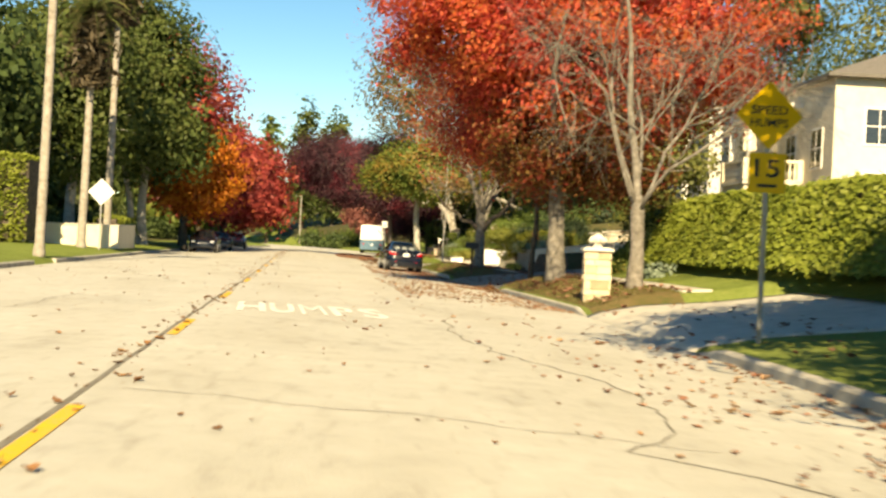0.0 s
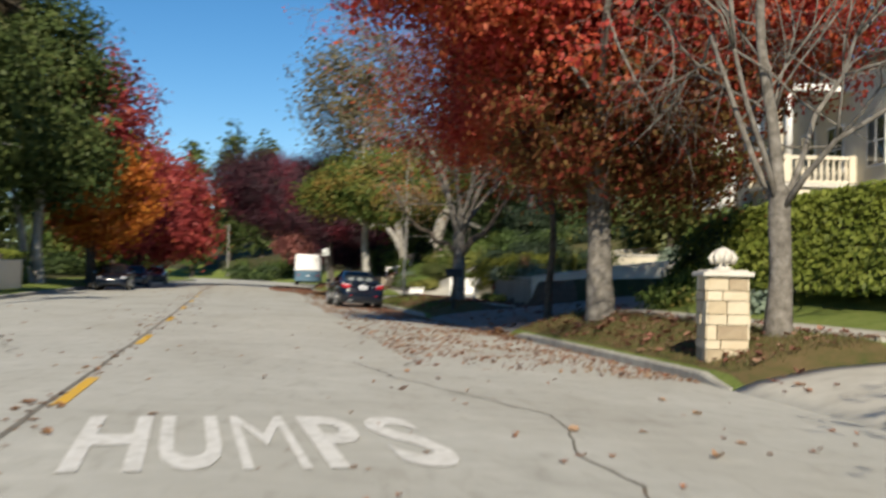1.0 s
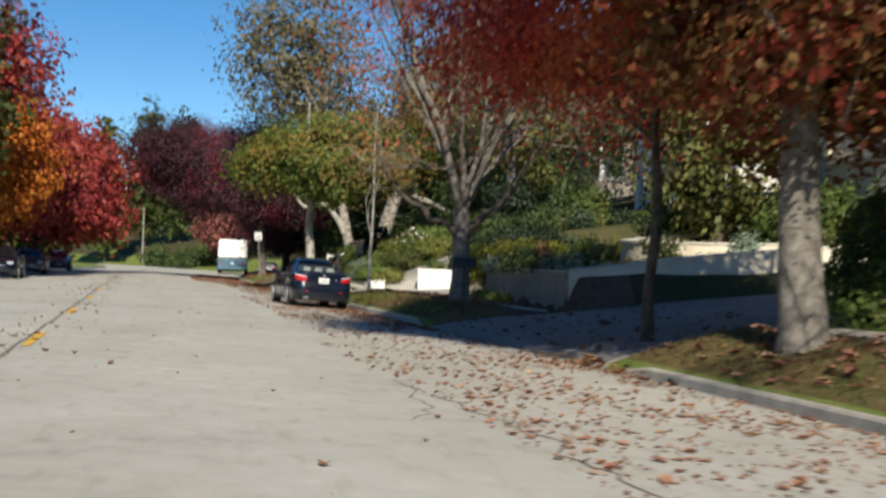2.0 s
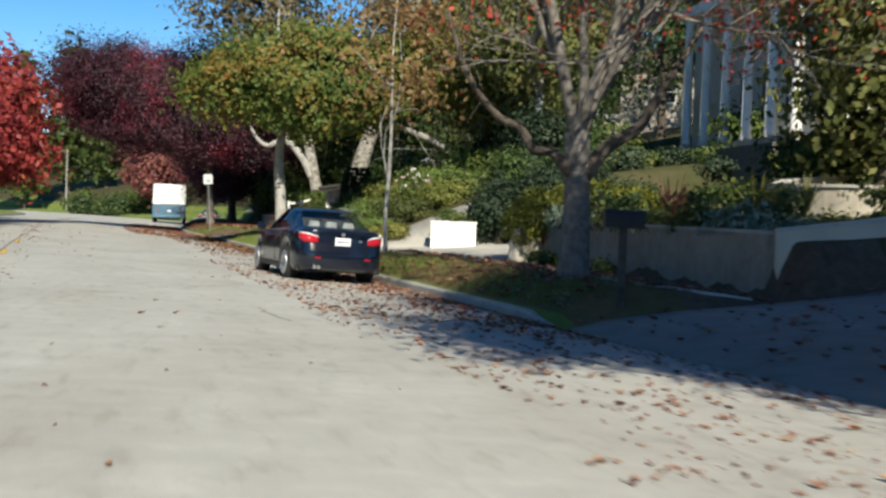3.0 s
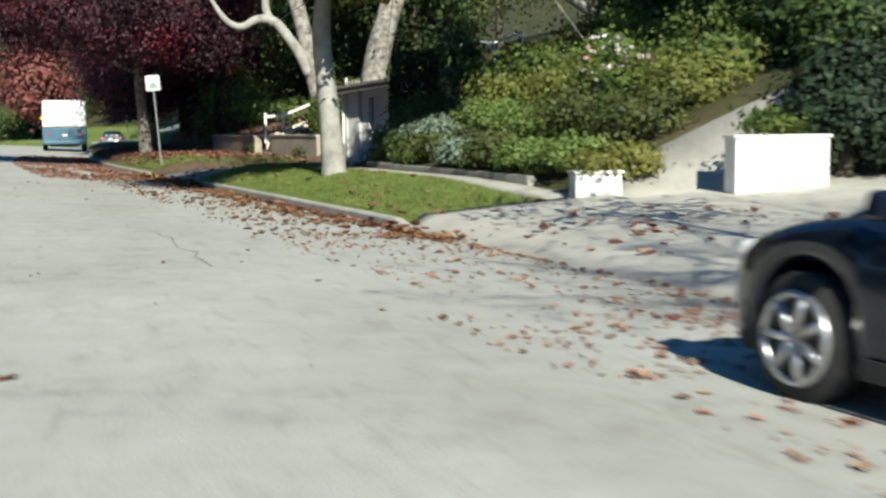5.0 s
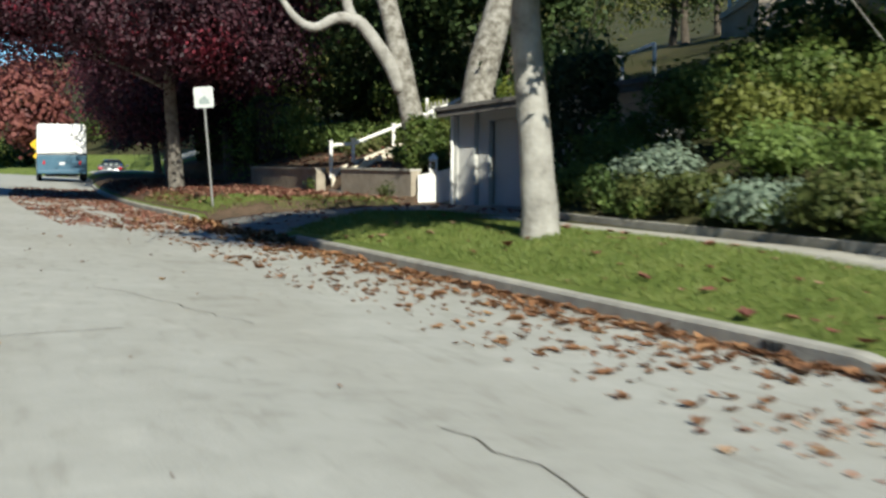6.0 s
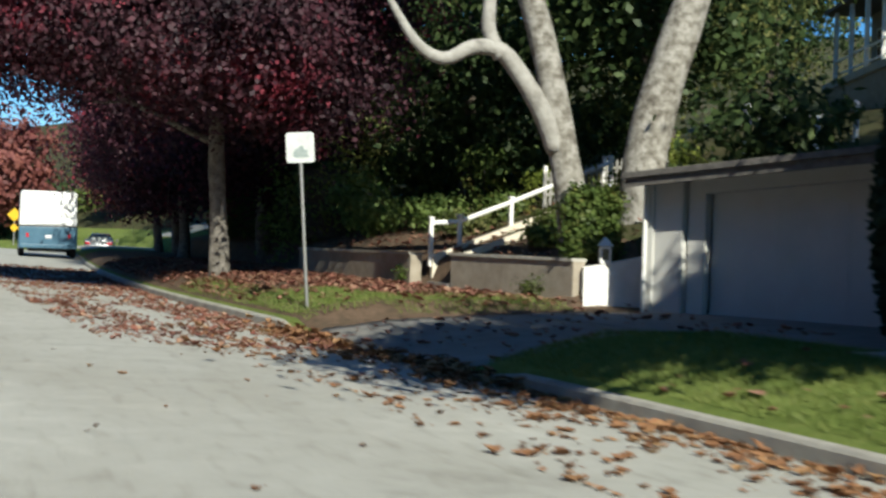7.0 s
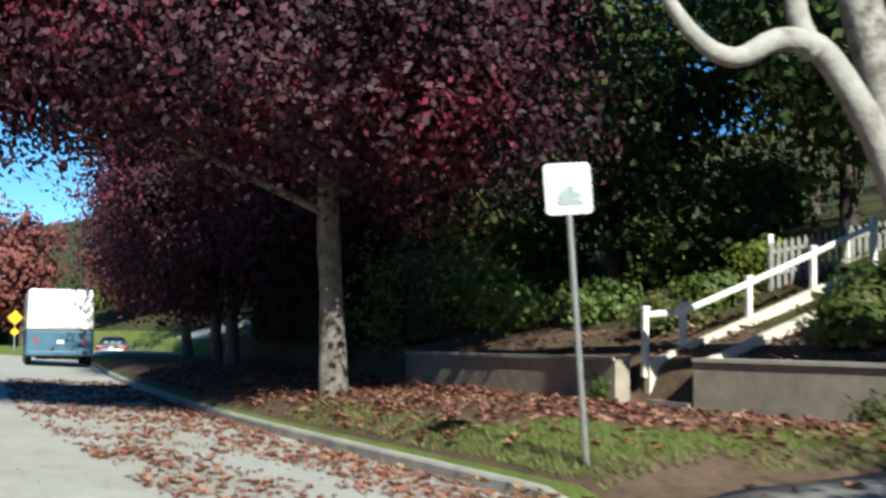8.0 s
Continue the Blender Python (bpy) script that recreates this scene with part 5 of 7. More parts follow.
def utility_pole(x, y, h):
    ob = thing("utility_pole", on(x, y), "thin pale pole where the street bends", "pole")
    part("shaft", Shape().tube([(0, 0, -0.3), (0, 0, h)], [0.13, 0.08], 8), M_BARK_PALE, ob)
    part("arm", Shape().tube([(0, 0, h - 0.3), (-1.2, 0, h - 0.1)], [0.04, 0.03], 6), M_METAL, ob)


utility_pole(-13.2, 228, 9.0)
for y0, gap in ((82.2, 0.1),):
    patch = thing("kerb_marking", (kerb_x(y0), y0, road_z(kerb_x(y0), y0)), "dark painted bars on a pale kerb face", "road marking")
    for k in range(3):
        y = y0 + gap * k
        part("bar", Shape().box(kerb_x(y) - kerb_x(y0) - 0.0, y - y0, 0.07, 0.012, gap * 0.55, 0.075), M_BLACK, patch)


# ---- white rails, stairs and picket fence ----
stairs = tagged(new("stairs"), "concrete garden steps climbing beside a white handrail", "stairs", kind="structure")
for k in range(11):
    x = 8.0 + 0.42 * k
    part("step", Shape().box(x + 0.3, 109.3, 0.14 + 0.19 * k, 0.6, 1.3, 0.24), M_CONCRETE, stairs)
for y in (108.6, 110.0):
    s = Shape()
    s.add([(8.1, y - 0.08, 0.2), (12.7, y - 0.08, 2.2), (12.7, y - 0.08, 2.62), (8.1, y - 0.08, 0.85), (8.1, y + 0.08, 0.2), (12.7, y + 0.08, 2.2), (12.7, y + 0.08, 2.62), (8.1, y + 0.08, 0.85)],
          [(0, 1, 2, 3), (7, 6, 5, 4), (3, 2, 6, 7), (1, 0, 4, 5), (0, 3, 7, 4), (2, 1, 5, 6)])
    part("side_wall", s, M_STUCCO, stairs, "pale sloping side wall")
rail = thing("handrail", (8.09, 110.05, 0.8), "white-painted timber handrail on posts climbing a slope", "handrail")
for k, (x, z0, z1) in enumerate(((0.0, 0.0, 0.9), (0.7, 0.0, 0.98), (1.99, 0.45, 1.45), (3.3, 1.0, 2.0), (4.6, 1.5, 2.55))):
    p = part("post", Shape().box(x, 0, (z0 + z1) / 2 - 0.1, 0.09, 0.09, z1 - z0 + 0.2), M_WHITE, rail)
    part("post_cap", Shape().box(x, 0, z1 + 0.02, 0.15 if k == 1 else 0.12, 0.15 if k == 1 else 0.12, 0.05), M_WHITE, p)
s = Shape()
for (xa, za), (xb, zb) in zip(((0.0, 0.8), (0.7, 0.86), (1.99, 1.36), (3.3, 1.9)), ((0.7, 0.86), (1.99, 1.36), (3.3, 1.9), (4.6, 2.44))):
    s.tube([(xa, 0, za), (xb, 0, zb)], [0.055, 0.055], 6)
part("top_rail", s, M_WHITE, rail)


# White timber with the slope's shade put in as grey.
M_PICKET = material("shade_greyed_white_timber", [(0.14, 0.135, 0.12), (0.24, 0.23, 0.21), (0.32, 0.31, 0.29)], 6.0, 0.85, 0.3, 40)


def picket_fence(a, b, label):
    L = math.hypot(b[0] - a[0], b[1] - a[1])
    ob = thing("picket_fence", (a[0], a[1], a[2]), label, "fence", math.degrees(math.atan2(b[1] - a[1], b[0] - a[0])))
    rise = (b[2] - a[2]) / L
    n = int(L / 0.13)
    for i in range(n):
        x = i * 0.13
        p = Shape()
        p.add([(x - 0.035, 0, rise * x), (x + 0.035, 0, rise * x), (x + 0.035, 0, rise * x + 0.82), (x, 0, rise * x + 0.9), (x - 0.035, 0, rise * x + 0.82),
               (x - 0.035, 0.02, rise * x), (x + 0.035, 0.02, rise * x), (x + 0.035, 0.02, rise * x + 0.82), (x, 0.02, rise * x + 0.9), (x - 0.035, 0.02, rise * x + 0.82)],
              [(0, 1, 2, 3, 4), (9, 8, 7, 6, 5), (1, 0, 5, 6), (2, 1, 6, 7), (3, 2, 7, 8), (4, 3, 8, 9), (0, 4, 9, 5)])
        part("picket", p, M_PICKET, ob)
    # the rails take the dull kerb grey for the same shade
    for z in (0.25, 0.65):
        s = Shape()
        s.add([(0, 0.02, z), (L, 0.02, z + rise * L), (L, 0.02, z + 0.07 + rise * L), (0, 0.02, z + 0.07), (0, 0.05, z), (L, 0.05, z + rise * L), (L, 0.05, z + 0.07 + rise * L), (0, 0.05, z + 0.07)],
              [(0, 1, 2, 3), (7, 6, 5, 4), (3, 2, 6, 7), (1, 0, 4, 5), (0, 3, 7, 4), (2, 1, 5, 6)])
        part("rail", s, M_KERB, ob)
    for x in (0.0, L / 2, L):
        part("post", Shape().box(x, 0.08, rise * x + 0.4, 0.09, 0.09, 1.25), M_WHITE, ob)


picket_fence((11.7, 111.6, 2.15), (14.6, 110.8, 2.75), "white picket fence on the wooded slope, greyed for shade")
rail_up = thing("garden_rail", (14.45, 107.0, 3.0), "white-painted garden rail on posts above the garage roof", "handrail")
for x, z in ((0.0, 1.5), (0.95, 1.35), (1.9, 1.3), (3.0, 1.75)):
    part("post", Shape().box(x, 0, z / 2 - 0.1, 0.12 if x == 0 else 0.08, 0.1, z + 0.2), M_WHITE, rail_up)
part("top_rail", Shape().tube([(0.05, 0, 1.05), (0.95, 0, 1.35), (1.9, 0, 1.3), (3.0, 0, 1.75)], [0.045] * 4, 6), M_WHITE, rail_up)


# ---- garage ----
def garage():
    ob = thing("garage", (9.35, 102.6, -0.05), "grey-white garage with a closed door and a flat dark-edged roof", "garage", math.degrees(math.atan2(-6.0, 2.25)))
    # local x runs along the front away from the street sign, local y to the back
    W, D, H0, H1 = 6.4, 6.0, 2.42, 2.82
    def slab(x0, x1, y0, y1, zf0, zf1):
        s = Shape()
        s.add([(x0, y0, zf0(x0)), (x1, y0, zf0(x1)), (x1, y1, zf0(x1)), (x0, y1, zf0(x0)), (x0, y0, zf1(x0)), (x1, y0, zf1(x1)), (x1, y1, zf1(x1)), (x0, y1, zf1(x0))],
              [(3, 2, 1, 0), (4, 5, 6, 7), (0, 1, 5, 4), (1, 2, 6, 5), (2, 3, 7, 6), (3, 0, 4, 7)])
        return s
    top = lambda x: lerp(H0, H1, x / W)
    zero = lambda x: -0.2
    part("wall", slab(0, 0.16, 0.0, D, zero, top), M_GARAGE, ob)
    part("wall", slab(W - 0.16, W, 0.0, D, zero, top), M_GARAGE, ob)
    part("wall", slab(0.16, W - 0.16, D - 0.16, D, zero, top), M_GARAGE, ob)
    part("pilaster", slab(0.162, 0.75, 0.05, 0.2, zero, top), M_GARAGE, ob)
    part("pilaster", slab(0.8, 1.15, 0.16, 0.3, zero, top), M_GARAGE, ob)
    part("lintel", slab(1.15, W - 0.163, 0.06, 0.26, lambda x: top(x) - 0.32, lambda x: top(x) - 0.002), M_GARAGE, ob)
    door = part("door", slab(1.15, W - 0.2, 0.36, 0.4, zero, lambda x: top(x) - 0.3), M_GARAGE, ob, "wide closed panel door")
    for k in range(4):
        for j in range(4):
            x0 = 1.25 + j * 1.25
            part("door_panel", slab(x0, x0 + 1.22, 0.352, 0.362, lambda x, k=k: 0.1 + 0.52 * k, lambda x, k=k: 0.1 + 0.52 * k + 0.42), M_GARAGE, door)
    part("roof", slab(-0.16, W + 0.3, -0.5, D + 0.2, lambda x: top(x) + 0.002, lambda x: top(x) + 0.11), M_ROOF, ob, "dark flat roof edge", bevel=0.01)
    part("fascia", slab(-0.12, W + 0.25, -0.44, -0.38, lambda x: top(x) - 0.14, lambda x: top(x) - 0.002), M_ROOF, ob)
    part("downpipe", Shape().tube([(0.04, -0.06, -0.1), (0.04, -0.06, top(0) - 0.1)], [0.04, 0.04], 8), M_WHITE, ob)


garage()
lan = thing("lantern", (9.3, 103.95, 0.86), "small white house-shaped lantern on a wall", "lantern", -20)
part("body", Shape().box(0, 0, 0.16, 0.2, 0.2, 0.32), M_WHITE, lan)
part("pane", Shape().box(0, -0.102, 0.17, 0.12, 0.004, 0.2), M_GLASS, lan, "dark glass pane")
part("cap", Shape().box(0, 0, 0.41, 0.28, 0.28, 0.16, 0, 0.12), M_WHITE, lan)


# ---- houses on the slope ----
def window(parent, x, y, z, w, h, face="y", frame=0.09):
    """A framed window proud of a wall; face names the wall's normal axis (towards minus)."""
    def bx(dx, dz, sx, sz, out, th):
        return (Shape().box(x + dx, y - out, z + dz, sx, th, sz) if face == "y" else Shape().box(x - out, y + dx, z + dz, th, sx, sz))
    fr = part("window", bx(0, 0, w + 2 * frame, h + 2 * frame, 0.02, 0.05), M_WHITE, parent, "white-framed window")
    part("pane", bx(0, 0, w, h, 0.05, 0.012), M_GLASS, fr)
    part("glazing_bar", bx(0, 0, 0.045, h, 0.06, 0.014), M_WHITE, fr)
    part("glazing_bar", bx(0, 0, w, 0.045, 0.06, 0.013), M_WHITE, fr)


def hip_roof(x0, x1, y0, y1, z, rise, over=0.5):
    x0, x1, y0, y1 = x0 - over, x1 + over, y0 - over, y1 + over
    s = Shape()
    if x1 - x0 > y1 - y0:
        h = (y1 - y0) / 2
        r = [(x0 + h, (y0 + y1) / 2, z + rise), (x1 - h, (y0 + y1) / 2, z + rise)]
        f = [(0, 1, 5, 4), (1, 2, 5), (2, 3, 4, 5), (3, 0, 4)]
    else:
        h = (x1 - x0) / 2
        r = [((x0 + x1) / 2, y0 + h, z + rise), ((x0 + x1) / 2, y1 - h, z + rise)]
        f = [(0, 1, 4), (1, 2, 5, 4), (2, 3, 5), (3, 0, 4, 5)]
    base = [(x0, y0, z), (x1, y0, z), (x1, y1, z), (x0, y1, z)]
    s.add(base + r, f)
    s.add(base + [(a, b, c - 0.14) for a, b, c in base], [(1, 0, 4, 5), (2, 1, 5, 6), (3, 2, 6, 7), (0, 3, 7, 4), (4, 7, 6, 5)])
    return s


def house_a():
    ob = thing("villa", (0, 0, 0), "cream stucco villa with a balustraded balcony above a hedge", "house")
    ob.matrix_world = pose(22.95, 60.15, 2.0)
    part("wall", Shape().box(5.0, 1.0, 3.6, 10, 10, 7.6), M_STUCCO, ob)
    part("wall", Shape().box(10.0, 12.0, 3.9, 9, 9, 7.9), M_STUCCO, ob)
    part("wall", Shape().box(1.5, 8.2, 3.5, 5, 4.2, 7.0), M_STUCCO, ob)
    part("roof", hip_roof(0, 10, -4, 6, 7.4, 2.2), M_ROOF, ob)
    part("roof", hip_roof(5.5, 14.5, 7.5, 16.5, 7.86, 2.4), M_ROOF, ob)
    part("roof", hip_roof(-1, 4, 6.1, 10.3, 7.0, 1.5), M_ROOF, ob)
    part("terrace", Shape().box(-1.35, 1.6, 1.2, 2.69, 3.4, 3.0), M_STUCCO, ob, "cream terrace base")
    part("terrace", Shape().box(-1.35, 1.6, 2.77, 2.9, 3.7, 0.14), M_STONE_PALE, ob, "pale terrace slab")
    bal = part("balustrade", Shape().box(-1.35, -0.14, 3.8, 2.8, 0.22, 0.13).box(-2.66, 1.6, 3.8, 0.22, 3.7, 0.13).box(-1.35, -0.14, 2.9, 2.8, 0.2, 0.1).box(-2.66, 1.6, 2.9, 0.2, 3.6, 0.1), M_STUCCO, ob, "cream stone balustrade")
    lathe = [(0.05, 0), (0.06, 0.05), (0.04, 0.1), (0.085, 0.3), (0.07, 0.45), (0.04, 0.62), (0.06, 0.7), (0.05, 0.8)]
    sm = Shape().tube([(0, 0, z) for r, z in lathe], [r for r, z in lathe], 7).mesh("baluster", M_STUCCO, True)
    spots = [(-2.5 + 0.24 * k, -0.14) for k in range(11)] + [(-2.66, 0.1 + 0.25 * k) for k in range(13)]
    for x, y in spots:
        part("baluster", sm, M_STUCCO, bal).location = (x, y, 2.94)
    for x, y in ((-2.66, -0.14), (-0.1, -0.14), (-2.66, 3.4)):
        part("pier", Shape().box(x, y, 3.38, 0.32, 0.32, 1.02), M_STUCCO, bal)
    part("column", Shape().tube([(-2.4, 3.2, 2.85), (-2.4, 3.2, 6.4)], [0.17, 0.14], 12), M_WHITE, ob, smooth=True)
    part("column", Shape().tube([(-2.4, 0.3, 3.9), (-2.4, 0.3, 6.4)], [0.15, 0.13], 12), M_WHITE, ob, smooth=True)
    part("canopy", Shape().box(-1.3, 1.8, 6.5, 2.6, 3.4, 0.25), M_WHITE, ob, "white porch canopy")
    for y in (-2.0, 1.5, 4.2):
        window(ob, 0.0, y, 4.3, 1.3, 1.7, "x")
    for x in (2.0, 5.0, 8.0):
        window(ob, x, -4.0, 5.2, 1.2, 1.5)
        window(ob, x, -4.0, 2.4, 1.2, 1.5)
    for x in (7.0, 9.6, 12.4):
        window(ob, x, 7.5, 6.3, 1.1, 1.4)
    window(ob, 5.5, 10.0, 6.2, 1.2, 1.5, "x")
    window(ob, 5.5, 13.5, 6.2, 1.2, 1.5, "x")
    part("chimney", Shape().box(6.0, 3.0, 9.6, 1.0, 0.8, 2.0), M_STUCCO, ob)


def house_c():
    ob = thing("columned_house", (23.3, 83.5, 4.3), "white house with a tall columned porch among trees", "house", -3)
    part("wall", Shape().box(3.5, 0, 2.8, 7, 13, 7.6), M_GARAGE, ob)
    part("roof", hip_roof(0, 7, -6.5, 6.5, 6.75, 2.2), M_ROOF, ob)
    part("porch_floor", Shape().box(-0.76, -1.0, -0.1, 1.5, 11, 0.3), M_CONCRETE, ob)
    part("porch_roof", Shape().box(-0.76, -1.0, 5.6, 1.5, 11.4, 0.4), M_WHITE, ob)
    for y in (4.06, 2.1, 0.1, -1.9, -3.9, -5.9):
        part("column", Shape().tube([(-1.25, y, 0.05), (-1.25, y, 0.3), (-1.25, y, 5.2), (-1.25, y, 5.4)], [0.26, 0.2, 0.17, 0.23], 12), M_WHITE, ob, smooth=True)
    # The roof's dark grey stands in for shade on this wall.
    part("terrace_wall", Shape().box(-1.9, -2.4, -1.0, 0.3, 7.0, 1.5), M_ROOF, ob, "terrace wall below the porch, dark grey for shade")
    for y in (5.2, 3.1, 1.1, -0.9, -2.9, -4.9):
        window(ob, 0.0, y, 1.7, 0.7, 2.2, "x", 0.06)
    for x in (1.8, 4.6):
        window(ob, x, -6.5, 2.0, 1.1, 1.7)
        window(ob, x, -6.5, 4.9, 1.1, 1.4)


def house_b():
    ob = thing("cottage", (32.2, 123.4, 8.6), "brown cottage with white porch posts above the slope", "house", -22)
    part("wall", Shape().box(4.0, 0, 0.5, 6, 9, 5.6), M_WALL_BROWN, ob)
    part("porch_base", Shape().box(0.0, 0, -1.4, 2.0, 8.8, 2.18), M_WALL_BROWN, ob)
    part("roof", hip_roof(-0.6, 7, -4.5, 4.5, 3.3, 1.9, 0.4), M_ROOF, ob)
    part("porch_floor", Shape().box(0.0, 0, -0.15, 2.2, 9, 0.3), M_CONCRETE, ob)
    for y in (-4.1, -2.2, -0.2, 1.8, 3.9):
        part("porch_post", Shape().box(-0.7, y, 1.55, 0.16, 0.16, 3.1), M_WHITE, ob)
    part("porch_rail", Shape().box(-0.7, 0, 0.95, 0.08, 8.2, 0.08).box(-0.7, 0, 0.35, 0.06, 8.2, 0.06), M_WHITE, ob)
    for y in (-3.0, 0.0, 2.9):
        window(ob, 1.0, y, 1.6, 1.2, 1.4, "x")
    window(ob, 4.0, -4.5, 1.6, 1.3, 1.4)


def shed():
    ob = thing("garden_shed", on(9.6, 131.5), "small grey gabled shed half hidden in shrubs", "shed", -8)
    part("wall", Shape().box(0, 0.6, 0.7, 1.0, 1.2, 1.9), M_GARAGE, ob)
    s = Shape()
    s.add([(-0.65, -0.15, 1.66), (0.65, -0.15, 1.66), (0, -0.15, 2.02), (-0.65, 1.4, 1.66), (0.65, 1.4, 1.66), (0, 1.4, 2.02)], [(0, 1, 2), (5, 4, 3), (0, 2, 5, 3), (2, 1, 4, 5), (1, 0, 3, 4)])
    part("roof", s, M_ROOF, ob, "low grey gabled roof")
    part("fascia", Shape().box(0, -0.17, 1.64, 1.34, 0.04, 0.08), M_GARAGE, ob)


house_a()
house_c()
house_b()
shed()


# ---- vehicles ----
def glass_material(name, tint, clear):
    m = bpy.data.materials.new(name)
    m.use_nodes = True
    n, l = m.node_tree.nodes, m.node_tree.links
    n.remove(n["Principled BSDF"])
    a, b, mx = n.new("ShaderNodeBsdfTransparent"), n.new("ShaderNodeBsdfGlossy"), n.new("ShaderNodeMixShader")
    a.inputs["Color"].default_value = (*tint, 1)
    b.inputs["Roughness"].default_value = 0.03
    mx.inputs["Fac"].default_value = clear
    l.new(a.outputs[0], mx.inputs[1]); l.new(b.outputs[0], mx.inputs[2])
    l.new(mx.outputs[0], n["Material Output"].inputs["Surface"])
    return m


M_REAR_GLASS = glass_material("clear_car_glass", (0.8, 0.84, 0.84), 0.13)
M_SIDE_GLASS = glass_material("tinted_side_glass", (0.45, 0.5, 0.5), 0.16)
M_CABIN = material("grey_cabin_trim", [(0.05, 0.052, 0.05), (0.085, 0.088, 0.085)], 6.0, 0.9, 0.1)


def wheel(parent, x, y, r, w, side, rim_mat):
    ob = part("wheel", Shape().tube([(x - side * w, y, r), (x - side * w * 0.1, y, r), (x, y, r)], [r * 0.97, r, r * 0.94], 22), M_RUBBER, parent, "black tyre", True)
    rim = Shape().tube([(x - side * 0.02, y, r), (x + side * 0.012, y, r)], [r * 0.7, r * 0.68], 22)
    part("rim", rim, M_PLASTIC, ob)
    sp = Shape()
    for k in range(7):
        a = 2 * math.pi * k / 7
        ca, sa = math.cos(a), math.sin(a)
        sp.tube([(x + side * 0.022, y + ca * r * 0.1, r + sa * r * 0.1), (x + side * 0.02, y + ca * r * 0.66, r + sa * r * 0.66)], [0.03, 0.024], 6)
    ring = [(x + side * 0.02, y + math.cos(a) * r * 0.67, r + math.sin(a) * r * 0.67) for a in np.linspace(0, 2 * math.pi, 23)]
    sp.tube(ring, [0.022] * 23, 6)
    sp.tube([(x, y, r), (x + side * 0.035, y, r)], [0.075, 0.06], 10)
    part("spokes", sp, rim_mat, ob, "silver alloy spokes", True)


def sedan(at, turn, paint, label, seed=0):
    """A saloon car; its tail is at local y = 0 and its nose at 4.84."""
    ob = thing("parked_car", at, label, "car", turn)
    r, axles = 0.335, (1.12, 4.01)
    ys = sorted(set([round(v, 3) for v in np.linspace(0, 4.84, 49)] + [0.015, 0.04, 0.07, 0.16, 4.81, 4.825] + [round(a + 0.4 * math.sin(k * math.pi / 16), 3) for a in axles for k in range(-8, 9)]))

    def soft_line(y, rows):
        return float(np.mean([np.interp(y + d, [q[0] for q in rows], [q[1] for q in rows]) for d in (-0.03, 0.0, 0.03)])) if 0.1 < y < 4.7 else float(np.interp(y, [q[0] for q in rows], [q[1] for q in rows]))

    def half(y):
        return soft_line(y, [(0, 0.52), (0.015, 0.62), (0.04, 0.70), (0.07, 0.745), (0.16, 0.815), (0.3, 0.862), (0.5, 0.892), (0.9, 0.915), (1.6, 0.925), (3.6, 0.925), (4.2, 0.90), (4.5, 0.85), (4.7, 0.76), (4.8, 0.64), (4.84, 0.5)])

    def deck(y):
        return soft_line(y, [(0, 1.0), (0.015, 1.025), (0.04, 1.045), (0.08, 1.06), (0.16, 1.07), (0.4, 1.08), (0.9, 1.07), (1.6, 1.04), (2.6, 1.0), (3.5, 0.98), (3.8, 0.965), (4.2, 0.9), (4.5, 0.83), (4.7, 0.75), (4.84, 0.62)])

    def low(y):
        z = float(np.interp(y, [0, 0.1, 0.5, 4.3, 4.75, 4.84], [0.27, 0.24, 0.21, 0.19, 0.22, 0.34]))
        for a in axles:
            d = abs(y - a)
            if d < 0.395:
                z = max(z, r + math.sqrt(0.395 ** 2 - d * d) * 0.98)
        return z

    def tail(y, z):
        """The boot lid stands back from the bumper."""
        if y > 0.5:
            return y
        back = float(np.interp(z, [0.25, 0.34, 0.45, 0.58, 0.66, 0.72, 0.9, 1.0, 1.06], [0.09, 0.03, 0.0, 0.0, 0.02, 0.06, 0.085, 0.075, 0.05]))
        return y + back * (1 - y / 0.5)
    full = []
    for y in ys:
        w, t, b = half(y), deck(y), low(y)
        h = t - b
        g = [(0.90, b), (0.955, b + 0.02), (0.982, b + 0.14 * h), (0.998, b + 0.32 * h), (1.0, b + 0.5 * h), (0.995, b + 0.66 * h), (0.982, b + 0.79 * h), (0.955, b + 0.885 * h), (0.90, b + 0.955 * h), (0.80, b + 0.99 * h), (0.45, t + 0.012), (0.0, t + 0.018)]
        g = [(w * k, tail(y, z), z) for k, z in g]
        full.append(g + [(-x, v, z) for x, v, z in reversed(g[:-1])])
    m = len(full[0])
    s = Shape()
    last = (len(ys) - 1) * m
    caps = [(m - 1 - i, m - 2 - i, i + 1, i) for i in range(m // 2 - 1)] + [(m // 2 + 1, m // 2, m // 2 - 1)]
    s.add([p for g in full for p in g], [(j * m + i, j * m + i + 1, (j + 1) * m + i + 1, (j + 1) * m + i) for j in range(len(ys) - 1) for i in range(m - 1)] + caps + [tuple(last + k for k in reversed(q)) for q in caps])
    body = part("body", s, paint, ob, smooth=True)
    part("underside", Shape().box(0, 2.4, 0.34, 1.7, 4.2, 0.26), M_RUBBER, ob)

    def skin(x, y, z, out=0.006):
        """A point on the flank or tail at a height, a little proud."""
        return (x + (out if x > 0.5 else 0.0), tail(y, z) - out, z)
    # cabin: liner inside, then the shell
    lin = Shape()
    xs = [(0.66, 1.05, 1.0), (0.46, 1.75, 1.34), (0.46, 2.7, 1.34), (0.6, 3.4, 0.97)]
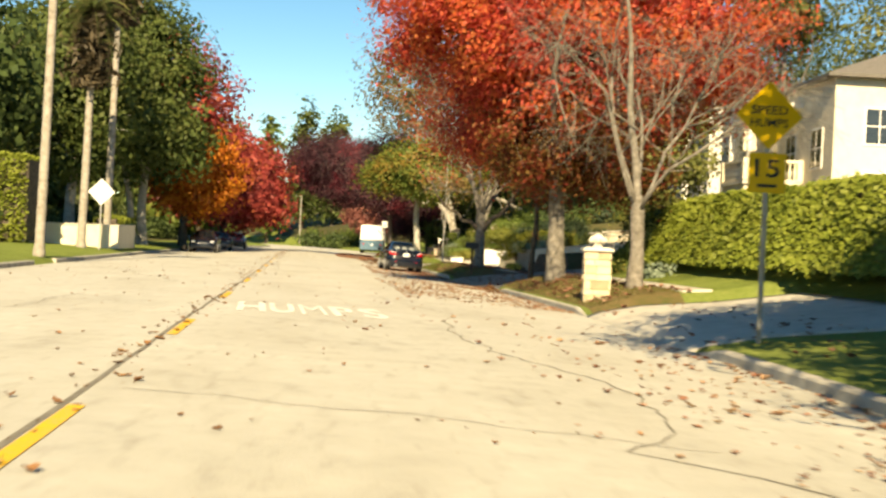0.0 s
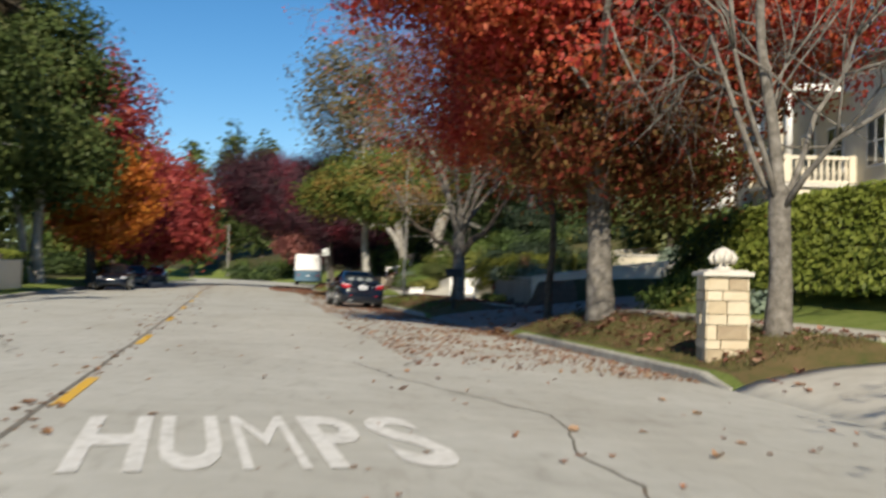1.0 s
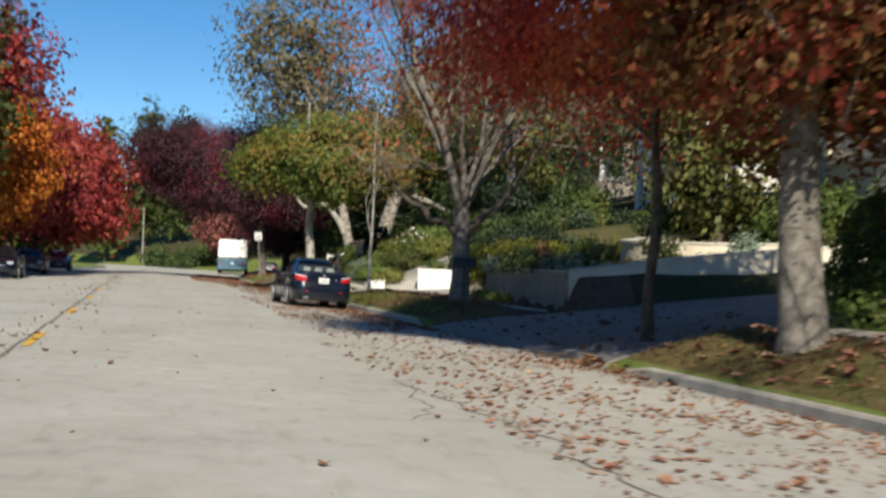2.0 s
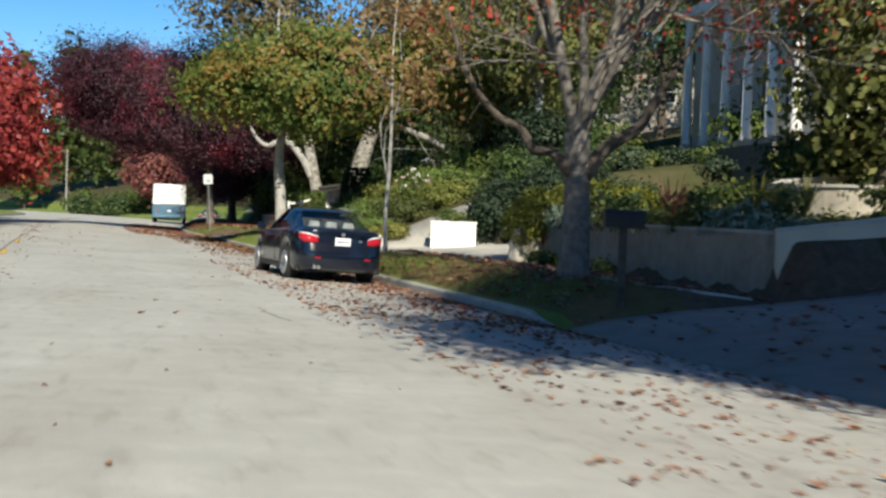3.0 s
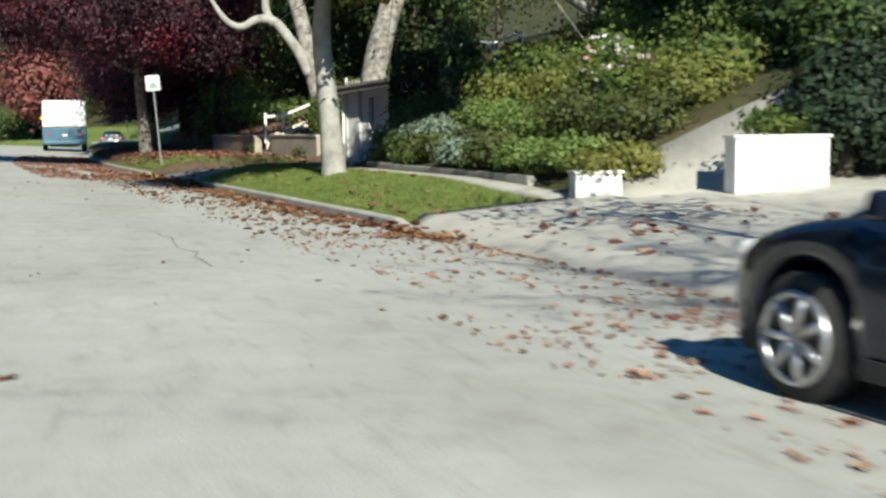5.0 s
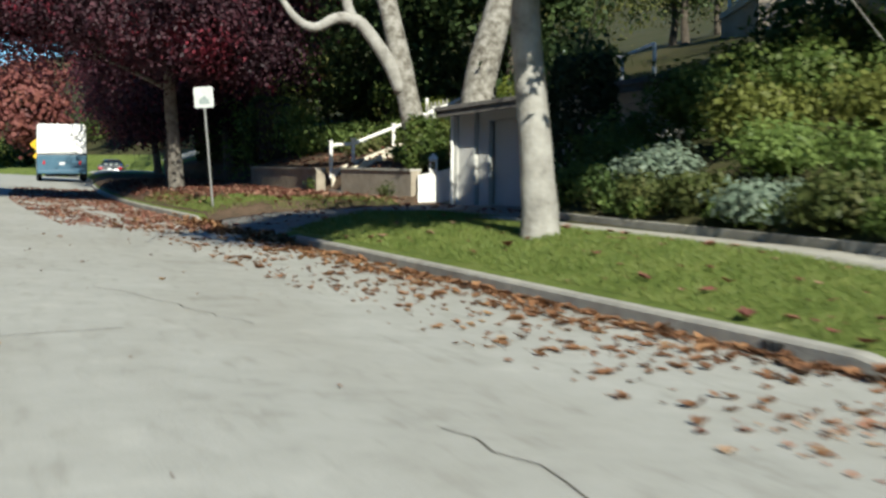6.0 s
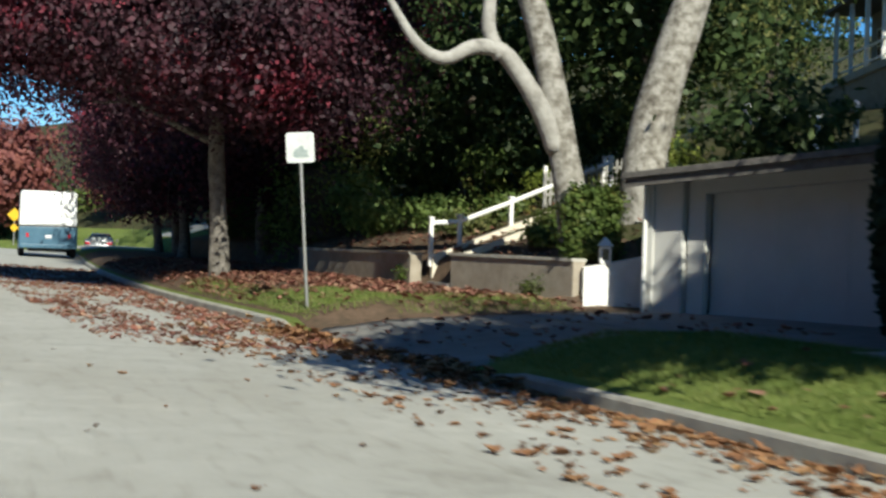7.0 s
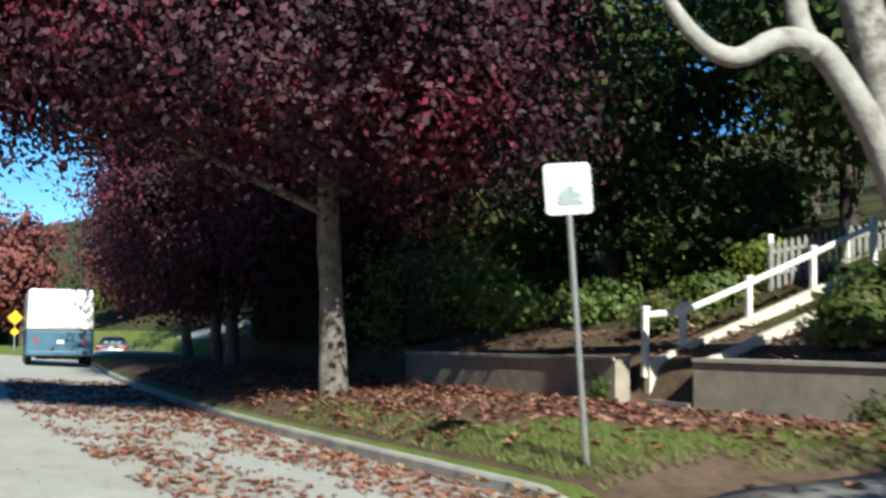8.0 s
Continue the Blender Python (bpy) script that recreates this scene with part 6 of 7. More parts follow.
    lin.add([(sx * x, y, z) for x, y, z in xs for sx in (1, -1)] + [(sx * 0.7, y, 0.9) for y in (1.0, 3.5) for sx in (1, -1)],
            [(0, 1, 3, 2), (2, 3, 5, 4), (4, 5, 7, 6), (8, 0, 2, 4, 6, 10), (1, 9, 11, 7, 5, 3), (8, 9, 1, 0), (6, 7, 11, 10)])
    part("interior", lin, M_CABIN, ob, "grey cabin interior")
    for x in (-0.36, 0.0, 0.36):
        part("headrest", Shape().box(x, 1.12, 1.145, 0.25, 0.1, 0.14, 0, 0.8), M_CREAM_LEATHER, ob, "pale headrest", bevel=0.02)
    # one curved shell of roof and pillars, in which the panes sit
    ks = sorted(set([round(v, 3) for v in np.linspace(0.58, 3.9, 34)] + [0.68, 1.42, 1.2, 2.1, 2.19, 2.86, 3.4, 3.78]))

    def ring(y):
        wb = soft_line(y, [(0.58, 0.72), (1.0, 0.79), (1.6, 0.822), (2.5, 0.828), (3.3, 0.80), (3.9, 0.73)])
        wr = soft_line(y, [(0.58, 0.68), (1.0, 0.625), (1.5, 0.575), (2.0, 0.575), (2.7, 0.585), (3.2, 0.65), (3.9, 0.70)])
        zt = soft_line(y, [(0.58, 1.07), (0.75, 1.13), (1.0, 1.25), (1.25, 1.365), (1.5, 1.45), (1.75, 1.49), (2.1, 1.51), (2.5, 1.50), (2.8, 1.45), (3.1, 1.33), (3.5, 1.14), (3.9, 0.965)])
        zb = min(deck(y) - 0.02, zt - 0.01)
        h = zt - zb
        g = [(wb, zb), (lerp(wb, wr, 0.3) + 0.012, zb + 0.32 * h), (lerp(wb, wr, 0.64) + 0.014, zb + 0.62 * h), (wr + 0.004, zb + 0.86 * h), (wr * 0.93, zb + 0.95 * h), (wr * 0.66, zb + 0.985 * h), (wr * 0.33, zt), (0.0, zt + 0.002)]
        g = [(x, y, z) for x, z in g]
        return g + [(-x, v, z) for x, v, z in reversed(g[:-1])]
    rings = [ring(y) for y in ks]
    m = len(rings[0])
    pts = [p for g in rings for p in g]
    groups = {"roof": [], "rear_window": [], "windscreen": [], "side_a": [], "side_b": [], "side_c": [], "side_d": []}
    for j in range(len(ks) - 1):
        y = (ks[j] + ks[j + 1]) / 2
        for i in range(m - 1):
            q = (j * m + i, j * m + i + 1, (j + 1) * m + i + 1, (j + 1) * m + i)
            where = "roof"
            if 3 <= i <= m - 5 and (y < 1.42 or y > 2.86):
                where = "rear_window" if 0.68 < y < 1.42 else "windscreen" if 2.86 < y < 3.78 else "roof"
            elif i in (0, 1, 2, m - 4, m - 3, m - 2) and 1.2 < y < 3.4 and not (i in (2, m - 4) and (y < 1.42 or y > 3.1)):
                where = "roof" if 2.1 < y < 2.19 else ("side_a" if y < 2.15 else "side_b") if i < 3 else ("side_c" if y < 2.15 else "side_d")
            groups[where].append(q)
    for nm, fs in groups.items():
        used = sorted(set(k for f in fs for k in f))
        at_ = {k: n for n, k in enumerate(used)}
        q = Shape().add([pts[k] for k in used], [tuple(at_[k] for k in f) for f in fs])
        if nm == "roof":
            part("roof", q, paint, ob, smooth=True)
        else:
            side = nm.startswith("side")
            if side:
                # a thin strip under each side pane
                low_edge = sorted((pts[k] for f in fs for k in f if k % m in (0, m - 1)), key=lambda p: p[1])
                part("window_strip", Shape().tube([(x + (0.004 if x > 0 else -0.004), y, z) for x, y, z in low_edge[::2]], [0.011] * len(low_edge[::2]), 5), M_ALLOY, ob, "bright strip under the side glass", smooth=True)
            part("side_window" if side else nm, q, M_REAR_GLASS if nm == "rear_window" else M_SIDE_GLASS if side else M_CAR_GLASS, ob, "dark tinted side window" if side else "rear window with pale headrests behind" if nm == "rear_window" else "dark windscreen", smooth=True)
    for sx in (1, -1):
        part("sill_strip", Shape().box(sx * 0.927, 2.55, 0.26, 0.02, 2.0, 0.1), M_PLASTIC, ob)
        for y in (1.75, 2.95):
            part("door_handle", Shape().box(sx * 0.925, y, 0.86, 0.035, 0.22, 0.03), paint, ob, bevel=0.008)
        for y in (1.62, 2.14, 3.3):
            part("door_seam", Shape().box(sx * (half(y) - 0.004), y, 0.66, 0.012, 0.008, 0.62), M_PLASTIC, ob)
        mir = Shape().box(sx * 1.0, 3.38, 1.03, 0.2, 0.12, 0.14, 0, 0.8)
        part("wing_mirror", mir, paint, ob, bevel=0.03)
        # tail lamp wraps round the corner, with a clear strip along its upper edge
        run = [(0.50, 0.0, 0.80, 0.905), (0.53, 0.0, 0.79, 0.925), (0.62, 0.015, 0.785, 0.955), (0.70, 0.04, 0.785, 0.97), (0.745, 0.07, 0.79, 0.978), (0.79, 0.12, 0.805, 0.98), (0.825, 0.19, 0.84, 0.978), (0.845, 0.25, 0.89, 0.97)]
        def lens(lo, hi, out):
            q = Shape()
            k = len(run)
            rows = [[(sx * p[0], p[1], p[2]) for p in (skin(x, y, f(a, b), o) for x, y, a, b in run)] for f, o in ((lo, out), (hi, out), (hi, -0.03), (lo, -0.03))]
            q.add([p for row in rows for p in row], [(c * k + i, c * k + i + 1, ((c + 1) % 4) * k + i + 1, ((c + 1) % 4) * k + i) for c in range(4) for i in range(k - 1)] + [(0, k, 2 * k, 3 * k), (k - 1, 4 * k - 1, 3 * k - 1, 2 * k - 1)])
            return q
        part("tail_lamp", lens(lambda a, b: a, lambda a, b: lerp(a, b, 0.8), 0.012), M_LAMP_RED, ob, "bright red tail lamp", True)
        part("reversing_lamp", lens(lambda a, b: lerp(a, b, 0.82), lambda a, b: b, 0.010), M_LAMP_CLEAR, ob, "clear strip over the lamp", True)
        part("reflector", Shape().box(sx * 0.5, 0.0, 0.5, 0.12, 0.01, 0.02), M_LAMP_RED, ob)
        part("headlamp", Shape().box(sx * 0.6, 4.7, 0.72, 0.26, 0.14, 0.1, -sx * 26), M_LAMP_CLEAR, ob, bevel=0.03)
        for a in axles:
            wheel(ob, sx * 0.905, a, r, 0.24, sx, M_ALLOY)
    part("number_plate", Shape().box(0, 0.066, 0.83, 0.31, 0.02, 0.155), M_PLATE, ob, "pale number plate", bevel=0.004)
    for k in range(5):
        part("plate_print", Shape().box(-0.1 + 0.05 * k, 0.054, 0.825, 0.03, 0.003, 0.05), M_CAR_GREY, ob)
    part("badge", Shape().tube([(0, 0.058, 0.975), (0, 0.1, 0.975)], [0.036, 0.036], 14), M_ALLOY, ob)
    part("model_badge", Shape().box(0.36, 0.074, 0.86, 0.07, 0.014, 0.025), M_ALLOY, ob)
    part("boot_seam", Shape().box(0, 0.052, 0.70, 1.0, 0.012, 0.01), M_PLASTIC, ob)
    part("diffuser", Shape().box(0, 0.12, 0.27, 1.0, 0.1, 0.06), M_RUBBER, ob, bevel=0.02)
    for x in (-0.55, -0.47):
        part("exhaust", Shape().tube([(x, 0.0, 0.3), (x, 0.2, 0.3)], [0.035, 0.035], 10), M_ALLOY, ob)
    part("grille", Shape().box(0, 4.8, 0.62, 0.5, 0.06, 0.16), M_PLASTIC, ob)
    return ob


def ground_pose(x, y, turn):
    z = min(road_z(x - 0.7, y), road_z(x + 0.7, y)) + 0.02
    return (x, y, (road_z(x - 0.7, y + 2) + road_z(x + 0.7, y + 2)) / 2)


car = sedan(ground_pose(4.73, 65.0, 0), 6.5, M_CAR, "dark navy saloon car parked at the leaf-strewn kerb")
car.matrix_world = car.matrix_world @ pose(0, 0, 0, 0, 2.4, 0) @ Matrix.Diagonal((1.03, 1.02, 1.02, 1.0))
for x, y, p, turn, lab in ((-9.0, 90.0, M_CAR, 185, "dark parked car under red trees across the road"), (-9.9, 103.5, M_CAR_GREY, 186, "grey parked car under red trees across the road"), (-11.3, 124.0, M_CAR_GREY, 186, "grey parked car under red trees across the road"), (5.4, 165.0, M_CAR_GREY, -8, "grey parked car beyond the tall van")):
    c = copy_thing(car, pose(x, y, road_z(x, y), 0, 0, turn))
    tagged(c, lab)
    if p is not M_CAR:
        for o in c.children_recursive:
            if o.data and o.data.materials and o.data.materials[0] == M_CAR:
                o.data = o.data.copy()
                o.data.materials[0] = p


def box_van(at, turn):
    ob = thing("parked_van", at, "tall step van, white above and dusty blue below, parked", "van", turn)
    W, L = 2.86, 7.4
    part("lower_body", Shape().box(0, L / 2, 1.05, W, L, 1.14), M_VAN_BLUE, ob, "dusty blue lower body", bevel=0.06)
    part("upper_body", Shape().box(0, L / 2, 2.515, W - 0.02, L - 0.04, 1.78, 0, 0.975), M_VAN_WHITE, ob, "white upper body", bevel=0.1)
    part("roof_cap", Shape().box(0, L / 2, 3.38, W - 0.25, L - 0.4, 0.1), M_VAN_WHITE, ob, bevel=0.04)
    part("chassis", Shape().box(0, L / 2 + 0.2, 0.46, 1.9, L - 0.9, 0.28), M_PLASTIC, ob)
    part("bumper", Shape().box(0, -0.1, 0.6, W - 0.1, 0.22, 0.2), M_VAN_BLUE, ob, bevel=0.03)
    part("rear_door", Shape().box(0, -0.012, 2.4, 1.5, 0.03, 1.3), M_VAN_WHITE, ob)
    part("rear_plate", Shape().box(0, -0.03, 1.1, 0.31, 0.02, 0.155), M_PLATE, ob)
    part("trim_strip", Shape().box(0, -0.012, 1.64, W - 0.1, 0.03, 0.05), M_PLASTIC, ob)
    for sx in (1, -1):
        part("tail_lamp", Shape().box(sx * 1.02, -0.012, 1.15, 0.12, 0.04, 0.22), M_LAMP_RED, ob)
        part("side_window", Shape().box(sx * (W / 2 + 0.004), L - 1.0, 2.1, 0.02, 1.2, 0.7), M_CAR_GLASS, ob)
        for y in (1.5, 5.6):
            wheel(ob, sx * (W / 2 - 0.02), y, 0.4, 0.26, sx, M_CAR_GREY)


box_van((1.55, 149.0, road_z(1.5, 150)), -1)


# ---- palms across the road ----
L_SKIRT = leaf_material("dead_palm_fronds", [(0.03, 0.026, 0.018), (0.07, 0.055, 0.035), (0.11, 0.085, 0.055)], 0.3, 0.5, 0.2)


def palm(x, y, h, r, seed, skirt):
    rng = np.random.default_rng(seed)
    ob = thing("palm_tree", on(x, y), "tall slender palm with a ringed grey trunk across the road", "palm", group="palms across the road")
    n = 40
    s = Shape()
    s.tube([(0.1 * math.sin(k / n * 2.0), 0, -0.2 + (h + 0.2) * k / n) for k in range(n + 1)], [r * (1.25 if k < 2 else 1.0) * (1.0 - 0.25 * k / n) * (1.04 if k % 2 else 0.97) for k in range(n + 1)], 10)
    part("trunk", s, M_PALM_BARK, ob, smooth=True)
    top = Vector((0.1 * math.sin(2.0), 0, h))
    for k in range(26):
        a, lift = rng.uniform(0, 6.28), rng.uniform(-0.3, 1.0)
        out = Vector((math.cos(a), math.sin(a), 0))
        pts = [top + out * (2.3 * t) * (0.75 + 0.25 * (1 - abs(lift))) + Vector((0, 0, lift * 2.0 * t - 1.9 * t * t)) for t in np.linspace(0, 1, 7)]
        f = Shape().tube(pts, [0.03 - 0.004 * i for i in range(7)], 4)
        side = out.cross(Vector((0, 0, 1)))
        for i in range(1, 7):
            for q in range(5):
                p = pts[i - 1].lerp(pts[i], q / 5)
                for sg in (1, -1):
                    tip = p + side * sg * 0.55 * (1.1 - i / 9) + out * 0.3 + Vector((0, 0, -0.22))
                    f.add([p, p + out * 0.06, tip], [(0, 1, 2)])
        part("frond", f, L_PALM, ob)
    if skirt:
        pts = np.stack([top.x + rng.normal(size=1800) * 0.42, top.y + rng.normal(size=1800) * 0.42, h - rng.uniform(0.1, skirt, 1800)], 1)
        part("dead_fronds", leaf_mesh("dead_fronds", pts, 0.16, rng, L_SKIRT, long=4.0), L_SKIRT, ob, "hanging skirt of dead fronds")


palm(-8.25, 47.0, 14.0, 0.17, 401, 0)
palm(-10.65, 62.0, 11.2, 0.2, 402, 3.6)
palm(-11.15, 69.0, 13.8, 0.2, 403, 2.0)

# ---- hedges ----
hedge("tall_hedge", [(14.1, 48.9), (14.5, 42.0), (15.0, 34.0), (15.6, 24.0), (16.5, 10.0)], 1.5, 2.1, L_HEDGE, "long clipped green hedge above a sloping lawn", 411, 0.1, 330, slope=0.6)
hedge("box_hedge", [(-21.0, 61.2), (-12.6, 60.8)], 1.9, 4.0, L_HEDGE, "tall square-clipped hedge across the road", 412, 0.13, 150)
hedge("low_hedge", [(-12.8, 76.0), (-13.6, 84.0)], 1.4, 1.6, L_HEDGE, "clipped hedge across the road", 413, 0.14, 60)
hedge("boundary_hedge", [(8.6, 121.0), (8.9, 130.0), (9.0, 140.0)], 1.6, 2.4, L_DARK, "dark dense hedge behind purple trees", 414, 0.14, 80)

# ---- shrubs, space by space ----
def bush(x, y, w, d, h, leaves, label, seed, name="shrub", leaf=0.085, count=1100, z=None, flowers=0):
    return shrub(name, (x, y, ground_z(x, y) - 0.05 if z is None else z), (w, d, h), leaves, label, seed, leaf, count, flowers=flowers)


bush(12.9, 47.2, 0.9, 0.9, 2.3, L_DARK, "dark upright shrub at the hedge end", 420, count=1600)
bush(13.2, 46.0, 1.2, 1.2, 2.6, L_DARK, "dark upright shrub at the hedge end", 421, count=1600)
bush(12.2, 45.3, 0.8, 0.8, 0.9, L_GREEN, "low green shrub beside a driveway", 422)
bush(11.3, 44.6, 0.7, 0.7, 0.55, L_GREEN, "low green shrub beside a driveway", 423, count=700)
bush(11.9, 40.0, 0.6, 0.6, 0.4, L_SILVER, "small grey-green plant on the lawn edge", 424, count=500)
# above the brown retaining wall
def mound(name, at, lumps, leaf, count, leaves, label, seed):
    """A clipped hump of small leaves over a woody stem; lumps lie relative to the base."""
    rng = np.random.default_rng(seed)
    ob = thing(name, at, label, "hedge")
    st = Shape()
    for c, q in lumps:
        st.tube([(c[0] * 0.9, c[1], -0.1), (c[0], c[1], c[2])], [0.05, 0.02], 5)
    part("stem", st, M_BARK_DARK, ob)
    _, pts, faces = crown_points(lumps, count // 6, 6, leaf * 1.3, rng, 0.72)
    part("foliage", leaf_mesh("foliage", pts, leaf, rng, leaves, faces=faces), leaves, ob)


mound("mound_hedge", (11.0, 71.2, 0.95), [((-0.75, -0.15, 0.1), (0.5, 0.5, 0.55)), ((-0.2, -0.1, 0.42), (0.6, 0.6, 0.62)), ((0.7, 0, 0.56), (0.75, 0.6, 0.66)), ((1.6, 0, 0.62), (0.8, 0.6, 0.66)), ((2.5, 0, 0.62), (0.8, 0.6, 0.64))], 0.06, 15000, L_MOUND, "rounded clipped yellow-green hedge drooping over a wall end", 430)
for i, (x, y, h, lv) in enumerate(((11.15, 70.3, 0.55, L_SILVER), (11.5, 69.3, 0.75, L_OLIVE), (12.2, 70.0, 0.9, L_DARK), (12.0, 68.2, 0.8, L_DARK), (11.0, 68.4, 0.45, L_SILVER), (10.95, 66.4, 0.5, L_OLIVE), (10.9, 64.8, 0.5, L_DARK), (10.85, 63.2, 0.5, L_OLIVE), (10.8, 61.4, 0.6, L_OLIVE), (10.75, 59.6, 0.55, L_SILVER), (11.9, 60.2, 0.9, L_OLIVE), (12.4, 63.0, 1.0, L_GREEN), (13.2, 59.0, 0.9, L_OLIVE), (15.6, 59.0, 0.8, L_SILVER), (17.5, 58.8, 0.9, L_OLIVE))):
    bush(x, y, 0.6, 0.7, h, lv, "soft grey-green shrub along the top of a wall", 440 + i, count=600, z=max(0.95, ground_z(x, y)) + 0.02)
for i in range(26):
    x, y = 11.6 + 7.4 * (i % 9) / 9 + 0.3 * math.sin(i * 2.1), 58.2 + 0.85 * (i // 9) + 0.3 * math.cos(i * 1.3)
    bush(x, y, 0.5, 0.45, 0.22 + 0.15 * (i * 7 % 5) / 5, (L_SILVER, L_OLIVE, L_GREEN)[i % 3], "low grey-green plant in a terraced bed", 780 + i, leaf=0.06, count=500)
# foot of the wall
for i, y in enumerate((70.4, 69.7, 67.6, 65.4)):
    bush(10.45, y, 0.36, 0.4, 0.36, L_DARK if i % 2 else L_GREEN, "low green plants at the foot of a wall", 455 + i, leaf=0.055, count=520)


def flax(x, y, z, size, leaves, label, seed):
    rng = np.random.default_rng(seed)
    ob = thing("flax_plant", (x, y, z), label, "plant")
    for k in range(24):
        a, t = rng.uniform(0, 6.28), rng.uniform(0.15, 0.75)
        o = Vector((math.cos(a) * t, math.sin(a) * t, 1)).normalized()
        sd = Vector((-math.sin(a), math.cos(a), 0)) * 0.03
        L = size * rng.uniform(0.7, 1.1)
        p = [o * L * q + Vector((0, 0, -0.25 * t * L * q * q)) for q in (0, 0.5, 1)]
        s = Shape()
        s.add([p[0] - sd, p[0] + sd, p[1] + sd * 1.2, p[1] - sd * 1.2, p[2]], [(0, 1, 2, 3), (3, 2, 4)])
        part("leaf", s, leaves, ob)


flax(11.0, 63.0, 1.15, 1.1, L_BRONZE, "spiky bronze flax above a wall", 470)
flax(11.9, 61.3, 1.3, 1.0, L_YELLOW, "spiky yellow-green flax above a wall", 471)
flax(12.3, 60.3, 1.4, 0.9, L_YELLOW, "spiky yellow-green flax above a wall", 472)
flax(9.6, 106.0, 0.95, 0.5, L_GREEN, "small green strappy plant on a slope", 473)

# garden bed beside the lawn
def at_u(u, y):
    return kerb_x(y) + u


L_FEATHER = leaf_material("feathery_olive_leaves", [(0.115, 0.138, 0.034), (0.196, 0.218, 0.057), (0.287, 0.299, 0.092)], 0.5, 0.8, 0.45)
BED = [
    # y, u, w, d, h, leaves, words
    (81.5, 4.0, 0.8, 0.8, 0.55, L_YELLOW, "yellow-green low shrub in a garden bed"), (83.0, 3.9, 0.8, 0.9, 0.7, L_GARDEN, "clipped green shrub in a garden bed"), (84.6, 3.85, 0.9, 0.9, 0.6, L_GARDEN, "clipped green shrub in a garden bed"),
    (86.0, 3.9, 0.8, 0.9, 0.7, L_OLIVE, "soft olive shrub in a garden bed"), (87.6, 3.9, 0.7, 0.7, 0.5, L_SILVER, "silver-grey low shrub in a garden bed"), (89.2, 4.0, 0.7, 0.7, 0.55, L_OLIVE, "soft olive shrub in a garden bed"),
    (90.5, 4.0, 0.6, 0.7, 0.5, L_OLIVE, "soft olive shrub in a garden bed"), (91.7, 4.1, 0.7, 0.7, 0.65, L_IVY, "ivy-green bush in a garden bed"), (92.8, 4.3, 0.7, 0.7, 0.6, L_IVY, "ivy-green shrub in a garden bed"), (93.6, 5.6, 0.9, 0.6, 1.1, L_IVY, "ivy-green shrub in a garden bed"),
    (82.6, 5.0, 1.0, 1.0, 0.9, L_OLIVE, "feathery olive shrub in a garden bed"), (84.6, 5.1, 1.1, 1.1, 0.9, L_OLIVE, "feathery olive shrub in a garden bed"), (86.7, 5.0, 1.1, 1.1, 0.8, L_GARDEN, "rounded green shrub in a garden bed"),
    (88.8, 5.1, 1.2, 1.1, 0.8, L_GARDEN, "rounded green shrub in a garden bed"), (91.2, 4.55, 0.85, 0.75, 0.75, L_SILVER, "silver-leaved bush in a garden bed"), (93.0, 5.0, 0.9, 0.8, 0.8, L_IVY, "ivy-green shrub in a garden bed"),
    (83.4, 6.3, 1.1, 1.1, 1.1, L_GARDEN, "leafy rose bush in a garden bed"), (85.8, 6.4, 1.2, 1.2, 1.0, L_GARDEN, "bright green mound in a garden bed"), (88.2, 6.4, 1.3, 1.2, 1.0, L_GARDEN, "bright green mound in a garden bed"),
    (90.6, 6.4, 1.3, 1.2, 1.1, L_GARDEN, "bright green mound in a garden bed"), (93.0, 6.6, 1.1, 1.0, 1.4, L_IVY, "ivy-green shrub in a garden bed"), (95.0, 7.0, 0.9, 0.9, 1.5, L_IVY, "ivy-green shrub in a garden bed"),
    (84.0, 7.9, 1.3, 1.2, 1.0, L_GARDEN, "leafy green shrub on a slope"), (86.4, 8.0, 1.4, 1.3, 1.0, L_GARDEN, "leafy green shrub on a slope"), (88.9, 8.0, 1.4, 1.3, 1.1, L_GARDEN, "leafy green shrub on a slope"),
    (91.3, 8.0, 1.3, 1.2, 1.2, L_GARDEN, "leafy green shrub on a slope"), (93.6, 8.2, 1.2, 1.1, 1.7, L_GARDEN, "leafy green shrub on a slope"), (82.4, 8.6, 1.2, 1.2, 1.4, L_IVY, "ivy-green shrub on a slope"),
    (85.0, 9.8, 1.5, 1.4, 1.5, L_GARDEN, "leafy green shrub on a slope"), (87.8, 9.8, 1.6, 1.4, 1.6, L_GARDEN, "leafy green shrub on a slope"), (90.6, 9.8, 1.6, 1.4, 1.7, L_GARDEN, "leafy green shrub on a slope"),
    (93.4, 9.9, 1.5, 1.4, 1.8, L_GARDEN, "leafy green shrub on a slope"), (95.6, 10.2, 1.2, 1.2, 1.8, L_IVY, "ivy-green shrub on a slope"),
]
for i, (y, u, w, d, h, lv, words) in enumerate(BED):
    if lv is L_GARDEN:
        lv = L_GARDEN if u < 6 else L_FEATHER if u < 7.5 else L_GREEN if i % 3 else L_GARDEN
    bush(at_u(u, y), y, w, d, h, lv, words, 500 + i, leaf=0.06 if u < 6 else 0.075 if u < 7.5 else 0.09, count=2600 if u < 7 else 1900)
for i in range(13):
    y = 81.9 + i * 0.92
    bush(at_u(3.86 + 0.1 * math.sin(i * 1.9), y), y, 0.36, 0.5, 0.34 + 0.12 * math.cos(i * 2.3), (L_GREEN, L_GARDEN, L_OLIVE)[i % 3], "low green edging plant in a garden bed", 900 + i, leaf=0.05, count=700)
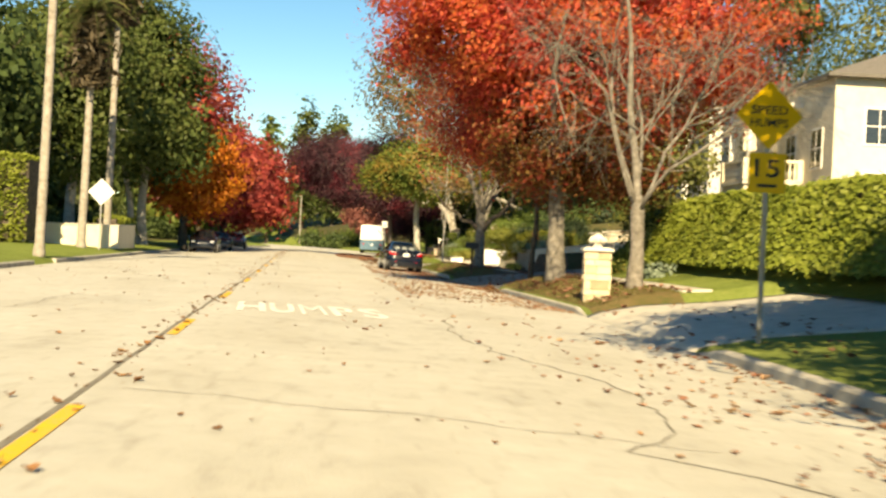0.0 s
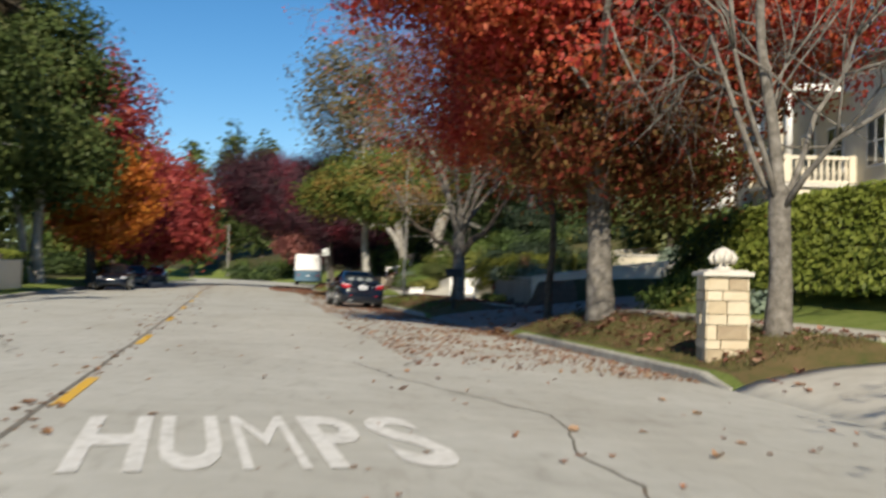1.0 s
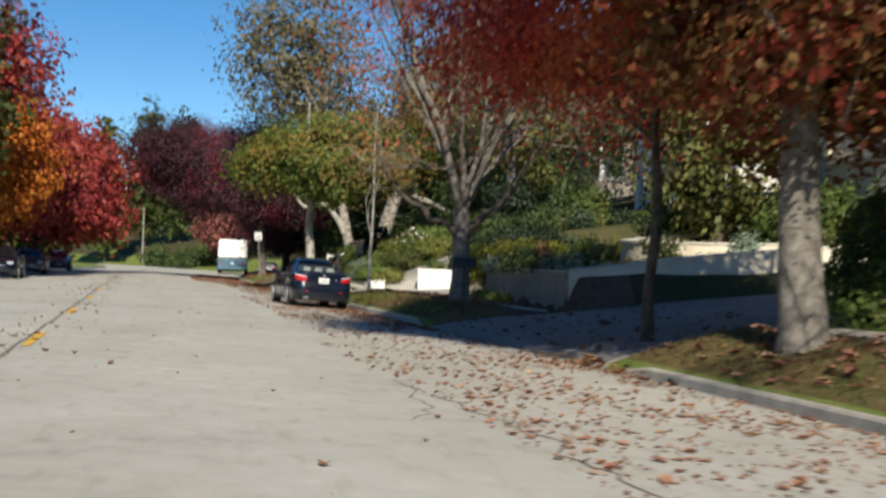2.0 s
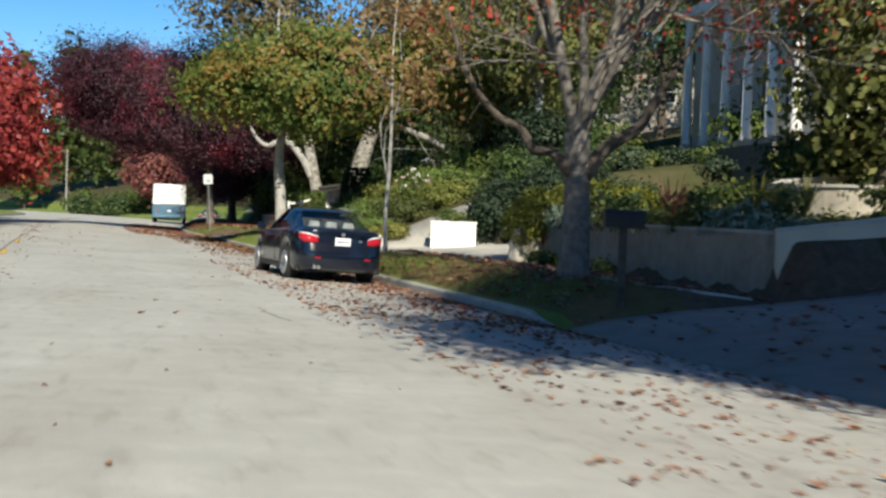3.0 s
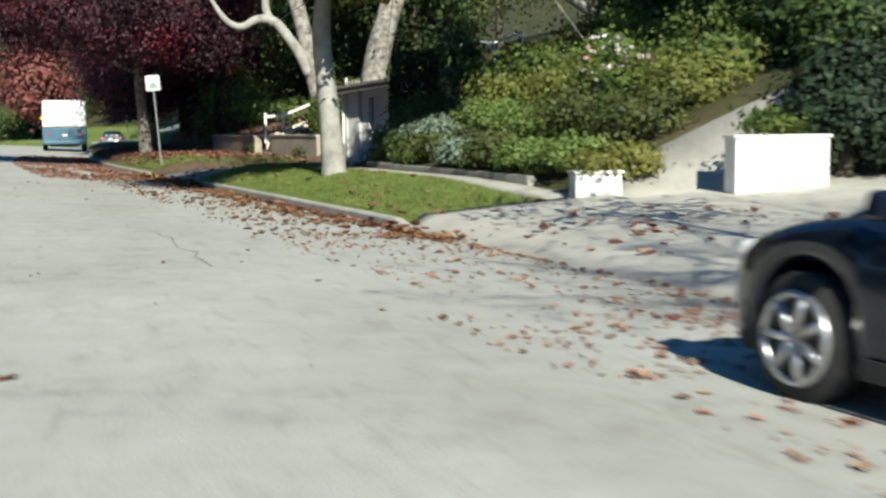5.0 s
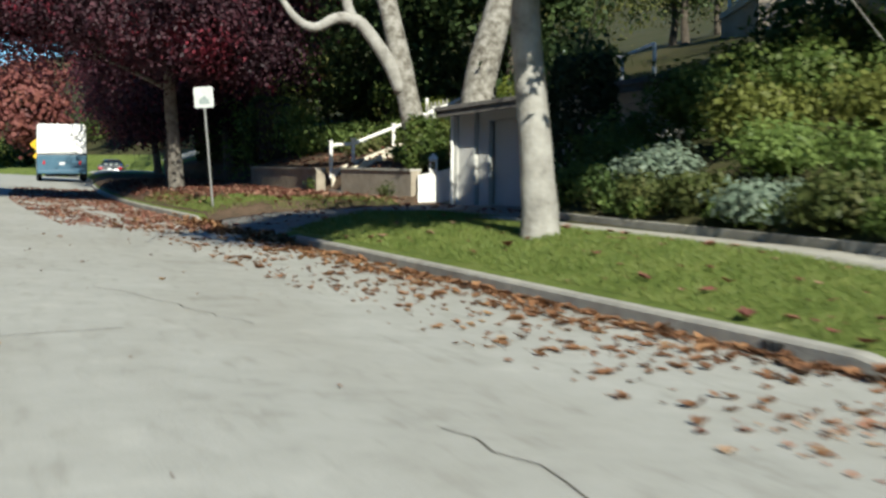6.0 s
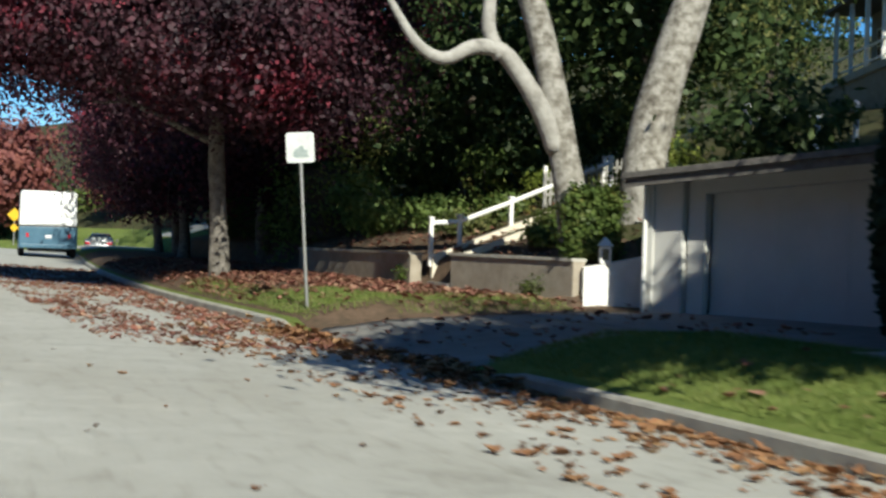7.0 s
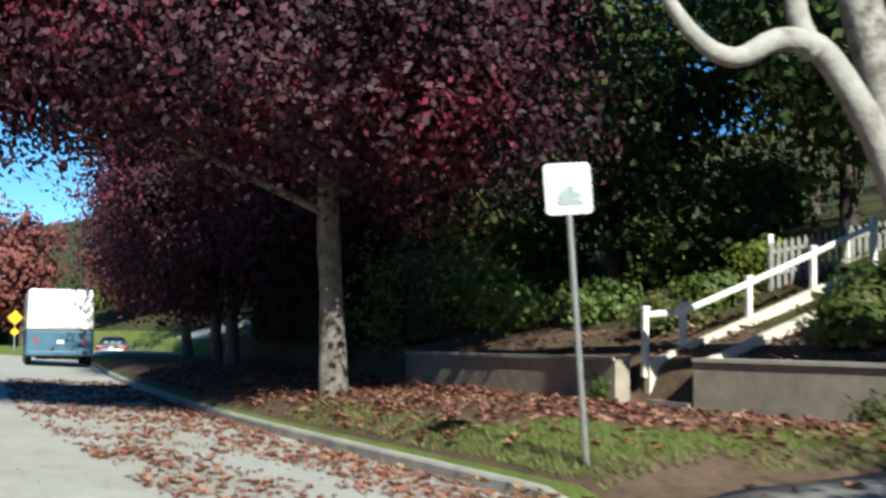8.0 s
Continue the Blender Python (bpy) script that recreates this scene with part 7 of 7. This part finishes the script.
bush(10.2, 84.4, 0.9, 0.9, 1.5, L_GREEN, "rose bush in white and pink flower", 540, "rose_bush", count=1000, flowers=42)
bush(10.6, 85.8, 0.9, 0.9, 1.6, L_GREEN, "rose bush in white flower", 541, "rose_bush", count=1000, flowers=26)
# planter boxes by the garden walk
for i, (x, y, w, d, h) in enumerate(((8.2, 81.35, 0.75, 0.5, 0.4), (10.6, 79.9, 1.5, 0.5, 0.95))):
    pl = thing("planter", (x, y, 0.02), "white-painted planter with yellow-green plants" if i == 0 else "tall white-painted planter beside a garden walk", "planter", -12)
    part("trough", Shape().box(0, 0, h / 2 - 0.05, w, d, h + 0.1).box(0, 0, h + 0.02, w + 0.06, d + 0.06, 0.05), M_WHITE, pl, bevel=0.012)
    shrub("planter_plants", (x, y, 0.02 + h), (w * 0.6, d * 0.7, 0.4), L_YELLOW if i == 0 else L_GREEN, "yellow-green plants in a planter" if i == 0 else "green plants in a planter", 545 + i, 0.07, 600)
sheet("path_4", 79.75, 81.0, 4.0, 8.5, M_CONCRETE, "buff paved garden walk", "path", 0.015, 8, zf=lambda u, y: yard_z(u, 77.0))

# beside the garage and on the slope past it
def cypress(x, y, r, h, label, seed):
    rng = np.random.default_rng(seed)
    ob = thing("cypress", on(x, y), label, "shrub")
    part("trunk", Shape().tube([(0, 0, -0.2), (0, 0, h * 0.8)], [0.08, 0.03], 6), M_BARK_DARK, ob)
    t, a = rng.uniform(0, 1, 4200), rng.uniform(0, 6.28, 4200)
    rad = r * (0.75 + 0.35 * np.sin(t * 3.0)) * rng.uniform(0.75, 1.05, 4200)
    part("foliage", leaf_mesh("foliage", np.stack([np.cos(a) * rad, np.sin(a) * rad, 0.05 + t * h], 1), 0.1, rng, L_CEDAR), L_CEDAR, ob)


cypress(9.85, 96.3, 0.66, 3.2, "tall dark clipped evergreen at the garage corner", 550)
mound("clipped_bush", (9.3, 104.55, 0.85), [((-0.26, 0, 0.42), (0.36, 0.34, 0.46)), ((0.28, 0, 0.42), (0.36, 0.34, 0.46)), ((-0.24, 0, 1.02), (0.36, 0.34, 0.46)), ((0.28, 0, 1.02), (0.36, 0.34, 0.48))], 0.065, 6000, L_GREEN, "clipped leafy green bush above a white wall", 552)
bush(8.35, 105.1, 0.3, 0.3, 0.45, L_OLIVE, "small pale-green plant at a wall foot", 553, "small_plant", 0.05, 300, z=0.12)
bush(7.75, 110.7, 0.3, 0.3, 0.5, L_GREEN, "small leafy plant at a wall gap", 554, "small_plant", 0.06, 300, z=0.12)
for i, (x, y, w, h, lv) in enumerate(((10.3, 107.4, 0.9, 0.5, L_OLIVE), (11.6, 108.0, 0.9, 0.5, L_GREEN), (9.6, 106.6, 0.6, 0.4, L_GREEN), (9.6, 112.0, 0.9, 0.6, L_OLIVE), (11.0, 112.2, 1.0, 0.7, L_GREEN), (12.6, 112.4, 1.1, 0.8, L_HEDGE), (10.2, 115.5, 1.2, 1.0, L_GARDEN), (9.2, 117.4, 1.2, 1.3, L_GARDEN), (12.0, 116.5, 1.6, 2.2, L_GREEN), (9.6, 119.6, 1.5, 2.2, L_GARDEN), (12.6, 107.6, 1.1, 0.8, L_GREEN), (13.8, 108.8, 1.2, 0.9, L_HEDGE), (11.2, 122.5, 1.7, 2.6, L_GREEN), (8.9, 121.0, 1.7, 3.8, L_FEATHER), (7.6, 121.6, 1.2, 3.2, L_GARDEN))):
    bush(x, y, w, w, h, lv, "evergreen ground shrub on the shaded slope", 560 + i, leaf=0.1, count=1000)
# the slope behind the third driveway
slope = random.Random(5)
for i in range(26):
    y, u = slope.uniform(73.0, 84), slope.uniform(8.4, 13.2)
    bush(at_u(u, y), y, 1.3, 1.3, slope.uniform(0.8, 1.4), (L_CEDAR, L_DARK, L_GREEN, L_DARK)[i % 4], "dark leafy shrub on the slope above a driveway", 720 + i, leaf=0.1, count=1200)
bush(13.4, 72.9, 1.2, 1.2, 2.0, L_CEDAR, "tall dark bush behind a wall end", 750, leaf=0.11, count=1800)
# low dark cover below the columned house
for i in range(22):
    x, y = slope.uniform(15.0, 20.6), slope.uniform(76.5, 85.5)
    bush(x, y, 1.1, 1.1, slope.uniform(0.6, 0.85), L_CEDAR if i % 3 else L_GREEN, "low dark shrub on the slope below a house", 930 + i, leaf=0.09, count=1000)
for i in range(16):
    x, y = slope.uniform(17.5, 22.2), slope.uniform(79.5, 90.5)
    bush(x, y, 1.1, 1.1, slope.uniform(0.5, 0.75), L_CEDAR if i % 3 else L_GREEN, "low dark shrub on the slope below a house", 960 + i, leaf=0.09, count=1000)
# thickets that close the slope
thick = random.Random(12)
for i in range(44):
    y = thick.uniform(58, 150)
    u = thick.uniform(9.5, 20)
    if 79 < y < 97 and u < 11 or 84 < y < 91 and u > 15 or 102 < y < 113 and u > 14.5 or abs(at_u(u, y) - 0.47 - 0.617 * (y - 52.8)) < 3.0 and y < 90 or 94 < y < 104 and u < 14.5 or 72 < y < 80 and u < 11:
        continue
    bush(at_u(u, y), y, 1.9, 1.9, 2.3, L_DARK if i % 3 else L_GREEN, "dense evergreen thicket on the wooded slope", 600 + i, "thicket", 0.16, 1300)
# shrubs that close the bend
for i in range(16):
    x, y = -10.0 + 1.7 * i, 203 + 4 * math.sin(i * 1.7)
    bush(x, y, 2.6, 2.6, 2.6 + 0.9 * math.sin(i * 2.3), (L_DARK, L_GREEN, L_DARK)[i % 3], "dark shrub where the street bends away", 1000 + i, "far_shrub", 0.3, 700)
# under the far trees
for i in range(26):
    y = 50 + i * 4.4
    x = left_x(y) - thick.uniform(6.5, 11)
    bush(x, y, 1.9, 2.2, 2.2, L_DARK, "dark shrub under trees across the road", 660 + i, "far_shrub", 0.22, 600)


# ---- fallen leaves and grass ----
def litter(name, spots, size, rng, mat, label, lift=0.006):
    """Curled, lobed fallen leaves: a fan of five lobes round the rib, folded and bent up at the tips."""
    n = len(spots)
    p = np.array(spots)
    a = rng.uniform(0, 2 * np.pi, n)
    s = size * np.clip(rng.lognormal(-0.35, 0.5, n), 0.25, 1.7)
    fold, curl, tilt = rng.uniform(0.0, 0.8, n), rng.uniform(-0.1, 0.8, n), rng.normal(size=n) * 0.3
    c, d = np.cos(a), np.sin(a)
    rim = ((-0.62, 0.0), (-0.46, 0.34), (-0.35, 0.56), (0.02, 0.47), (0.32, 0.52), (0.5, 0.3), (0.82, 0.0), (0.5, -0.3), (0.32, -0.52), (0.02, -0.47), (-0.35, -0.56), (-0.46, -0.34))
    m = len(rim) + 1
    rows = []
    for lx, ly in ((0.0, 0.0),) + rim:
        k = rng.uniform(0.65, 1.2, n) if lx or ly else 1.0
        x, y = lx * s * k, ly * s * k
        z = abs(ly) * s * fold + (lx * lx + ly * ly) * s * curl * rng.uniform(0.2, 1.2, n) * 0.7 + np.maximum(0, lx * tilt * s) + lift
        rows.append(np.stack([p[:, 0] + x * c - y * d, p[:, 1] + x * d + y * c, p[:, 2] + np.maximum(z, 0.002)], 1))
    v = np.stack(rows, 1).reshape(-1, 3)
    tri = np.array([(0, 1 + i, 1 + (i + 1) % len(rim)) for i in range(len(rim))])
    loops = (tri[None] + (np.arange(n) * m)[:, None, None]).ravel().astype(np.int32)
    me = bpy.data.meshes.new(name)
    me.vertices.add(n * m)
    me.vertices.foreach_set("co", v.astype(np.float32).ravel())
    me.loops.add(len(loops))
    me.loops.foreach_set("vertex_index", loops)
    me.polygons.add(len(loops) // 3)
    me.polygons.foreach_set("loop_start", np.arange(0, len(loops), 3, dtype=np.int32))
    me.materials.append(mat)
    me.update(calc_edges=True)
    return tagged(new(name, me), label, "fallen leaves", kind="stuff")


def gutter_spots(y0, y1, n, reach, rng, power=1.6):
    out = []
    for y, q in zip(rng.uniform(y0, y1, n), rng.uniform(0, 1, n)):
        clump = 0.45 + 1.3 * noise.noise((y * 0.6, q * 4.0, 3.0)) + 0.7 * noise.noise((y * 2.1, q * 9.0, 7.0))
        if rng.uniform(0, 1) > 0.2 + clump * 0.8:
            continue
        x = kerb_x(y) - 0.06 - reach * q ** power
        out.append((x, y, road_z(x, y)))
    return out


rng_l = np.random.default_rng(77)
litter("fallen_leaves", gutter_spots(33, 47, 5200, 4.0, rng_l, 1.4) + gutter_spots(46, 58, 2400, 3.4, rng_l), 0.047, rng_l, L_FALLEN, "reddish fallen leaves scattered along the gutter")
litter("fallen_leaves", gutter_spots(56, 72, 6400, 3.2, rng_l, 2.0) + gutter_spots(71, 80, 1700, 2.6, rng_l, 2.4), 0.045, rng_l, L_FALLEN, "rusty fallen leaves round the parked car")
litter("fallen_leaves", gutter_spots(79, 103, 5000, 2.4, rng_l, 3.0) + gutter_spots(79, 103, 2400, 0.8, rng_l, 1.5), 0.072, rng_l, L_FALLEN_BUFF, "buff and brown sycamore leaves along the kerb")
litter("fallen_leaves", gutter_spots(99, 132, 14000, 3.4, rng_l, 1.5), 0.07, rng_l, L_FALLEN_RED, "crimson fallen leaves drifted along the kerb")
litter("fallen_leaves", gutter_spots(54, 70, 3200, 1.3, rng_l, 1.8), 0.05, rng_l, L_FALLEN_RED, "dark red leaves packed against the kerb")
litter("fallen_leaves", gutter_spots(8, 23, 900, 2.4, rng_l, 1.8) + gutter_spots(5, 33, 220, 5.5, rng_l, 1.1), 0.06, rng_l, L_FALLEN, "scattered fallen leaves on the road")
spots = []
for y, u in zip(rng_l.uniform(5, 135, 900), rng_l.uniform(1.0, 15.5, 900)):
    x = kerb_x(y) - u
    spots.append((x, y, road_z(x, y)))
for y in rng_l.uniform(10, 140, 800):
    x = mid_x(y) + rng_l.normal() * 0.35 * (0.4 if y < 40 else 1.0)
    spots.append((x, y, road_z(x, y)))
litter("fallen_leaves", spots, 0.048, rng_l, L_FALLEN_BUFF, "dry leaves scattered over the road")
spots = []
for y0, y1, u0, u1, n in ((32.5, 45.6, 0.2, 2.6, 900), (57, 72, 0.2, 3.7, 1300), (80, 93.8, 0.2, 2.7, 130), (102.6, 130, 0.25, 5.2, 9000), (46, 56.5, 0.2, 5.0, 350), (97.0, 102.2, 0.1, 6.0, 260), (72.6, 79.6, 0.2, 4.0, 160), (103.5, 119, 5.8, 9.5, 1500), (19, 32, 0.1, 3.0, 120)):
    for y, u in zip(rng_l.uniform(y0, y1, n), rng_l.uniform(u0, u1, n)):
        if 102.6 < y < 106 and 0.2 < u < 1.9 and rng_l.uniform() < 0.75:
            continue
        x = kerb_x(y) + u
        spots.append((x, y, yard_z(u, y) + 0.035))
litter("fallen_leaves", spots, 0.085, rng_l, L_FALLEN_RED, "fallen leaves lying on verges and drives")
drift = []
for y0, n, wd in ((96.9, 300, 0.9), (101.9, 260, 1.2), (79.6, 60, 1.0), (45.8, 90, 1.0)):
    for _ in range(n):
        y = y0 + rng_l.normal() * wd
        x = kerb_x(y) - abs(rng_l.normal()) * 0.3 + 0.1
        drift.append((x, y, road_z(min(x, kerb_x(y)), y) + abs(rng_l.normal()) * 0.05))
litter("leaf_drift", drift, 0.1, rng_l, L_FALLEN_BUFF, "small drifts of brown leaves at driveway ends")


def grass(name, boxes, size, rng, mat, label):
    v, f = [], []
    for y0, y1, u0, u1, n in boxes:
        for y, u in zip(rng.uniform(y0, y1, n), rng.uniform(u0, u1, n)):
            if y < 81.05 + 0.15 * u and y > 78:
                continue
            x, z = kerb_x(y) + u, yard_z(u, y) + 0.01
            a, h = rng.uniform(0, 6.28), size * rng.uniform(0.5, 1.4)
            c, d = math.cos(a) * 0.008, math.sin(a) * 0.008
            lx, ly = rng.normal() * h * 0.45, rng.normal() * h * 0.45
            k = len(v)
            v += [(x - c, y - d, z), (x + c, y + d, z), (x + lx, y + ly, z + h)]
            f.append((k, k + 1, k + 2))
    me = bpy.data.meshes.new(name)
    me.from_pydata(v, [], f)
    me.materials.append(mat)
    tagged(new(name, me), label, "grass", kind="stuff")


L_GRASS = leaf_material("grass_blades", [(0.10, 0.14, 0.034), (0.16, 0.21, 0.055), (0.25, 0.27, 0.09)], 0.4, 1.5, 0.3)
L_DRYGRASS = leaf_material("dry_grass_blades", [(0.06, 0.09, 0.02), (0.14, 0.13, 0.05), (0.22, 0.17, 0.08)], 0.4, 1.5, 0.3)
grass("lawn_grass", [(80.95, 93.7, 0.2, 2.68, 26000), (93.7, 96.6, 0.2, 3.2, 6500)], 0.05, rng_l, L_GRASS, "short mown green grass of a verge lawn")
grass("verge_grass", [(102.7, 106.2, 0.22, 1.9, 5000), (102.4, 104.2, 1.6, 4.8, 3500), (66, 72, 0.2, 1.4, 4000), (58, 62, 0.2, 1.3, 1500), (106, 112, 0.2, 1.0, 1800)], 0.07, rng_l, L_GRASS, "tufty green grass patches beside the kerb")
grass("dry_grass", [(32.4, 45.5, 0.2, 2.4, 9000), (57, 72, 0.2, 2.2, 5000)], 0.06, rng_l, L_DRYGRASS, "dry patchy grass of a leaf-strewn verge")
